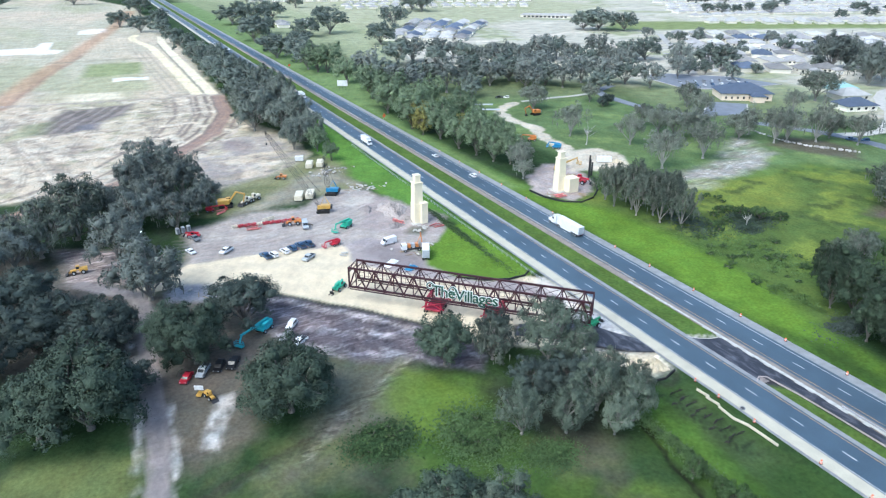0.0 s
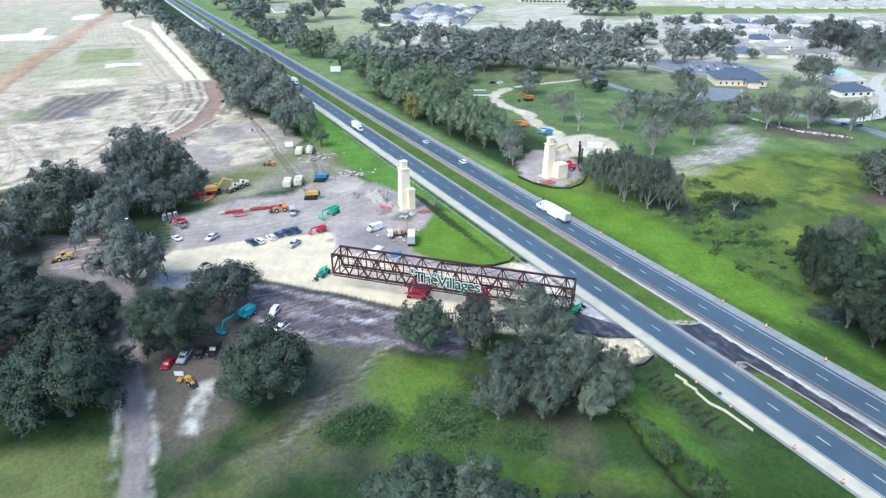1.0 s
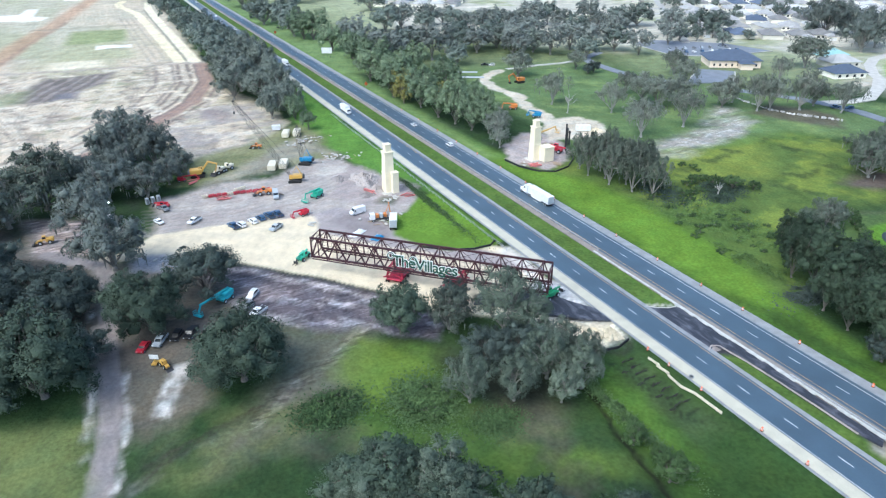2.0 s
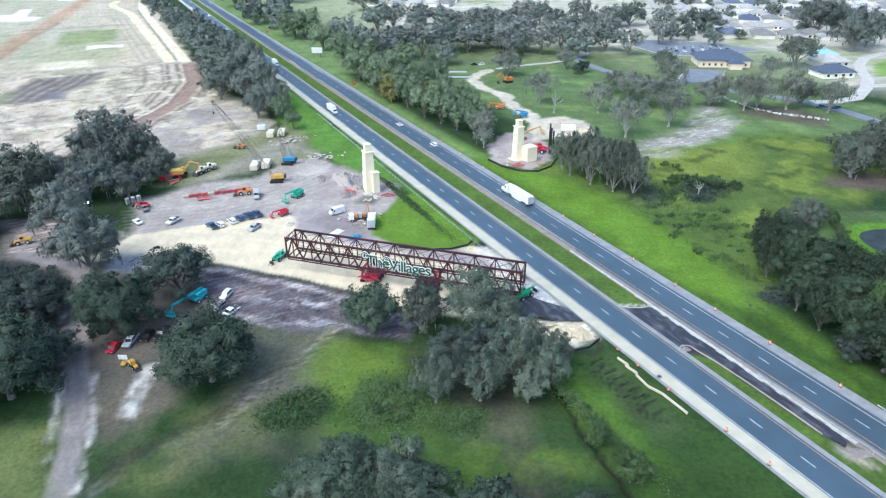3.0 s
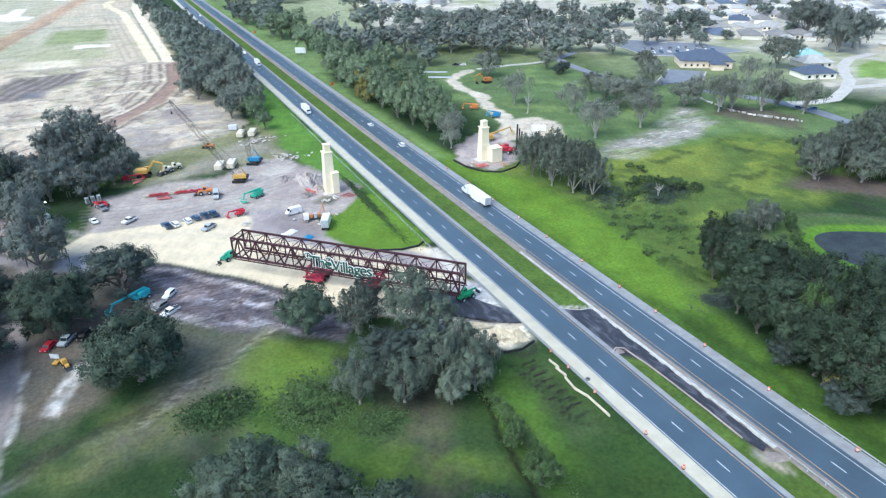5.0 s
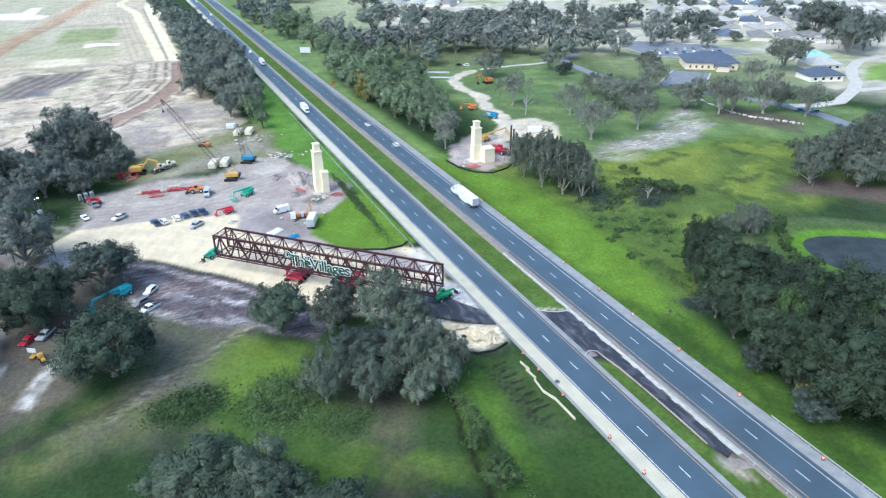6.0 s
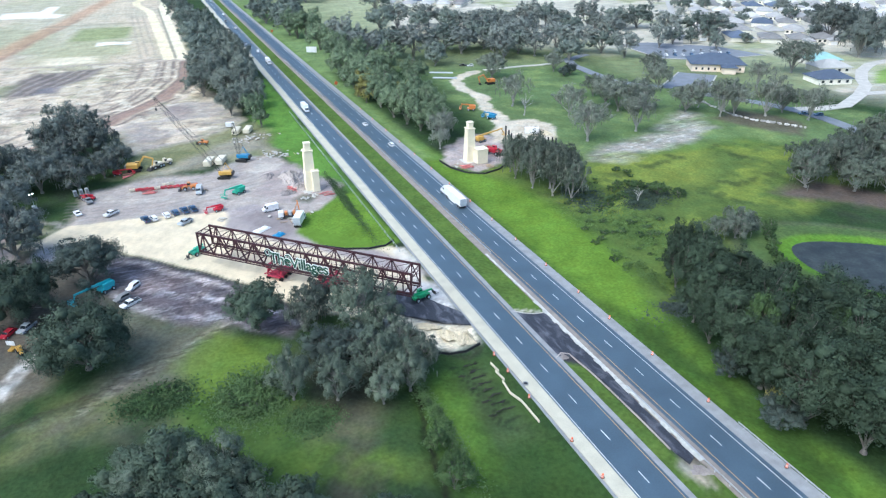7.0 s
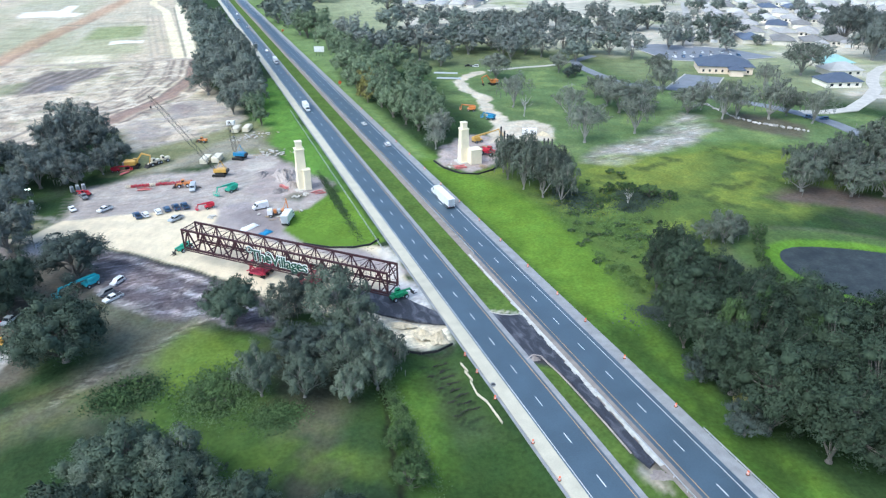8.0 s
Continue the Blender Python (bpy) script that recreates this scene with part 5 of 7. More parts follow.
def scatter(n, corners, low, high, group, mossy=0.5, seed=1):
    """Loose woodland within the corners, no two trees too close."""
    rng = random.Random(seed)
    c = np.array(corners)
    done = []
    tries = 0
    while len(done) < n and tries < 20 * n:
        tries += 1
        x, y = rng.uniform(c[:, 0].min(), c[:, 0].max()), rng.uniform(c[:, 1].min(), c[:, 1].max())
        if inside(np.array([x]), np.array([y]), corners, 0.1)[0] < 0.5:
            continue
        r = rng.uniform(low, high)
        if any((x - a) ** 2 + (y - b) ** 2 < (0.62 * (r + q)) ** 2 for a, b, q in done):
            continue
        done.append((x, y, r))
        plant("hazed_far_moss" if rng.random() < mossy else "far_oak", x, y, r, 1.0, group)


grove("hazed_far_moss", [(294, 589, 12.2), (311, 514, 13.4), (268, 447, 12.2), (300, 441, 13.4), (314, 414, 11.6), (375, 535, 14.6), (339, 423, 13.4), (432, 518, 13.4), (351, 410, 12.2), (371, 380, 11.0), (453, 431, 13.4), (500, 422, 11.0), (188, 434, 15.9), (225, 438, 14.6), (192, 515, 13.4), (265, 587, 14.6), (330, 470, 11.0), (410, 455, 11.0), (420, 400, 9.8)], "woodland beyond the park", 1.1)
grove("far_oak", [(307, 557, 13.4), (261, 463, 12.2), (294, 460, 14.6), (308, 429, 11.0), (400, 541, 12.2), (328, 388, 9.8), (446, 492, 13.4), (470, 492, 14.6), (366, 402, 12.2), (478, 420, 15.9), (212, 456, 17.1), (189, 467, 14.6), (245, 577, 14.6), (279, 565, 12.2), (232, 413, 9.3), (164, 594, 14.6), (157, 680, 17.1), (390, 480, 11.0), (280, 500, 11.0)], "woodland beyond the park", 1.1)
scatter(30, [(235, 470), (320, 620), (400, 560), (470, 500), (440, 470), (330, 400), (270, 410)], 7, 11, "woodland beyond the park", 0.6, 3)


def spots_within(n, corners, low, high, seed):
    rng = random.Random(seed)
    c = np.array(corners)
    done, tries = [], 0
    while len(done) < n and tries < 20 * n:
        tries += 1
        x, y = rng.uniform(c[:, 0].min(), c[:, 0].max()), rng.uniform(c[:, 1].min(), c[:, 1].max())
        r = rng.uniform(low, high)
        if inside(np.array([x]), np.array([y]), corners, 0.1)[0] > 0.5 and all((x - a) ** 2 + (y - b) ** 2 >= (0.62 * (r + q)) ** 2 for a, b, q in done):
            done.append((x, y, r))
    return done


def distant_wood(n, corners, low, high, seed):
    """Far trees, too small to pick apart, joined."""
    rng = random.Random(seed)
    store = {"crown": ([], [], 0), "trunk": ([], [], 0)}
    for x, y, r in spots_within(n, corners, low, high, seed):
        trunk, crown, hang = rng.choice(KINDS[rng.choice(("far_oak", "far_oak", "hazed_far_moss"))][2])
        k, a = r / 9.2, rng.uniform(0, 6.28)
        turn = np.array([[math.cos(a) * k, math.sin(a) * k, 0], [-math.sin(a) * k, math.cos(a) * k, 0], [0, 0, k * min(1.0, (8.5 / r) ** 0.35)]])
        for key, me in (("crown", crown), ("trunk", trunk)):
            pts, faces, count = store[key]
            co = np.empty(3 * len(me.vertices))
            me.vertices.foreach_get("co", co)
            pts.append(co.reshape(-1, 3) @ turn + np.array([x, y, -0.15]))
            faces += [tuple(count + v for v in p.vertices) for p in me.polygons]
            store[key] = (pts, faces, count + len(me.vertices))
    for key, material, label in (("crown", "hazed_oak_leaf", "leafy crowns of scattered distant trees"), ("trunk", "grey_bark", "trunks of scattered distant trees")):
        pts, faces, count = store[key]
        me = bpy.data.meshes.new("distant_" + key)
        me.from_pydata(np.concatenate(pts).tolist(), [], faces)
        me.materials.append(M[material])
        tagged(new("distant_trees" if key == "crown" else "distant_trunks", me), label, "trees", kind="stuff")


distant_wood(36, [(190, 640), (330, 760), (700, 1250), (1500, 1300), (1500, 1800), (250, 1800)], 14, 26, 6)
distant_wood(16, [(-400, 1500), (40, 1500), (60, 2600), (-700, 2600)], 18, 34, 8)
scatter(24, [(480, 440), (620, 330), (780, 280), (900, 330), (760, 640), (600, 640)], 5, 9, "trees among the houses", 0.3, 12)
scatter(8, [(420, 420), (490, 430), (560, 330), (540, 260), (500, 320)], 5, 8, "trees among the houses", 0.5, 13)
distant_wood(34, [(820, 745), (1500, 330), (1800, 640), (1100, 1050)], 9, 14, 14)


for k in range(46):
    a, b = grow.random(), grow.random()
    plant("shrub", 168 + 34 * a + 10 * b, 112 + 52 * b + 8 * math.sin(9 * a), grow.uniform(0.8, 2.3), 0.7, "scrub in the open field")
for k in range(16):
    a, b = grow.random(), grow.random()
    plant("shrub", 196 + 30 * a, 158 + 26 * b, grow.uniform(1.0, 2.6), 0.75, "scrub in the open field")


# ---- vehicles ----
def wheels(t, track, stations, r=0.36, w=0.26):
    tyre, rim = B(), B()
    tube(tyre, (-w / 2, 0, 0), (w / 2, 0, 0), r, sides=14)
    tube(rim, (-w / 2 - 0.01, 0, 0), (w / 2 + 0.01, 0, 0), r * 0.58, sides=10)
    tyre, rim = mesh_of("tyre", tyre, "rubber"), mesh_of("rim", rim, "silver")
    for y in stations:
        for x in (-track / 2, track / 2):
            wh = piece("wheel", tyre, t, pose(x, y, r))
            piece("rim", rim, wh, Matrix.Identity(4))


def lamps(t, y_front, y_back, x, z):
    for s in (-1, 1):
        part("headlight", boxed(0.36, 0.06, 0.16, (s * x, y_front, z), bevel=0.02), "headlamp", t)
        part("tail_light", boxed(0.22, 0.06, 0.2, (s * x, y_back, z), bevel=0.02), "tail_lamp", t)


def car(kind, colour, x, y, heading, label, group="parked vehicles"):
    """heading: degrees that its nose is turned from +y, to the left."""
    m = pose(x, y, 0.0, 0, 0, heading)
    if kind == "pickup":
        t = thing("pickup_truck", label, "pickup", m, group)
        bm = B()
        profile(bm, [(-2.8, 0.5), (2.7, 0.5), (2.8, 0.8), (2.7, 1.12), (1.35, 1.2), (-2.8, 1.15)], 1.95)
        part("body", bm, colour, t)
        bm = B()
        profile(bm, [(-0.75, 1.16), (1.4, 1.16), (0.75, 1.85), (-0.65, 1.88)], 1.7)
        part("cabin", bm, colour, t)
        bm = B()
        profile(bm, [(0.62, 1.2), (1.28, 1.2), (0.8, 1.76), (0.3, 1.76)], 1.74)
        part("window", bm, "glass", t)
        bm = B()
        profile(bm, [(-0.62, 1.22), (0.45, 1.22), (0.2, 1.76), (-0.56, 1.76)], 1.735)
        part("window", bm, "glass", t)
        part("windscreen", boxed(1.5, 0.04, 0.78, (0, 1.38, 1.2), (40, 0, 0)), "glass", t)
        part("load_bed", boxed(1.6, 1.8, 0.05, (0, -1.8, 1.16)), "black", t)
        wheels(t, 1.72, (1.75, -1.75), 0.4)
        lamps(t, 2.78, -2.8, 0.72, 0.82)
    elif kind == "van":
        t = thing("van", label, "van", m, group)
        bm = B()
        profile(bm, [(-2.9, 0.45), (2.8, 0.45), (2.9, 1.05), (2.2, 1.4), (1.5, 2.4), (1.1, 2.6), (-2.85, 2.6)], 2.0)
        part("body", bm, colour, t)
        bm = B()
        profile(bm, [(1.25, 1.4), (2.0, 1.4), (1.45, 2.15), (1.1, 2.15)], 2.03)
        part("window", bm, "glass", t)
        part("windscreen", boxed(1.7, 0.04, 1.0, (0, 2.1, 1.5), (33, 0, 0)), "glass", t)
        wheels(t, 1.75, (1.9, -1.8), 0.38)
        lamps(t, 2.86, -2.9, 0.76, 0.85)
    else:
        suv = kind == "suv"
        t = thing("suv" if suv else "car", label, "car", m, group)
        top = 1.78 if suv else 1.45
        bm = B()
        profile(bm, [(-2.25, 0.4), (2.2, 0.4), (2.32, 0.7), (2.2, 0.9), (1.2, 1.02), (-2.2, 1.05), (-2.32, 0.8)], 1.85)
        part("body", bm, colour, t)
        back = -2.15 if suv else -1.7
        bm = B()
        profile(bm, [(back, 1.03), (1.2, 1.0), (0.45, top - 0.05), (0.2, top), (back + 0.35, top), (back + 0.15, top - 0.08)], 1.55)
        part("roof", bm, colour, t)
        bm = B()
        profile(bm, [(back + 0.25, 1.08), (1.0, 1.06), (0.4, top - 0.1), (back + 0.4, top - 0.1)], 1.59)
        part("side_window", bm, "glass", t)
        part("windscreen", boxed(1.4, 0.03, 0.75 if suv else 0.62, (0, 1.12, 1.02), (46, 0, 0)), "glass", t)
        part("rear_window", boxed(1.35, 0.03, 0.5, (0, back + 0.02, 1.12), (-16, 0, 0)), "glass", t)
        wheels(t, 1.62, (1.4, -1.4), 0.34)
        lamps(t, 2.27, -2.3, 0.66, 0.72)
    return t


car("sedan", "white", 14.4, 224, 200, "white saloon car parked on the dirt yard")
car("pickup", "white", 25.6, 219, 130, "white pickup truck parked on the dirt yard")
car("pickup", "navy", 36.9, 208.3, 20, "dark blue pickup truck parked in a row")
car("suv", "white", 39.5, 208.2, 20, "white car parked beside a blue pickup")
car("suv", "white", 43.8, 209.3, 15, "white car parked in a row")
car("suv", "navy", 46.8, 210.6, 15, "dark blue car parked in a row")
car("pickup", "navy", 50.0, 211.2, 15, "dark blue pickup truck parked in a row")
car("pickup", "navy", 53.0, 211.4, 15, "dark blue pickup truck parked in a row")
car("pickup", "silver", 49.6, 200.2, 130, "pale silver pickup truck on the sand lot")
car("van", "white", 78.9, 199.5, 100, "white panel van beside the tower")
car("suv", "white", 32.8, 159.2, 140, "white sport utility car with dark windows on the dirt")
car("pickup", "white", 32.2, 149.4, 125, "white pickup truck on the churned dirt")
car("suv", "grey", 30.0, 153.6, 125, "grey car on the churned dirt")
car("pickup", "silver", 7.3, 147.4, 150, "silver pickup truck under the oaks")
car("suv", "black", 11.2, 147.6, 150, "black car under the oaks")
car("pickup", "black", 14.6, 147.4, 150, "black pickup truck under the oaks")
car("sedan", "red", 3.2, 146.3, 150, "red car under the oaks")
car("pickup", "grey", 17.2, 235.6, 200, "grey pickup truck at the edge of the yard")
car("pickup", "black", 249, 402, 60, "black pickup truck on the grass")
car("suv", "white", 253, 399, 60, "white car on the grass")
car("suv", "white", 143.6, 252.6, 0, "white car driving on the carriageway", "traffic")
car("sedan", "white", 142.4, 290.0, 0, "white car driving on the carriageway", "traffic")
car("pickup", "navy", 360, 212, 70, "dark blue pickup truck on the estate road")
car("suv", "navy", 365, 207, 70, "dark blue car on the estate road")
for k, yy in enumerate((520, 560, 655, 705, 760, 830, 900, 985)):
    car(("suv", "sedan", "pickup", "van")[k % 4], ("white", "silver", "white", "grey")[k % 4], 120.3 if k % 2 else 124.0, yy, 180, "pale vehicle in distant oncoming traffic", "traffic")


def semi_truck(x, y, heading, label):
    t = thing("semi_truck", label, "truck", pose(x, y, 0, 0, 0, heading), "traffic")
    bm = B()
    profile(bm, [(4.2, 0.6), (8.6, 0.6), (8.8, 1.2), (8.7, 1.9), (7.0, 2.15), (6.5, 3.1), (5.9, 3.8), (4.2, 3.95)], 2.3)
    part("cab", bm, "white", t)
    part("windscreen", boxed(2.1, 0.05, 1.0, (0, 6.85, 2.2), (28, 0, 0)), "glass", t)
    for s in (-1, 1):
        part("side_window", boxed(0.04, 0.9, 0.75, (s * 1.15, 6.0, 2.2)), "glass", t)
        part("mirror", boxed(0.12, 0.25, 0.6, (s * 1.35, 6.8, 2.1)), "white", t)
        part("fuel_tank", boxed(0.5, 1.6, 0.6, (s * 0.95, 4.4, 0.5), bevel=0.1), "silver", t)
        part("side_skirt", boxed(0.05, 6.5, 0.7, (s * 1.22, -2.0, 0.45)), "white", t)
    part("chassis", boxed(0.9, 8.6, 0.25, (0, 4.2, 0.75)), "black", t)
    trailer = part("trailer", boxed(2.6, 13.2, 2.9, (0, -3.2, 1.15), bevel=0.05), "white", t, "long white box trailer")
    part("rear_door", boxed(2.4, 0.06, 2.7, (0, -9.83, 1.25)), "silver", trailer)
    part("bumper", boxed(2.3, 0.15, 0.15, (0, -9.7, 0.55)), "dark_steel", trailer)
    wheels(t, 2.1, (7.7, 3.0, 1.8, -7.0, -8.3), 0.5, 0.5)
    lamps(t, 8.78, -9.86, 0.9, 1.0)


semi_truck(143.6, 182.0, 0, "white semi truck with a long box trailer on the carriageway")


def oncoming_truck(x, y):
    t = thing("box_truck", "white box truck in the oncoming traffic", "truck", pose(x, y, 0, 0, 0, 180), "traffic")
    part("cargo_box", boxed(2.5, 9.0, 2.8, (0, -2.2, 1.0), bevel=0.05), "white", t)
    bm = B()
    profile(bm, [(2.5, 0.6), (4.9, 0.6), (5.0, 1.5), (4.4, 1.7), (4.0, 2.6), (2.5, 2.8)], 2.2)
    part("cab", bm, "white", t)
    part("windscreen", boxed(1.9, 0.05, 0.9, (0, 4.45, 1.7), (24, 0, 0)), "glass", t)
    wheels(t, 2.0, (3.8, -3.0, -4.2), 0.48, 0.4)


oncoming_truck(120.4, 330)
oncoming_truck(124.0, 470)


# ---- lifting and earth-moving machines ----
def tracks(t, length, gauge, w=0.6, h=0.9):
    for s in (-1, 1):
        bm = B()
        profile(bm, [(-length / 2 + 0.3, 0), (length / 2 - 0.3, 0), (length / 2, h / 2), (length / 2 - 0.3, h), (-length / 2 + 0.3, h), (-length / 2, h / 2)], w, s * gauge / 2)
        part("crawler_track", bm, "rubber", t)


def lattice(bm, a, b, w, bays, r=0.08):
    """A square lattice boom from a to b, narrowing at both ends."""
    a, b = Vector(a), Vector(b)
    d = (b - a).normalized()
    u = d.orthogonal().normalized()
    v = d.cross(u)
    rings = []
    for k in range(bays + 1):
        f = k / bays
        ww = w * min(1.0, 0.35 + 4 * f, 0.35 + 4 * (1 - f)) / 2
        p = a.lerp(b, f)
        rings.append([p + u * ww * i + v * ww * j for i, j in ((-1, -1), (1, -1), (1, 1), (-1, 1))])
    for k in range(bays):
        for i in range(4):
            beam(bm, rings[k][i], rings[k + 1][i], r)
            beam(bm, rings[k][i], rings[k + 1][(i + 1) % 4], r * 0.6)


def crawler_crane(x, y, heading, colour, tip, name_colour):
    t = thing("crawler_crane", f"{name_colour} crawler crane with a raised lattice boom", "crane", pose(x, y, 0, 0, 0, heading), "cranes")
    tracks(t, 5.4, 3.6, 0.8, 1.0)
    part("turntable", boxed(2.6, 2.6, 0.5, (0, 0, 1.0)), "dark_steel", t)
    part("house", boxed(2.4, 3.8, 1.6, (0, -1.2, 1.5), bevel=0.15), colour, t)
    cab = part("cab", boxed(0.9, 1.5, 1.7, (-0.9, 1.4, 1.5), taper=0.9, bevel=0.06), colour, t)
    part("window", boxed(0.75, 0.04, 0.9, (-0.9, 2.12, 2.1)), "glass", cab)
    part("counterweight", boxed(2.5, 0.8, 1.2, (0, -3.4, 1.5), bevel=0.1), "dark_steel", t)
    local = pose(x, y, 0, 0, 0, heading).inverted() @ Vector(tip)
    bm = B()
    lattice(bm, (0, 1.4, 2.2), local, 1.5, 14)
    part("boom", bm, "dark_steel", t, "dark lattice boom")
    bm = B()
    beam(bm, (-0.6, -2.5, 3.4), (0, -1.0, 6.5), 0.16)
    beam(bm, (0.6, -2.5, 3.4), (0, -1.0, 6.5), 0.16)
    beam(bm, (0, 1.2, 2.4), (0, -1.0, 6.5), 0.14)
    part("gantry", bm, colour, t)
    bm = B()
    tube(bm, (0, -1.0, 6.5), local, 0.05, sides=5)
    part("pendant_rope", bm, "dark_steel", t)
    bm = B()
    tube(bm, local, local + Vector((0, 0, -4)), 0.04, sides=5)
    box(bm, 0.5, 0.5, 0.9, tuple(local + Vector((0, 0, -4.9))))
    part("hook_block", bm, "dark_steel", t)


crawler_crane(67.7, 241.5, 70, "yellow", (47.2, 236.2, 36.5), "yellow")
crawler_crane(77.3, 260.0, 60, "blue", (75.4, 261.2, 17), "blue")


def boom_lift(x, y, heading, colour, label, reach=11.0, rise=1.2, size=1.0):
    t = thing("boom_lift", label, "boom lift", pose(x, y, 0, 0, 0, heading) @ Matrix.Diagonal((1.3 * size, 1.2 * size, 1.25 * size, 1)), "machines")
    part("chassis", boxed(2.1, 3.6, 0.6, (0, 0, 0.6), bevel=0.08), colour, t)
    part("turret", boxed(1.9, 3.0, 1.0, (0, -0.6, 1.2), bevel=0.12), colour, t)
    for y0, y1, z0, z1, w in ((-1.6, reach * 0.55, 2.3, 2.3 + rise * 0.6, 0.5), (reach * 0.5, reach * 0.9, 2.25 + rise * 0.55, 2.3 + rise, 0.36)):
        bm = B()
        beam(bm, (0, y0, z0), (0, y1, z1), w)
        part("boom_section", bm, colour, t)
    bm = B()
    beam(bm, (0, reach * 0.86, 2.3 + rise), (0, reach * 0.98, 1.2), 0.28)
    part("jib", bm, colour, t)
    bm = B()
    box(bm, 2.0, 0.9, 0.12, (0, reach, 0.5))
    for sx in (-0.95, 0.95):
        for sy in (-0.42, 0.42):
            beam(bm, (sx, reach + sy, 0.5), (sx, reach + sy, 1.6), 0.07)
    for z in (1.05, 1.58):
        for sy in (-0.42, 0.42):
            beam(bm, (-0.95, reach + sy, z), (0.95, reach + sy, z), 0.06)
        for sx in (-0.95, 0.95):
            beam(bm, (sx, reach - 0.42, z), (sx, reach + 0.42, z), 0.06)
    part("work_basket", bm, colour, t)
    wheels(t, 2.1, (1.2, -1.2), 0.5, 0.4)


boom_lift(25.6, 161.0, 128, "cyan", "cyan boom lift with its boom lowered to the ground", 8.5, 0.4)
boom_lift(70.6, 221.5, 125, "teal", "sea-green boom lift standing on the yard", 6.0, 0.6)
# a small lift shape used in place of a red steel pile
boom_lift(61.4, 207.4, 105, "red", "red boom lift shape standing in for a pile of red steel", 5.0, 0.2, 0.75)
boom_lift(206.5, 274, 40, "blue", "bright blue boom lift by the haul road", 4.0, 0.3)
boom_lift(184.5, 241.5, 282, "yellow", "yellow boom lift reaching out over the pad", 12.0, 1.0)
boom_lift(204, 293.5, 60, "orange", "orange boom lift beside the haul road", 5.0, 0.4)


def telehandler(x, y, heading, colour, label, size=1.0):
    t = thing("telehandler", label, "telehandler", pose(x, y, 0, 0, 0, heading) @ Matrix.Scale(size, 4), "machines")
    part("chassis", boxed(1.7, 5.0, 0.8, (0, 0, 0.75), bevel=0.1), colour, t)
    part("engine_cover", boxed(0.9, 2.6, 0.8, (0.7, -0.3, 1.4), bevel=0.12), colour, t)
    cab = part("cab", boxed(1.0, 1.5, 1.5, (-0.6, 0, 1.4), taper=0.88, bevel=0.06), colour, t)
    part("window", boxed(1.02, 1.2, 0.7, (-0.6, 0, 2.0), taper=0.92), "glass", cab)
    bm = B()
    beam(bm, (0.1, -2.3, 2.3), (0.1, 3.6, 2.0), 0.42)
    part("boom", bm, colour, t)
    bm = B()
    beam(bm, (0.1, 3.3, 2.0), (0.1, 4.2, 0.6), 0.3)
    box(bm, 1.5, 0.2, 0.9, (0.1, 4.2, 0.3))
    for s in (-0.45, 0.65):
        beam(bm, (s, 4.2, 0.35), (s, 5.4, 0.35), 0.14)
    part("fork_carriage", bm, "dark_steel", t)
    wheels(t, 2.1, (1.7, -1.7), 0.66, 0.5)


telehandler(106.8, 120.2, 285, "green", "green telehandler at the end of the bridge span", 1.05)
telehandler(52.0, 174.6, 130, "teal", "green telehandler beside the bridge span")
telehandler(181.5, 222.5, 210, "red", "red telehandler on the mud pad by the tower", 1.35)
telehandler(17.3, 238, 60, "red", "red telehandler at the edge of the yard", 0.9)
boom_lift(27.0, 263.0, -102, "red", "red boom lift with its pale boom lowered by the trees", 7.5, 0.3, 0.7)
car("van", "silver", 56.6, 228.6, 170, "small pale van beside a loader")


def excavator(x, y, heading, colour, label):
    t = thing("excavator", label, "excavator", pose(x, y, 0, 0, 0, heading) @ Matrix.Scale(1.3, 4), "machines")
    tracks(t, 4.4, 2.6)
    part("house", boxed(2.7, 3.6, 1.5, (0, -0.5, 1.1), bevel=0.15), colour, t)
    cab = part("cab", boxed(1.0, 1.5, 1.6, (-0.8, 1.0, 1.3), taper=0.9, bevel=0.06), colour, t)
    part("window", boxed(1.03, 1.2, 0.8, (-0.8, 1.0, 1.95), taper=0.93), "glass", cab)
    part("counterweight", boxed(2.6, 0.7, 1.1, (0, -2.5, 1.2), bevel=0.15), "grey", t)
    bm = B()
    beam(bm, (0.3, 1.2, 1.8), (0.3, 3.6, 4.8), 0.5)
    beam(bm, (0.3, 3.5, 4.8), (0.3, 6.2, 3.8), 0.42)
    part("boom", bm, colour, t)
    bm = B()
    beam(bm, (0.3, 6.2, 3.9), (0.3, 5.4, 1.2), 0.34)
    part("arm", bm, colour, t)
    bm = B()
    profile(bm, [(4.6, 0.2), (5.5, 0.0), (6.0, 0.7), (5.4, 1.3)], 1.2, 0.3)
    part("bucket", bm, "dark_steel", t)


excavator(33.6, 265.5, -100, "yellow", "yellow excavator parked by the trees")
excavator(241.5, 345.0, 90, "orange", "orange excavator on the park land")


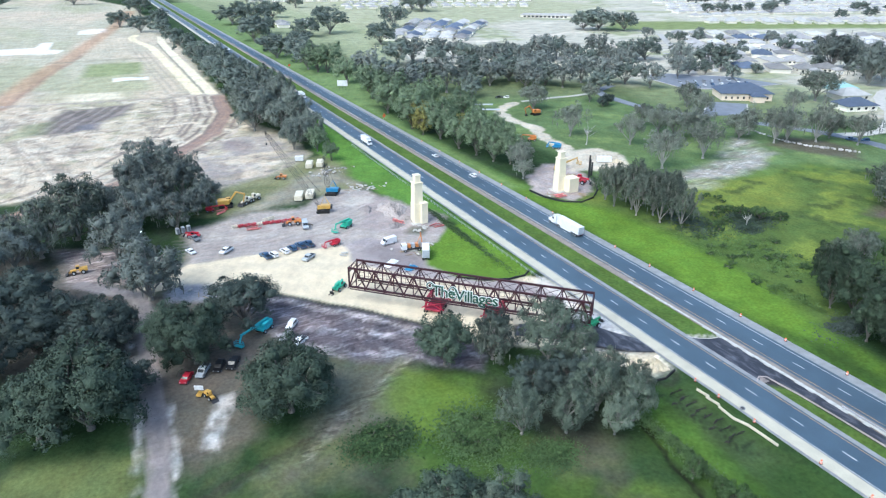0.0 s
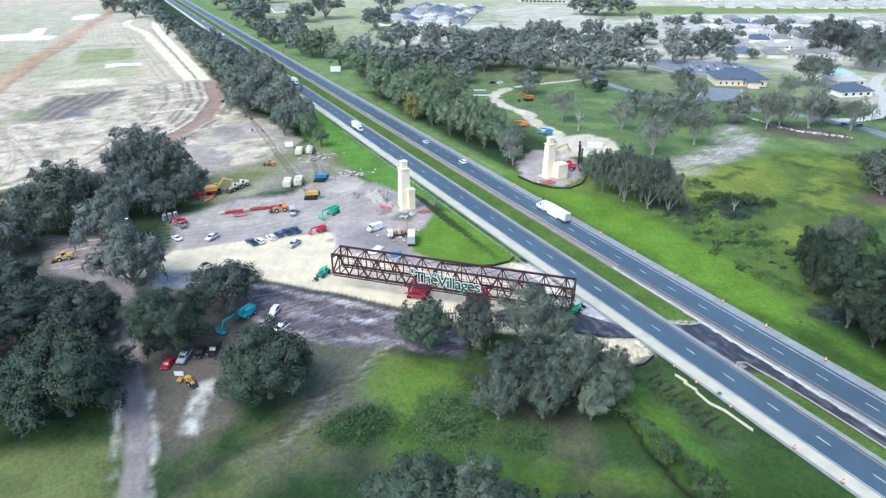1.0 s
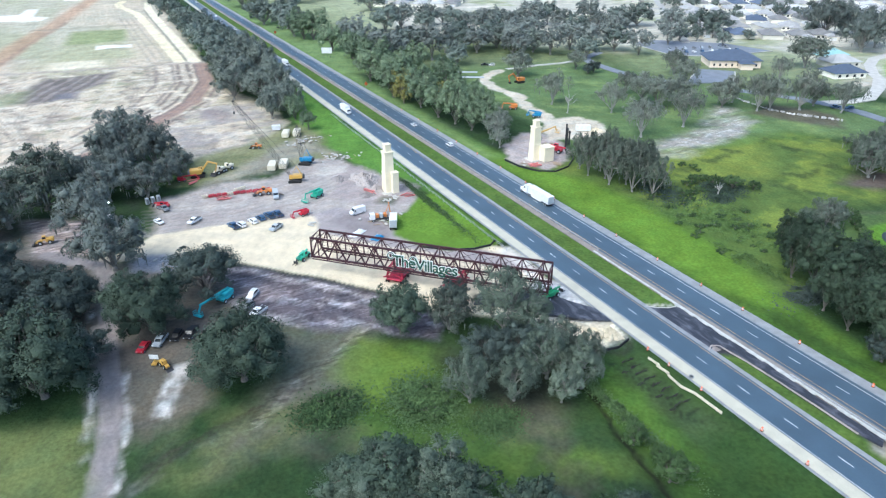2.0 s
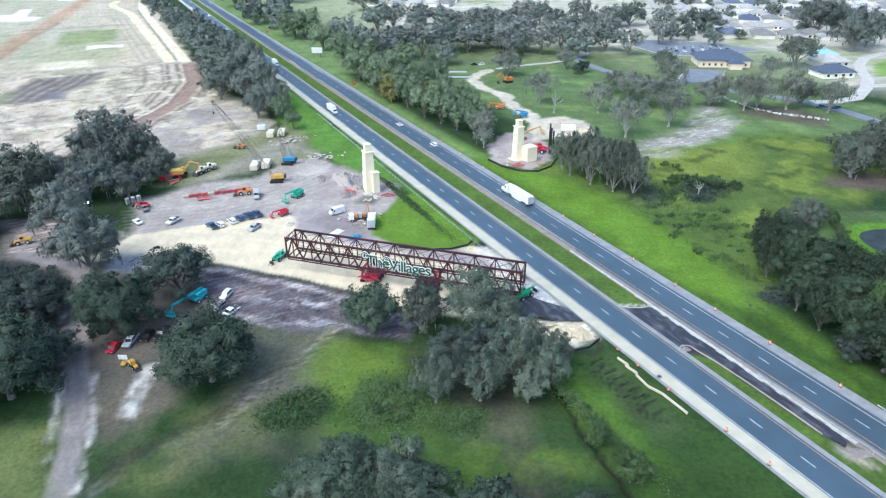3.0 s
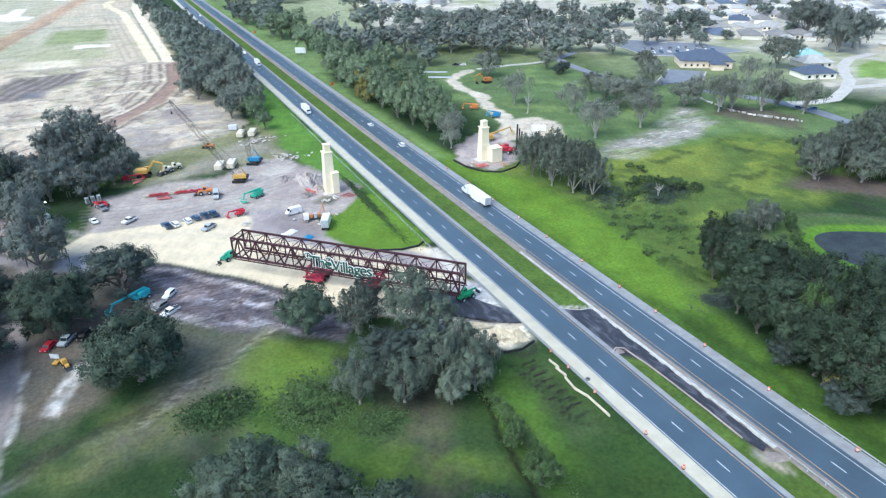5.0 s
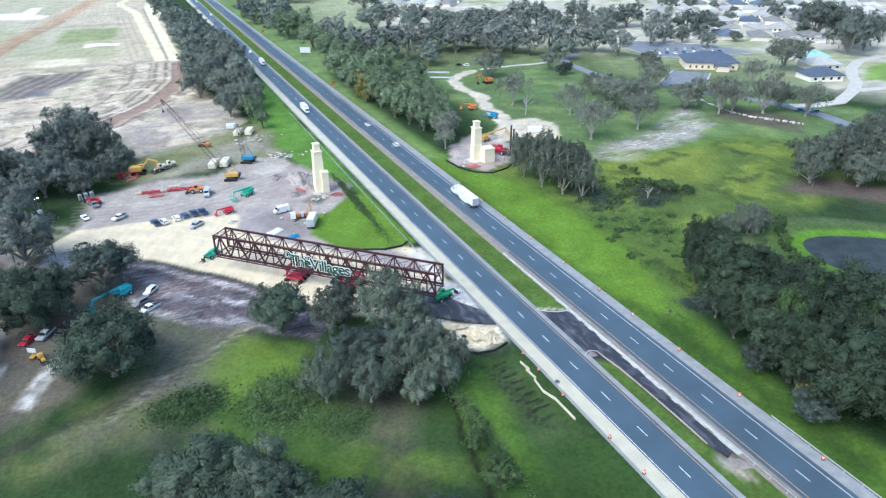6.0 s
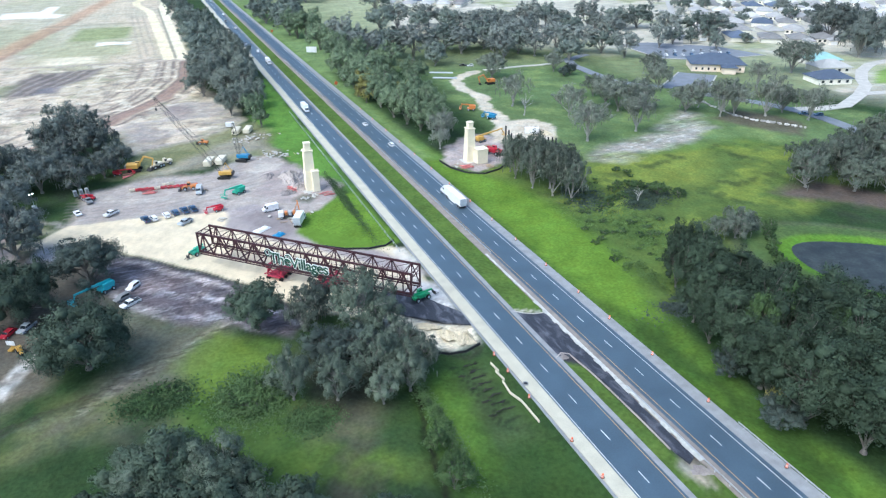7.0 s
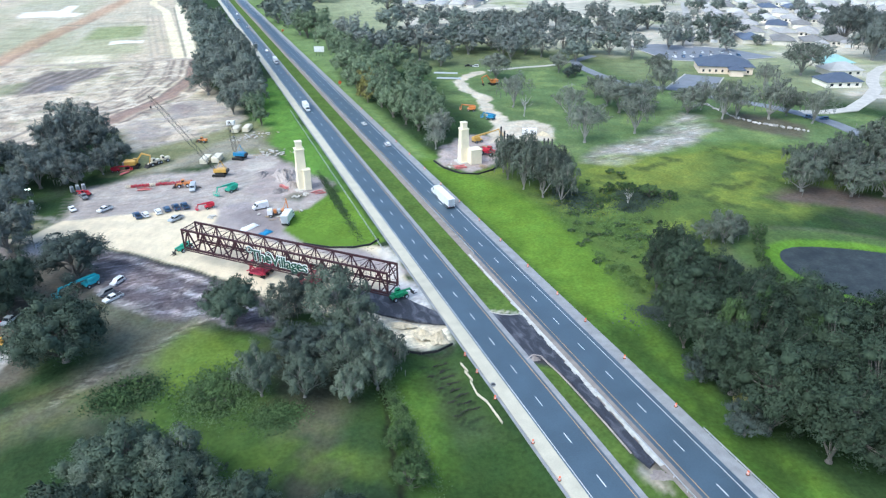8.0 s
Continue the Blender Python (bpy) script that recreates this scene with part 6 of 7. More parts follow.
def loader(x, y, heading, colour, label, s=1.0):
    t = thing("wheel_loader", label, "wheel loader", pose(x, y, 0, 0, 0, heading) @ Matrix.Diagonal((s, s, s, 1)), "machines")
    part("rear_body", boxed(2.0, 2.8, 1.3, (0, -1.6, 0.9), bevel=0.15), colour, t)
    cab = part("cab", boxed(1.5, 1.3, 1.6, (0, 0.1, 1.6), taper=0.9, bevel=0.06), colour, t)
    part("window", boxed(1.54, 1.1, 0.8, (0, 0.1, 2.1), taper=0.94), "glass", cab)
    part("front_frame", boxed(1.4, 1.8, 0.8, (0, 1.7, 0.8), bevel=0.1), colour, t)
    for sx in (-0.6, 0.6):
        bm = B()
        beam(bm, (sx, 1.2, 1.7), (sx, 3.4, 0.7), 0.24)
        part("lift_arm", bm, colour, t)
    bm = B()
    profile(bm, [(3.2, 0.15), (4.5, 0.05), (3.6, 0.5), (3.3, 1.3)], 2.6)
    part("bucket", bm, "dark_steel", t)
    wheels(t, 2.1, (1.6, -1.5), 0.75, 0.55)


loader(42.0, 265.6, 130, "cream", "cream wheel loader beside the trees")
loader(45.8, 268.0, 120, "cream", "cream wheel loader beside the trees")
loader(53.4, 233.5, 80, "orange", "orange and white wheel loader in the yard")
loader(63.4, 291.5, 60, "orange", "orange dump machine on the grass", 0.8)
loader(7.2, 136.4, 200, "yellow", "small yellow loader under the oaks", 0.62)
loader(-20.5, 224.5, 90, "yellow", "yellow loader below an oak", 0.9)


# ---- yard: tanks, containers, barriers, tent ----
def container(x, y, heading, size, colour, label, z=0.0):
    t = thing("container", label, "container", pose(x, y, z, 0, 0, heading), "yard containers")
    w, l, h = size
    part("shell", boxed(w, l, h, (0, 0, 0.15), bevel=0.05), colour, t)
    for k in range(int(l / 0.7)):
        for s in (-1, 1):
            part("rib", boxed(0.08, 0.18, h * 0.86, (s * (w / 2 + 0.03), -l / 2 + 0.45 + 0.7 * k, 0.25)), colour, t)
    part("roof_sheet", boxed(w * 0.94, l * 0.96, 0.06, (0, 0, h + 0.15)), colour, t)
    part("door", boxed(w * 0.86, 0.06, h * 0.86, (0, -l / 2 - 0.03, 0.25)), colour, t)


container(63.4, 261.5, -22, (3.2, 7.4, 2.1), "cream", "cream-white steel container on the yard")
container(68.2, 261.5, -22, (3.2, 7.4, 2.1), "cream", "cream-white steel container on the yard")
container(80.3, 304, -22, (3.2, 7.4, 2.1), "cream", "cream-white steel container near the road")
container(85.6, 303.5, -22, (3.2, 7.4, 2.1), "cream", "cream-white steel container near the road")
container(78.5, 316, 70, (2.2, 4.0, 2.2), "white", "small white container on the grass")
container(213, 243, 65, (2.6, 7.0, 2.6), "white", "white container on the haul road")


def toilet(x, y):
    t = thing("portable_toilet", "pale grey portable toilet cabin", "toilet", pose(x, y, 0, 0, 0, 20), "portable toilets")
    part("cabin", boxed(1.2, 1.2, 2.2, (0, 0, 0.1), bevel=0.05), "silver", t)
    part("roof", boxed(1.25, 1.25, 0.2, (0, 0, 2.3), taper=0.8), "white", t)
    part("door", boxed(0.8, 0.04, 1.85, (0, -0.61, 0.2)), "grey", t)


for tx, ty in ((12.4, 244.0), (14.4, 244.6), (16.4, 245.1)):
    toilet(tx, ty)


def barrier(x, y, heading, colour, label, length=2.8):
    t = thing("crane_section", label, "crane section", pose(x, y, 0, 0, 0, heading), "red sections in a row")
    for sx in (-0.5, 0.5):
        for z in (0.2, 0.85):
            bm = B()
            beam(bm, (sx, -length / 2, z), (sx, length / 2, z), 0.16)
            part("rail", bm, colour, t)
    bm = B()
    n = 3
    for k in range(n):
        y0, y1 = -length / 2 + length * k / n, -length / 2 + length * (k + 1) / n
        for sx in (-0.5, 0.5):
            beam(bm, (sx, y0, 0.2), (sx, y1, 0.85), 0.1)
        beam(bm, (-0.5, y0, 0.85), (0.5, y1, 0.85), 0.1)
        beam(bm, (-0.5, y0, 0.2), (0.5, y0, 0.85), 0.1)
    part("web", bm, colour, t)
    part("deck_plate", boxed(0.95, length * 0.85, 0.1, (0, 0, 0.45)), colour, t)


for k in range(11):
    barrier(32.5 + 2.3 * k, 240.8 - 0.36 * k, -81 + 4 * (k % 3), "cream" if k in (0, 4) else "red", "pale lattice section lying on the ground" if k in (0, 4) else "red steel lattice section lying on the ground", 2.1 + 0.25 * (k % 3))
barrier(46.0, 242.8, -75, "cream", "pale lattice section lying on the ground", 5)


def spoil(name, label, x, y, sx, sy, h, material, seed, flat=0.5):
    """An uneven heap of loose ground."""
    rng = np.random.RandomState(seed)
    n, verts, faces = 40, [], []
    for r in range(15):
        for a in range(n):
            f, ang = r / 14, 2 * math.pi * a / n
            k = 1 + 0.18 * math.sin(3 * ang + seed) + 0.1 * math.sin(7 * ang + 2 * seed) + rng.uniform(-0.07, 0.07)
            z = h * max(0.0, 1 - f ** 1.6) * (1 + 0.25 * math.sin(5 * ang * f + 9 * f + seed) + rng.uniform(-0.22, 0.22)) - 0.25 * f
            verts.append((sx * f * k * math.cos(ang), sy * f * k * math.sin(ang), z))
    for r in range(14):
        for a in range(n):
            b = (a + 1) % n
            faces.append((r * n + a, r * n + b, (r + 1) * n + b, (r + 1) * n + a))
    me = bpy.data.meshes.new(name)
    me.from_pydata(verts, [], faces)
    me.materials.append(M[material])
    ob = new(name, me)
    ob.matrix_basis = pose(x, y, -0.1, 0, 0, seed * 37)
    return tagged(ob, label, "heap", kind="stuff")


spoil("sand_heap", "heap of pale sand at the road's edge", 110.6, 98.6, 3.4, 2.2, 1.1, "sand", 2)
spoil("sand_heap", "heap of pale sand at the road's edge", 107.3, 101.5, 3.2, 2.0, 0.8, "sand", 3)
spoil("sand_heap", "low bank of pale sand beside the crossing", 103.5, 107.5, 3.6, 1.4, 0.6, "sand", 4)
spoil("dirt_heap", "broad heap of pale pinkish dirt beside the tower", 93.0, 230.0, 9.0, 6.0, 2.4, "pale_mud", 12)
spoil("dirt_heap", "heap of pale pinkish dirt at the tower foot", 93.5, 217.5, 4.5, 4.0, 1.8, "pale_mud", 13)
spoil("dirt_heap", "heap of grey dirt beside the tower", 88.0, 214.0, 4.0, 3.0, 1.0, "mud", 5)
spoil("dirt_heap", "heap of grey dirt beside the tower", 92.5, 225.0, 5.0, 3.5, 1.2, "mud", 6)
spoil("dirt_heap", "heap of grey dirt in the yard", 84.0, 236.0, 5.0, 3.0, 1.0, "mud", 7)
spoil("sand_heap", "heap of pale sand on the haul road", 219, 240, 4.5, 3.0, 1.2, "sand", 8)
spoil("dirt_heap", "heap of brown earth at the end of the trench", 133.6, 40.2, 2.2, 1.4, 0.5, "mud", 9)
spoil("dirt_heap", "brown earth lip of the trench", 129.0, 82.0, 1.0, 1.3, 0.35, "mud", 10)


def rubble(x, y, spread, n, seed, label):
    """A pile of loose blocks, each one told apart."""
    rng = random.Random(seed)
    t = thing("debris_pile", label, "debris", pose(x, y, 0), "debris")
    slab = mesh_of("slab", boxed(1.4, 0.8, 0.25, bevel=0.04), "concrete")
    plank = mesh_of("plank", boxed(0.25, 2.6, 0.12), "timber")
    for _ in range(n):
        me = slab if rng.random() < 0.6 else plank
        piece("slab" if me is slab else "plank", me, t, pose(rng.gauss(0, spread), rng.gauss(0, spread * 0.6), rng.uniform(-0.05, 0.4), rng.uniform(-12, 12), rng.uniform(-12, 12), rng.uniform(0, 180)))


rubble(91, 262, 4.5, 46, 1, "pile of pale broken slabs and planks")
rubble(88, 294, 4.5, 30, 2, "stack of pale formwork and boards near the road")
rubble(83, 288, 4.0, 24, 3, "loose pale boards on the ground")
rubble(18, 191, 4.0, 26, 4, "scrap boards beside the sand lot")
rubble(84, 190, 3.0, 22, 5, "loose boards beside the pump truck")
rubble(164, 214, 2.5, 14, 6, "boards on the mud pad by the tower")
rubble(95, 207, 2.5, 12, 7, "boards at the foot of the tower")


def box_truck(x, y, heading):
    t = thing("box_truck", "white box truck with a dark cab beside the bridge", "truck", pose(x, y, 0, 0, 0, heading), "machines")
    box_body = part("cargo_box", boxed(2.5, 6.2, 2.9, (0, -1.2, 1.0), bevel=0.06), "cloth", t)
    part("rear_door", boxed(2.3, 0.06, 2.6, (0, -4.33, 1.1)), "silver", box_body)
    part("roof_rim", boxed(2.54, 6.24, 0.1, (0, -1.2, 3.86), bevel=0.03), "white", box_body)
    bm = B()
    profile(bm, [(2.0, 0.6), (4.3, 0.6), (4.4, 1.4), (3.9, 1.6), (3.4, 2.6), (2.0, 2.7)], 2.2)
    cab = part("cab", bm, "white", t)
    part("windscreen", boxed(1.9, 0.05, 0.95, (0, 3.72, 1.62), (26, 0, 0)), "glass", cab)
    for sx in (-1, 1):
        part("side_window", boxed(0.04, 0.9, 0.7, (sx * 1.11, 2.8, 1.7)), "glass", cab)
    part("chassis", boxed(0.9, 8.0, 0.25, (0, 0, 0.7)), "dark_steel", t)
    wheels(t, 2.0, (3.2, -2.6, -3.6), 0.46, 0.36)


box_truck(86.6, 184.6, -25)


def pump_truck(x, y, heading):
    t = thing("drill_rig", "orange and white drilling rig truck with folded gear", "rig", pose(x, y, 0, 0, 0, heading), "machines")
    part("chassis", boxed(2.2, 8.0, 0.5, (0, 0, 0.8), bevel=0.06), "dark_steel", t)
    cab = part("cab", boxed(2.3, 1.9, 2.0, (0, 3.4, 0.9), taper=0.92, bevel=0.1), "white", t)
    part("windscreen", boxed(1.9, 0.05, 0.9, (0, 4.32, 1.8)), "glass", cab)
    for k in range(4):
        part("gear_box", boxed(1.6, 1.0, 1.2 + 0.3 * (k % 2), (0.2 * (-1) ** k, 1.6 - 1.4 * k, 1.3), bevel=0.08), ("orange", "silver", "orange", "mud")[k], t)
    bm = B()
    beam(bm, (0, -3.2, 1.5), (0, -2.6, 6.5), 0.35)
    beam(bm, (0.4, -1.0, 1.5), (0, -2.6, 5.5), 0.2)
    part("mast", bm, "orange", t)
    wheels(t, 2.0, (3.2, -1.8, -3.0), 0.5, 0.4)


pump_truck(84.6, 190.4, 80)


# ---- along the road: cones, guard rails, fences ----
def drum_meshes():
    body, band, base = B(), B(), B()
    tube(body, (0, 0, 0.08), (0, 0, 1.05), 0.34, 0.24, 12)
    for z in (0.3, 0.65):
        tube(band, (0, 0, z), (0, 0, z + 0.16), 0.335 - 0.1 * z + 0.012, 0.325 - 0.1 * z + 0.01, 12)
    tube(base, (0, 0, 0), (0, 0, 0.1), 0.48, sides=12)
    return mesh_of("drum_body", body, "plastic_orange"), mesh_of("drum_band", band, "white"), mesh_of("drum_foot", base, "rubber")


DRUM = drum_meshes()


def drum(x, y):
    t = thing("traffic_drum", "orange traffic drum with white bands on the shoulder", "traffic drum", pose(x, y, 0.01) @ Matrix.Diagonal((0.8, 0.8, 0.85, 1)), "traffic drums")
    for name, me in zip(("body", "band", "foot"), DRUM):
        part(name, me, None, t)


for yy in (34.2, 55.0, 73.7, 91.0, 105.6, 123.2, 142.3, 159.5, 177.6, 196.9, 216, 236, 256, 276, 298, 320):
    drum(148.9, yy)
for yy in (30, 46.2, 56.7, 71.8, 81.8, 88.9):
    drum(113.6 if yy > 60 else 114.9, yy)


def guard_rail(x, y0, y1, side, label):
    """A corrugated beam on posts along the road."""
    t = thing("guard_rail", label, "guard rail", pose(x, y0, 0), "guard rails")
    length = y1 - y0
    bm = B()
    for z in (0.5, 0.66):
        profile(bm, [(0, z), (length, z), (length, z + 0.13), (0, z + 0.13)], 0.09, side * 0.08)
    profile(bm, [(0, 0.56), (length, 0.56), (length, 0.74), (0, 0.74)], 0.04, side * 0.05)
    part("rail", bm, "galvanised", t)
    me = mesh_of("post", boxed(0.14, 0.16, 0.85, (0, 0, -0.12)), "galvanised")
    step = max(3.8, length / 90)
    for k in range(int(length / step) + 1):
        piece("post", me, t, pose(0, k * step, 0))


guard_rail(135.4, -60, 66, 1, "grey steel guard rail beside the median trench")
guard_rail(137.0, 137, 480, -1, "pale steel guard rail along the median")
guard_rail(149.5, -80, 47, -1, "grey steel guard rail on the outer shoulder")


def chain_fence(y0, y1, x0, x1):
    t = thing("roadside_fence", "low pale post and rail fence along the shoulder", "fence", None)
    me = mesh_of("post", boxed(0.12, 0.12, 1.2), "galvanised")
    n = int((y1 - y0) / 3.0)
    for k in range(n + 1):
        f = k / n
        piece("post", me, t, pose(x0 + (x1 - x0) * f, y0 + (y1 - y0) * f, -0.1))
    for z in (0.5, 1.0):
        bm = B()
        beam(bm, (x0, y0, z), (x1, y1, z), 0.07)
        part("rail", bm, "galvanised", t)


chain_fence(150, 330, 111.0, 111.6)


def cloth_line(name, label, points, h, material, w=0.1):
    """A cloth fence that follows points, on stakes."""
    t = thing(name, label, "fence")
    for k, (a, b) in enumerate(zip(points[:-1], points[1:])):
        d = Vector((b[0] - a[0], b[1] - a[1], 0))
        n = Vector((-d.y, d.x, 0)).normalized() * w / 2
        bm = B()
        box(bm, d.length, w, h, ((a[0] + b[0]) / 2, (a[1] + b[1]) / 2, -0.2), (0, 0, math.degrees(math.atan2(d.y, d.x))))
        part("cloth", bm, material, t)
        part("stake", boxed(0.06, 0.06, h + 0.3, (a[0], a[1], -0.2)), "timber", t)
    return t


for run in ([(111.4, 86.3), (111.8, 82.9)], [(111.1, 83.2), (111.5, 79.5)], [(110.9, 79.3), (110.5, 74.8), (111.5, 71.5), (111.7, 64.2)]):
    cloth_line("silt_fence", "pale cloth silt fence zigzagging along the slope", run, 0.6, "cream", 0.22)
cloth_line("silt_fence", "black cloth silt fence round the mud pad", [(156, 224), (157, 214), (161, 205), (167, 201.5), (175, 204), (183, 211), (186, 216)], 0.8, "black_cloth", 0.3)
cloth_line("silt_fence", "black cloth silt fence at the foot of the sand", [(100.5, 96), (104, 93.6), (108, 93), (112.6, 94.6)], 0.6, "black_cloth", 0.3)
cloth_line("silt_fence", "black cloth silt fence at the grass edge", [(88, 164.9), (95.5, 158.9), (102.5, 156.0), (108.4, 155.9), (112, 158.5)], 0.6, "black_cloth", 0.3)


def median_sheet():
    """The white sheet with a ragged border along the dug-out median."""
    rng = random.Random(5)
    t = thing("edge_sheeting", "white sheeting with a ragged edge along the trench", "sheeting")
    y = 42.0
    while y < 137:
        step = 1.7
        w = rng.uniform(0.7, 1.3) if y < 106 else rng.uniform(0.5, 0.95)
        part("sheet", boxed(w, step * 0.96, 0.1, (135.5 - w / 2 + 0.25, y + step / 2, 0.03 + rng.uniform(0, 0.04)), (0, rng.uniform(-3, 3), rng.uniform(-3, 3))), "sheeting", t)
        y += step


median_sheet()


def steel_piles(spots, label):
    t = thing("sheet_piles", label, "piles", None)
    for x, y, h in spots:
        bm = B()
        outline = ((-0.25, -0.3), (0.25, -0.3), (0.25, -0.2), (0.06, -0.2), (0.06, 0.2), (0.25, 0.2), (0.25, 0.3), (-0.25, 0.3), (-0.25, 0.2), (-0.06, 0.2), (-0.06, -0.2), (-0.25, -0.2))
        low, top = [[bm.verts.new((x + a, y + b, z)) for a, b in outline] for z in (-0.2, h - 0.2)]
        bm.faces.new(low[::-1])
        bm.faces.new(top)
        for i in range(12):
            bm.faces.new((low[i], low[(i + 1) % 12], top[(i + 1) % 12], top[i]))
        part("pile", bm, "dark_steel", t)


steel_piles([(188.2, 224.0, 12), (192.0, 228.0, 8.5), (194.0, 229.0, 6.5)], "dark steel piles standing in the ground")
steel_piles([(207.9, 219.5, 5.5), (209.6, 218.8, 5.5), (211.5, 218.6, 5)], "dark steel piles standing in the ground")


def billboard(x, y, heading):
    t = thing("billboard", "blank white roadside billboard on steel posts", "billboard", pose(x, y, 0, 0, 0, heading))
    part("panel", boxed(8.0, 0.3, 4.2, (0, 0, 3.0), bevel=0.04), "white", t)
    for s in (-2.4, 0, 2.4):
        bm = B()
        tube(bm, (s, 0.25, -0.3), (s, 0.25, 6.8), 0.14, sides=8)
        part("post", bm, "dark_steel", t)


billboard(159.3, 484.6, -30)


def work_sign(x, y, heading):
    t = thing("work_sign", "orange diamond road works sign on a short post", "sign", pose(x, y, 0, 0, 0, heading), "road works signs")
    bm = B()
    box(bm, 2.0, 0.06, 2.0, (0, 0, 1.2), (0, 0, 0), bevel=0.02)
    bmesh.ops.rotate(bm, cent=(0, 0, 2.2), matrix=Matrix.Rotation(radians(45), 3, "Y"), verts=bm.verts)
    part("panel", bm, "plastic_orange", t)
    for sx in (-0.5, 0.5):
        bm = B()
        tube(bm, (sx, 0.08, -0.2), (sx, 0.08, 2.2), 0.05, sides=6)
        part("post", bm, "galvanised", t)


work_sign(150.9, 380, 12)
work_sign(150.9, 610, 12)


def pole_stack(x, y, heading, label):
    t = thing("pipe_stack", label, "pipes", pose(x, y, 0, 0, 0, heading), "pipe stacks")
    for k in range(5):
        bm = B()
        tube(bm, (0.6 * k - 1.2, -8, 0.3), (0.6 * k - 1.2, 8, 0.3), 0.28, sides=10)
        part("pipe", bm, "silver", t)


pole_stack(226, 388, 60, "long grey pipes stacked on the grass")
pole_stack(222, 372, 60, "long grey pipes stacked on the grass")


def trailer_sign(x, y):
    t = thing("message_board", "yellow trailer with a white message board", "message board", pose(x, y, 0, 0, 0, 150))
    part("panel", boxed(2.2, 0.2, 1.2, (0, 0, 1.6), bevel=0.03), "white", t)
    bm = B()
    beam(bm, (0, 0, 0.4), (0, 0, 1.7), 0.15)
    part("mast", bm, "yellow", t)
    part("base", boxed(1.2, 1.8, 0.4, (0, 0, 0.3)), "yellow", t)
    wheels(t, 1.4, (0,), 0.3, 0.2)


trailer_sign(5.2, 138.4)


def pond():
    me = bpy.data.meshes.new("water")
    verts, n = [], 48
    for k in range(n):
        a = 2 * math.pi * k / n
        r = 1 + 0.03 * math.sin(2 * a + 1) + 0.02 * math.sin(5 * a)
        u, v = 34 * r * math.cos(a), 18.5 * r * math.sin(a)
        c, s = 0.6, -0.8
        verts.append((248 + u * c - v * s, 74 + u * s + v * c, -0.75))
    me.from_pydata(verts, [], [tuple(range(n))])
    me.materials.append(M["water"])
    tagged(new("water", me), "dark still pond with a grassy bank", "pond", kind="structure")


pond()


def hedge_row(points, h, label):
    rng = random.Random(12)
    for (ax, ay), (bx, by) in zip(points[:-1], points[1:]):
        n = max(1, int(math.hypot(bx - ax, by - ay) / 3.0))
        for k in range(n):
            f = (k + 0.5) / n
            plant("shrub", ax + (bx - ax) * f + rng.uniform(-0.4, 0.4), ay + (by - ay) * f + rng.uniform(-0.4, 0.4), rng.uniform(1.8, 2.5), h, "hedge round the pond")


hedge_row([(236, 118), (227.4, 111.6), (219, 102), (213, 90), (212, 80), (216, 69), (219, 58), (228, 42)], 1.0, "hedge")


def boulders():
    rng = random.Random(31)
    t = thing("boulder_row", "row of pale boulders along the path", "boulders", None)
    bm = B()
    bmesh.ops.create_icosphere(bm, subdivisions=1, radius=0.8)
    for v in bm.verts:
        v.co *= rng.uniform(0.75, 1.2)
    me = mesh_of("boulder", bm, "stone")
    pts = [(320, 253), (331, 255), (328, 243), (326, 226), (329, 214), (335, 205), (341, 194)]
    for (ax, ay), (bx, by) in zip(pts[:-1], pts[1:]):
        for k in range(11):
            f = k / 11
            s = rng.uniform(0.7, 1.3)
            piece("boulder", me, t, pose(ax + (bx - ax) * f + rng.uniform(-0.6, 0.6), ay + (by - ay) * f + rng.uniform(-0.6, 0.6), 0.25, rng.uniform(0, 360), 0, rng.uniform(0, 360)) @ Matrix.Diagonal((s, s, s * 0.8, 1)))


boulders()


def weeds(name, label, cx, cy, rx, ry, n, high, material, seed, leaf=0.16):
    """A low, uneven thicket: many small leaves in overlapping humps."""
    rng = np.random.RandomState(seed)
    a, f = rng.uniform(0, 6.283, n), np.sqrt(rng.uniform(0, 1, n)) * (1 + 0.4 * rng.normal(size=n))
    x, y = cx + rx * f * np.cos(a), cy + ry * f * np.sin(a)
    top = high * np.clip(0.45 + 0.75 * wobble(x, y, 0.7, seed + 1), 0.06, 1.3) * np.clip(1.25 - f * f, 0.15, 1)
    z = -0.15 + top * np.sqrt(rng.uniform(0.2, 1, n))
    p = np.stack([x, y, z], 1)
    nrm = np.array([0, 0, 1.0]) + rng.normal(size=(n, 3)) * 0.6
    nrm /= np.linalg.norm(nrm, axis=1)[:, None]
    u = np.cross(nrm, rng.normal(size=(n, 3)))
    u /= np.linalg.norm(u, axis=1)[:, None]
    v = np.cross(nrm, u)
    s = (leaf * rng.uniform(0.6, 1.6, n))[:, None]
    quad = np.stack([p - u * s, p - v * s * 0.6, p + u * s, p + v * s * 0.6], 1).reshape(-1, 3)
    me = bpy.data.meshes.new(name)
    me.from_pydata(quad.tolist(), [], [(4 * i, 4 * i + 1, 4 * i + 2, 4 * i + 3) for i in range(n)])
    me.materials.append(M[material])
    tagged(new(name, me), label, "weeds", kind="stuff")


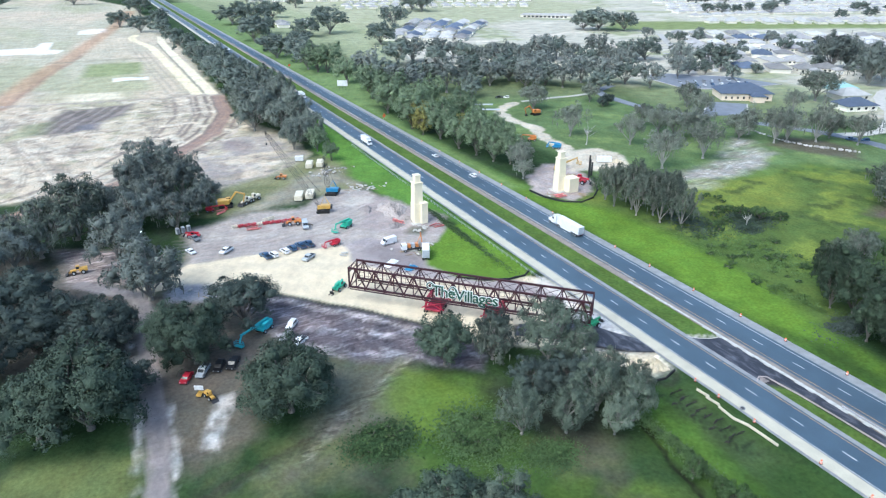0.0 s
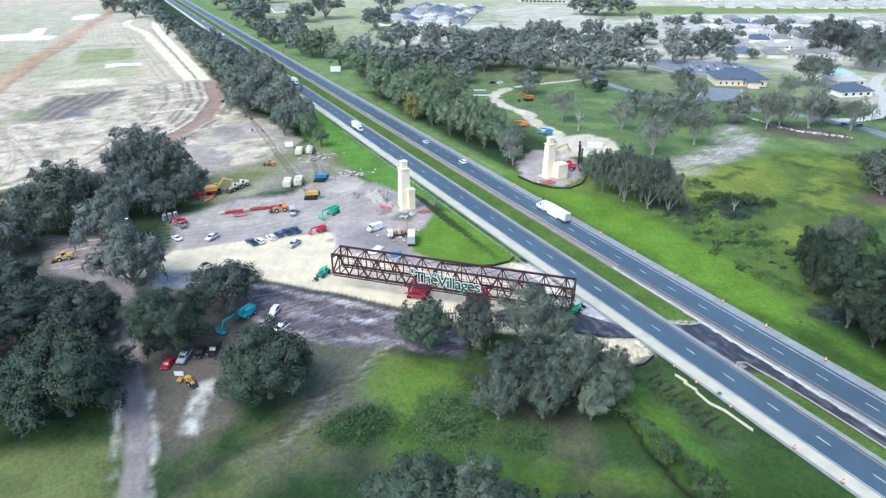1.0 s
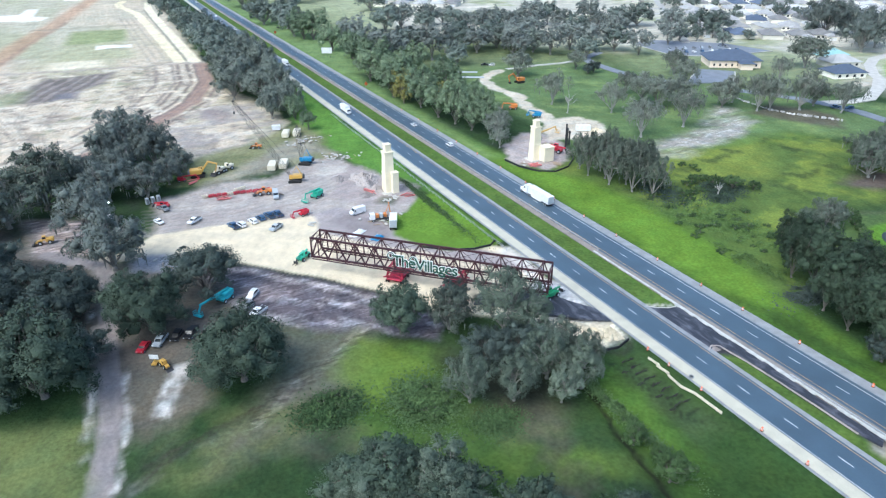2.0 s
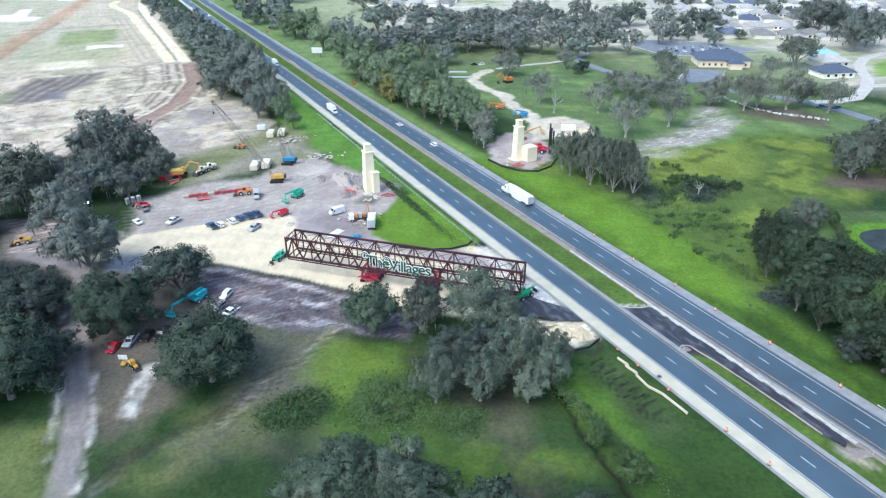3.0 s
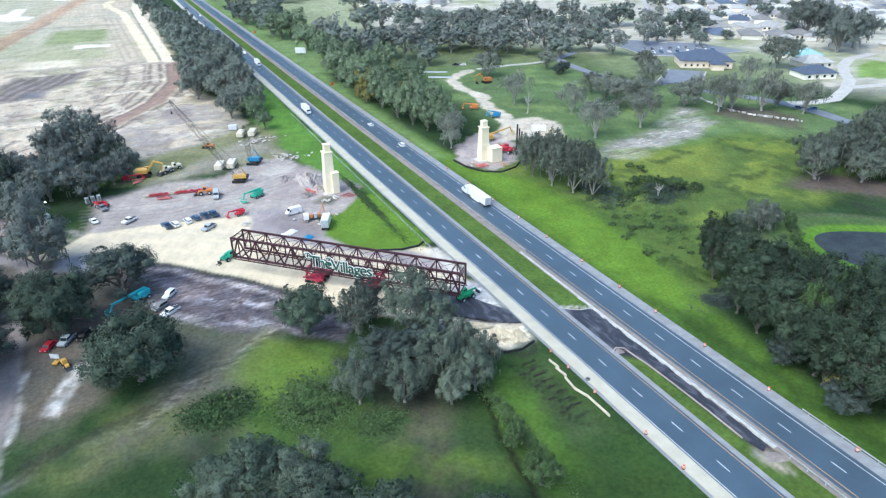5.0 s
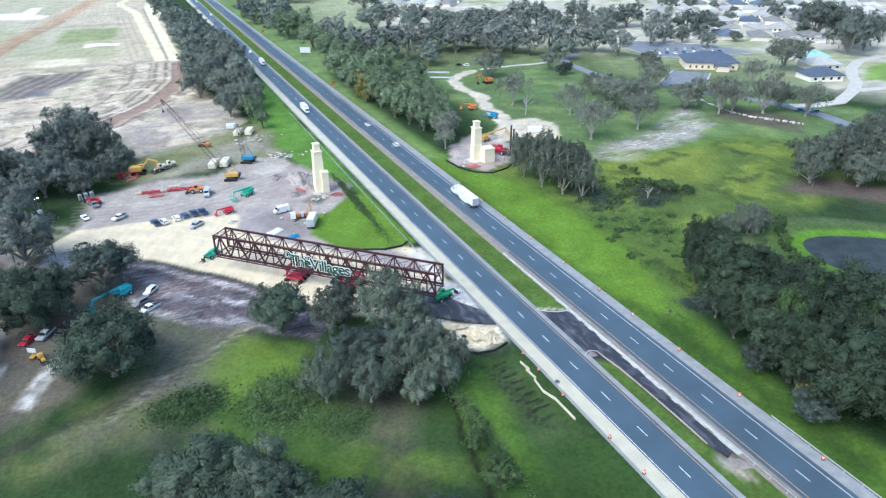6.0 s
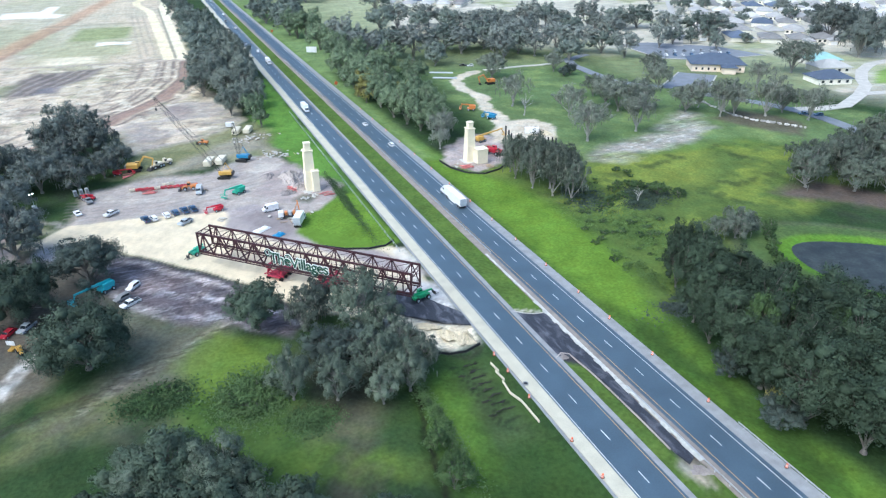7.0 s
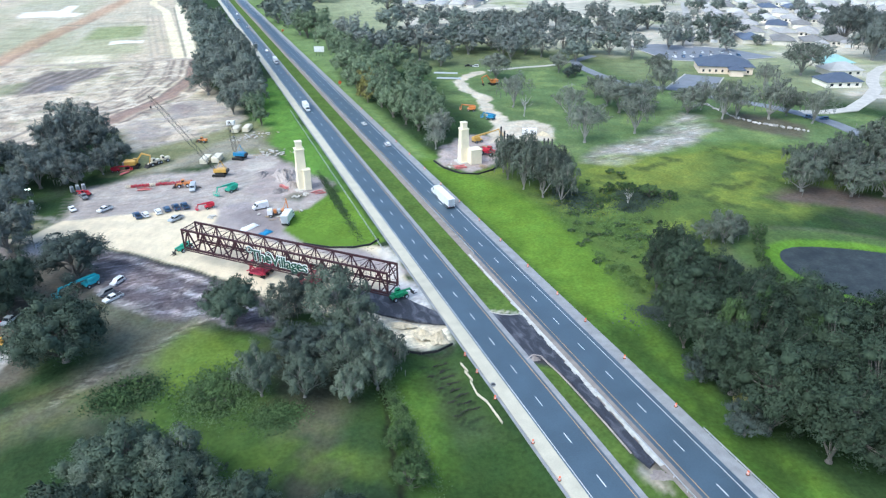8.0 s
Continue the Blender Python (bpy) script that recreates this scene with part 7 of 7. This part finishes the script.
weeds("bramble_thicket", "low dark green bramble thicket in the meadow", 37.5, 104, 6.5, 5, 8000, 1.5, "fresh_leaf", 81, 0.24)
weeds("bramble_thicket", "low green bramble thicket in the meadow", 57, 97, 7, 7.5, 11000, 1.6, "fresh_leaf", 84, 0.24)
for cx, cy, rx, ry, n in ((37.5, 104.5, 5.5, 3.6, 13), (57, 97, 5, 6, 17), (92.5, 72, 1.0, 14, 9)):
    for k in range(n):
        a, f = grow.uniform(0, 6.28), math.sqrt(grow.random())
        plant("shrub", cx + rx * f * math.cos(a), cy + ry * f * math.sin(a), grow.uniform(0.8, 1.7), 0.85, "bramble clumps in the meadow")
weeds("bramble_thicket", "low green thicket below the oaks", 68, 84, 5, 4, 4000, 1.2, "fresh_leaf", 87, 0.22)
weeds("ditch_weeds", "rank weeds on the bank of the meadow ditch", 92.6, 74, 1.8, 18, 5000, 1.3, "fresh_leaf", 121, 0.2)
weeds("ditch_weeds", "tall weeds along the roadside ditch", 106.5, 200, 1.8, 30, 7000, 1.0, "fresh_leaf", 90, 0.2)
weeds("field_weeds", "rough weeds in the open field", 190, 130, 13, 26, 12000, 0.7, "weed_leaf", 93, 0.24)
weeds("field_weeds", "rough weeds in the open field", 173, 108, 5, 18, 5000, 1.0, "weed_leaf", 96, 0.24)
weeds("field_weeds", "dark scrub below the mossy grove", 190, 165, 8, 12, 6000, 1.6, "oak_leaf", 99, 0.26)
weeds("field_weeds", "dark scrub in the open field", 214, 157, 9, 7, 7000, 2.2, "oak_leaf", 105, 0.26)
weeds("field_weeds", "dark scrub in the open field", 205, 150, 5, 4, 2500, 1.4, "oak_leaf", 108, 0.26)
# dark leaves added in place of the shade along the wood's edge
weeds("wood_edge", "low dark leaves added for the shade at the wood's end", 172, 88, 9, 5, 6000, 1.5, "dark_leaf", 114, 0.24)


def light_tower(x, y):
    t = thing("light_tower", "mobile light tower with lit lamps on a mast", "light tower", pose(x, y, 0, 0, 0, 200))
    part("trailer", boxed(1.4, 2.2, 1.1, (0, 0, 0.4), bevel=0.08), "white", t)
    bm = B()
    tube(bm, (0, 0, 1.4), (0, 0, 6.2), 0.08, sides=8)
    part("mast", bm, "galvanised", t)
    for sx in (-0.55, 0.55):
        head = part("lamp_head", boxed(0.6, 0.3, 0.5, (sx, 0.1, 6.0), bevel=0.04), "grey", t)
        part("lens", boxed(0.5, 0.04, 0.4, (sx, 0.28, 6.05)), "lamp", head)
    wheels(t, 1.5, (0,), 0.35, 0.2)


light_tower(-0.5, 236)


def stick_row(x, y, length, turn, seed):
    """A low row of dark sticks, added to stand in for dark streaks on the slope."""
    rng = random.Random(seed)
    t = thing("stick_row", "low row of dark sticks added for dark streaks on the grass slope", "brush", pose(x, y, -0.75, 0, 0, turn), "brush rows")
    bm = B()
    for k in range(int(length * 4)):
        s = rng.uniform(-length / 2, length / 2)
        a = Vector((s, rng.uniform(-0.25, 0.25), rng.uniform(0, 0.3)))
        b = a + Vector((rng.uniform(0.5, 1.3), rng.uniform(-0.35, 0.35), rng.uniform(-0.1, 0.25)))
        tube(bm, tuple(a), tuple(b), rng.uniform(0.05, 0.1), sides=4)
    tagged(part("dark_stick", bm, "brush", t), kind="stuff")


for k in range(8):
    stick_row(106.6 + 0.25 * math.sin(2 * k), 88.4 - 2.45 * k, 3.4 + 0.8 * math.sin(3 * k), 4 + 9 * math.sin(1.7 * k), 70 + k)
    if k % 2:
        stick_row(103.6 + 0.6 * math.sin(4 * k), 87.6 - 2.45 * k, 1.8, -6 + 7 * math.sin(k), 90 + k)


# ---- houses ----
def hip_roof(bm, w, l, z, rise, over=0.6):
    a, b = w / 2 + over, l / 2 + over
    ridge = max(0.4, b - a)
    low = [bm.verts.new(p) for p in ((-a, -b, z), (a, -b, z), (a, b, z), (-a, b, z))]
    lo2 = [bm.verts.new((v.co.x, v.co.y, z - 0.25)) for v in low]
    r1, r2 = bm.verts.new((0, -ridge, z + rise)), bm.verts.new((0, ridge, z + rise))
    bm.faces.new((low[0], low[1], r1))
    bm.faces.new((low[1], low[2], r2, r1))
    bm.faces.new((low[2], low[3], r2))
    bm.faces.new((low[3], low[0], r1, r2))
    for i in range(4):
        bm.faces.new((low[i], lo2[i], lo2[(i + 1) % 4], low[(i + 1) % 4]))
    bm.faces.new(lo2)


def house_meshes(w, l, wing, roof):
    wall = B()
    box(wall, w, l, 3.0)
    box(wall, wing, 7.0, 3.0, (w / 2 - wing / 2 - 0.5, -l / 2 - 3.0, 0))
    wall = mesh_of("wall", wall, "wall_cream")
    rf = B()
    hip_roof(rf, w, l, 3.1, w * 0.24)
    main = mesh_of("roof", rf, roof)
    rf = B()
    hip_roof(rf, wing, 7.6, 3.12, wing * 0.24)
    porch = mesh_of("garage_roof", rf, roof)
    door = mesh_of("garage_door", boxed(wing * 0.7, 0.08, 2.2, (w / 2 - wing / 2 - 0.5, -l / 2 - 6.53, 0)), "white")
    win = mesh_of("window", boxed(1.6, 0.08, 1.3, (0, 0, 1.0)), "glass")
    return wall, main, porch, door, win, w, l, wing


HOUSES = [house_meshes(13, 17, 6.5, "roof_grey"), house_meshes(12, 16, 6.2, "roof_pale"), house_meshes(14, 18, 6.8, "roof_blue"), house_meshes(12.5, 15, 6.4, "roof_grey")]
HOUSE_LABEL = ("cream bungalow with a grey hipped roof", "cream bungalow with a pale grey roof", "cream bungalow with a blue-grey roof", "cream bungalow with a grey hipped roof")


def house(k, x, y, heading):
    wall, main, porch, door, win, w, l, wing = HOUSES[k]
    t = thing("house", HOUSE_LABEL[k], "house", pose(x, y, 0, 0, 0, heading) @ Matrix.Diagonal((1.25, 1.25, 1.2, 1)), "houses of the estate")
    wl = part("wall", wall, None, t)
    part("roof", main, None, t)
    piece("garage_roof", porch, t, pose(w / 2 - wing / 2 - 0.5, -l / 2 - 2.8, 0))
    part("garage_door", door, None, t)
    for wx in (-w * 0.32, -w * 0.08):
        piece("window", win, wl, pose(wx, -l / 2 - 0.04, 0))
    for wy in (-l * 0.25, l * 0.2):
        piece("window", win, wl, pose(-w / 2 - 0.04, wy, 0, 0, 0, 90))


def estate(rows, seed):
    rng = random.Random(seed)
    for x0, y0, x1, y1 in rows:
        n = max(1, int(math.hypot(x1 - x0, y1 - y0) / 23.0))
        turn = math.degrees(math.atan2(y1 - y0, x1 - x0))
        for k in range(n):
            f = (k + 0.5) / n
            house(rng.choice((0, 1, 1, 2, 3)), x0 + (x1 - x0) * f + rng.uniform(-1, 1), y0 + (y1 - y0) * f + rng.uniform(-2, 2) + 9 * math.sin(f * 5 + y0 * 0.02), turn + rng.choice((0, 180)) + rng.uniform(-14, 14))


estate([(475 + 27 * k, 428 + 34 * k, 505 + 27 * k + 0.8 * n, 405 + 34 * k - 0.6 * n) for k, n in enumerate((80, 95, 100, 190, 280, 340, 390))], 1)
estate([(640, 395, 900, 200), (690, 405, 930, 225), (715, 430, 960, 246), (750, 455, 1010, 260)], 2)
estate([(305 + 19 * k, 772 + 28 * k, 401 + 19 * k, 706 + 28 * k) for k in range(7)], 3)
estate([(222, 962, 284, 968), (230, 1000, 290, 1006)], 6)
estate([(520, 250, 640, 200), (560, 290, 700, 235)], 4)


def far_houses(rows, seed):
    """The far streets, too small to pick apart."""
    rng = random.Random(seed)
    walls, roofs, others = B(), B(), B()
    for x0, y0, x1, y1 in rows:
        n = int(math.hypot(x1 - x0, y1 - y0) / 23)
        turn = math.degrees(math.atan2(y1 - y0, x1 - x0))
        for k in range(n):
            m = pose(x0 + (x1 - x0) * (k + 0.5) / n, y0 + (y1 - y0) * (k + 0.5) / n + rng.uniform(-3, 3) + 12 * math.sin(k * 0.3 + y0 * 0.03), 0, 0, 0, turn + rng.uniform(-16, 16))
            w, l = rng.uniform(12, 17), rng.uniform(14, 22)
            bmesh.ops.transform(walls, matrix=m, verts=box(walls, w, l, 3.0))
            one = B()
            hip_roof(one, w, l, 3.1, w * 0.24)
            one.transform(m)
            me = bpy.data.meshes.new("tmp")
            one.to_mesh(me)
            one.free()
            (roofs if rng.random() < 0.45 else others).from_mesh(me)
            bpy.data.meshes.remove(me)
    tagged(part("distant_houses", walls, "wall_cream"), "rows of distant cream bungalow walls", "houses", kind="stuff")
    tagged(part("distant_roofs", roofs, "roof_pale"), "rows of distant pale grey hipped roofs", "roofs", kind="stuff")
    tagged(part("distant_roofs", others, "roof_grey"), "rows of distant slate grey hipped roofs", "roofs", kind="stuff")


far_houses([(420, 1250, 760, 1130), (440, 1310, 800, 1190), (470, 1390, 860, 1260), (520, 1470, 940, 1330), (300, 1520, 700, 1420), (820, 745, 1560, 330), (800, 720, 1540, 310), (850, 815, 1650, 585), (880, 865, 1700, 630), (910, 905, 1750, 665), (950, 960, 1800, 720), (990, 1010, 1850, 760), (1030, 1070, 1900, 810), (1300, 520, 1600, 420), (1300, 560, 1600, 460)], 9)


def clubhouse(x, y, heading):
    t = thing("community_building", "peach community building with a dark blue hipped roof", "building", pose(x, y, 0, 0, 0, heading))
    wl = part("wall", boxed(24, 34, 5.0), "wall_peach", t)
    bm = B()
    hip_roof(bm, 24, 34, 5.1, 5.5, 1.2)
    part("roof", bm, "roof_blue", t)
    part("entrance_block", boxed(10, 8, 4.2, (-14, -6, 0)), "wall_peach", t)
    bm = B()
    hip_roof(bm, 10, 9, 4.3, 2.2, 0.8)
    r = part("entrance_roof", bm, "roof_blue", t)
    r.matrix_basis = pose(-14, -6, 0)
    me = mesh_of("window", boxed(0.08, 1.2, 1.6, (0, 0, 1.2)), "glass")
    for k in range(8):
        piece("window", me, wl, pose(-12.04, -14 + 4 * k, 0))
    me2 = mesh_of("window", boxed(2.0, 0.08, 2.0, (0, 0, 1.2)), "glass")
    for k in range(5):
        piece("window", me2, wl, pose(-8 + 4 * k, -17.04, 0))


clubhouse(403, 322, 57)


def long_building(x, y, heading):
    """A low golf building: a long hipped roof over a deep open front."""
    t = thing("golf_pavilion", "long low pavilion with a grey roof beside the golf lawn", "building", pose(x, y, 0, 0, 0, heading))
    wl = part("wall", boxed(10, 80, 3.4), "wall_cream", t)
    bm = B()
    hip_roof(bm, 10, 80, 3.5, 2.8, 1.4)
    part("roof", bm, "roof_grey", t)
    me = mesh_of("opening", boxed(0.08, 4.2, 2.2, (0, 0, 0.3)), "glass")
    for k in range(11):
        piece("opening", me, wl, pose(-5.04, -33 + 6.6 * k, 0))


long_building(650, 915, 46)


def villa(x, y, heading, roof, label, w=16, l=22):
    t = thing("house", label, "house", pose(x, y, 0, 0, 0, heading), "houses by the park")
    wl = part("wall", boxed(w, l, 3.6), "wall_cream", t)
    bm = B()
    hip_roof(bm, w, l, 3.7, 4.2, 0.9)
    part("roof", bm, roof, t)
    me = mesh_of("window", boxed(0.08, 1.8, 1.6, (0, 0, 1.1)), "glass")
    for k in range(4):
        piece("window", me, wl, pose(-w / 2 - 0.04, -l * 0.36 + l * 0.24 * k, 0))
    part("door", boxed(1.2, 0.08, 2.2, (0, -l / 2 - 0.04, 0)), "grey", t)


villa(437, 261, 72, "roof_blue", "cream house with a dark blue hipped roof")
villa(466, 284, 72, "roof_pale", "cream house with a pale grey roof")
villa(482, 304, 72, "roof_teal", "cream house with a pale teal roof")


def lane(name, label, points, half, material, z):
    bm = B()
    rails = []
    for k, p in enumerate(points):
        a, b = points[max(k - 1, 0)], points[min(k + 1, len(points) - 1)]
        d = Vector((b[0] - a[0], b[1] - a[1], 0)).normalized()
        n = Vector((-d.y, d.x, 0)) * half
        rails.append((bm.verts.new((p[0] + n.x, p[1] + n.y, z)), bm.verts.new((p[0] - n.x, p[1] - n.y, z)), bm.verts.new((p[0] - n.x, p[1] - n.y, z - 0.5)), bm.verts.new((p[0] + n.x, p[1] + n.y, z - 0.5))))
    for p, q in zip(rails[:-1], rails[1:]):
        for i in range(4):
            j = (i + 1) % 4
            bm.faces.new((p[i], p[j], q[j], q[i]))
    return tagged(part(name, bm, material), label, "road", kind="structure")


lane("road", "grey asphalt estate road with a pale kerb", [(345, 268), (353, 252), (360, 236), (364, 218), (364, 200), (360, 180), (368, 150)], 4.0, "estate_asphalt", 0.16)
lane("road", "pale concrete estate street", [(366, 222), (379, 217), (396, 216), (425, 229), (450, 244), (462, 256), (486, 274), (510, 286), (545, 292)], 3.6, "concrete", 0.18)
lane("road", "pale concrete estate street", [(430, 230), (450, 226), (480, 222), (530, 232)], 3.2, "concrete", 0.19)
lane("road", "grey asphalt park drive", [(352, 402), (328, 390), (321, 372), (319, 350), (317, 318), (328, 300), (340, 290)], 3.6, "estate_asphalt", 0.17)
lane("pavement", "pale concrete park path", [(256, 384), (283, 385), (300, 383), (312, 384), (326, 390)], 1.6, "concrete", 0.15)


def slab(name, label, corners, material, z):
    bm = B()
    top = [bm.verts.new((x, y, z)) for x, y in corners]
    low = [bm.verts.new((x, y, z - 0.5)) for x, y in corners]
    bm.faces.new(top)
    bm.faces.new(reversed(low))
    for k in range(len(corners)):
        n = (k + 1) % len(corners)
        bm.faces.new((top[k], low[k], low[n], top[n]))
    return tagged(part(name, bm, material), label, "parking lot", kind="structure")


lot_a = slab("parking_lot", "grey asphalt parking lot before the community building", [(372, 322), (388, 304), (360, 280), (334, 294)], "estate_asphalt", 0.13)
lot_b = slab("parking_lot", "grey asphalt parking lot behind the community building", [(400, 425), (428, 424), (466, 384), (472, 342), (416, 348), (392, 366)], "estate_asphalt", 0.12)
for lot, ax, ay, bx, by in ((lot_a, 372, 322, 334, 294), (lot_a, 388, 304, 360, 280), (lot_b, 400, 425, 392, 366), (lot_b, 392, 366, 416, 348), (lot_b, 416, 348, 472, 342), (lot_b, 466, 384, 428, 424)):
    bm = B()
    beam(bm, (ax, ay, 0.15), (bx, by, 0.15), 0.9, 0.3)
    part("kerb", bm, "concrete", lot)
lot_rng = random.Random(23)
for k in range(16):
    f = k / 16
    car(("suv", "sedan", "suv")[k % 3], ("white", "silver", "navy", "grey")[k % 4], 402 + 55 * f + lot_rng.uniform(-1, 1), 378 - 16 * f + (7 if k % 2 else -7), 160 + lot_rng.uniform(-6, 6), "small parked car in the lot", "cars in the lot")
lane("road", "pale concrete street through the estate", [(600, 430), (760, 370), (1000, 270)], 4.0, "concrete", 0.14)


tagged(slab("pavement", "black fresh asphalt ramp at the end of the bridge", [(86, 127), (95.2, 119.4), (100, 114), (104, 110.8), (109, 106.5), (114.1, 103), (114.2, 109.9), (110.6, 115.8), (108, 121), (105.8, 124.7), (98.1, 128.4), (90, 131)], "fresh_asphalt", 0.1), category="ramp")

for k, n in enumerate((80, 95, 100, 190, 280)):
    lane("road", "pale grey street between the bungalows", [(462 + 27 * k, 448 + 34 * k), (492 + 27 * k + 0.4 * n, 425 + 34 * k - 0.3 * n), (492 + 27 * k + 0.8 * n, 420 + 34 * k - 0.6 * n)], 3.2, "pale_street", 0.12 + 0.01 * k)
lane("road", "pale grey street between the bungalows", [(440, 400), (500, 470), (570, 560), (640, 650)], 3.4, "pale_street", 0.2)


tagged(slab("pavement", "black dug-out crossing and trench in the median", [(127.4, 104.4), (129.3, 102.5), (132, 101), (134.9, 100.6), (135.2, 86), (135.1, 74), (134.7, 60.5), (134.7, 43.5), (132.8, 42.6), (132.1, 46), (132.4, 55), (132.0, 64), (132.2, 71), (131.7, 77), (131.1, 81), (129.4, 82.6), (127.4, 82)], "fresh_asphalt", -0.06), category="trench")
for k, (ax, ay, bx, by) in enumerate(((126.9, 82.0, 129.0, 83.2), (129.0, 83.2, 130.7, 82.1), (130.7, 82.1, 130.9, 78.7), (130.9, 78.7, 131.4, 74.5), (131.4, 74.5, 131.7, 66), (131.7, 66, 131.8, 56), (131.8, 56, 131.7, 47), (127.4, 104.6, 129.3, 102.7), (129.3, 102.7, 132.0, 101.1), (132.0, 101.1, 134.4, 100.6))):
    bm = B()
    beam(bm, (ax, ay, -0.06), (bx, by, -0.06), 0.26, 0.26)
    tagged(part("kerb", bm, "pale_mud" if k < 7 else "concrete"), "rough pale lip along the dug-out median", "kerb", kind="structure")


def drain_ring(x, y):
    """A concrete drain ring set in the verge, with its grate."""
    t = thing("drain_ring", "round grey concrete drain ring at the shoulder's edge", "drain", pose(x, y, -0.02))
    bm = B()
    loops = [[bm.verts.new((r * math.cos(a), r * math.sin(a), z)) for r, z in ((0.62, 0), (0.62, 0.28), (0.45, 0.28), (0.45, 0))] for a in np.linspace(0, 2 * math.pi, 20, endpoint=False)]
    for k in range(20):
        p, q = loops[k], loops[(k + 1) % 20]
        for i in range(4):
            bm.faces.new((p[i], p[(i + 1) % 4], q[(i + 1) % 4], q[i]))
    part("ring", bm, "grey", t)
    bm = B()
    tube(bm, (0, 0, 0.05), (0, 0, 0.12), 0.44, sides=20)
    part("grate", bm, "dark_steel", t)


drain_ring(115.2, 76.3)


def tarp(x, y, turn, w, l, material, label):
    """A sheet laid over material, with humps and a sagging border."""
    rng = random.Random(int(x * 10))
    t = thing("tarpaulin", label, "tarpaulin", pose(x, y, 0, 0, 0, turn))
    bm = B()
    nx, ny = 9, 7
    rows = [[bm.verts.new((w * (i / (nx - 1) - 0.5), l * (j / (ny - 1) - 0.5), 0.04 + (0.0 if i in (0, nx - 1) or j in (0, ny - 1) else rng.uniform(0.25, 0.8)))) for i in range(nx)] for j in range(ny)]
    for j in range(ny - 1):
        for i in range(nx - 1):
            bm.faces.new((rows[j][i], rows[j][i + 1], rows[j + 1][i + 1], rows[j + 1][i]))
    base = [rows[0][0], rows[0][-1], rows[-1][-1], rows[-1][0]]
    part("sheet", bm, material, t, smooth=True)
    part("weight", boxed(0.5, 0.4, 0.3, (w * 0.4, l * 0.4, 0.1)), "concrete", t)


tarp(73.2, 184.2, 35, 6.5, 3.0, "white", "white tarpaulin over stacked material beside the bridge")
tarp(77.8, 177.8, 35, 4.5, 3.0, "blue", "blue tarpaulin over stacked material beside the bridge")


def plank_stack(x, y, turn, count, length, material, label, seed):
    """A loose stack of boards or rails, some askew."""
    rng = random.Random(seed)
    t = thing("material_stack", label, "building material", pose(x, y, 0, 0, 0, turn), "stacks on the yard")
    me = mesh_of("board", boxed(0.35, length, 0.2, bevel=0.02), material)
    for k in range(count):
        piece("board", me, t, pose(rng.uniform(-1.6, 1.6), rng.uniform(-0.8, 0.8), 0.05 + 0.18 * (k % 4), 0, 0, rng.uniform(-25, 25)))


plank_stack(91.5, 217, 25, 9, 5.5, "pink_steel", "loose stack of faded red steel members beside the tower", 3)
plank_stack(101.5, 206.5, 100, 7, 4.0, "pink_steel", "loose heap of faded red steel members by the tower foot", 4)
plank_stack(163.5, 211.5, 80, 12, 4.5, "pink_steel", "heap of pink steel forms at the tower foot", 5)
plank_stack(172.5, 208.8, 20, 6, 3.5, "timber", "loose stack of pale timber at the tower foot", 6)
plank_stack(185, 233, 60, 9, 5.0, "timber", "stack of timber on the mud pad", 7)
plank_stack(84.5, 193.0, 40, 12, 3.2, "rust_brown", "heap of rusty brown scrap beside the tent", 8)
plank_stack(61, 198, 70, 6, 2.4, "concrete", "scattered pale concrete kerbs on the yard", 9)
plank_stack(57.5, 231, 10, 5, 2.4, "timber", "small stack of timber on the yard", 10)
plank_stack(30.5, 260, 110, 6, 4.0, "pink_steel", "stack of red steel members at the yard edge", 11)
plank_stack(38.5, 236.5, 95, 8, 4.5, "pink_steel", "stack of red steel members on the yard", 12)
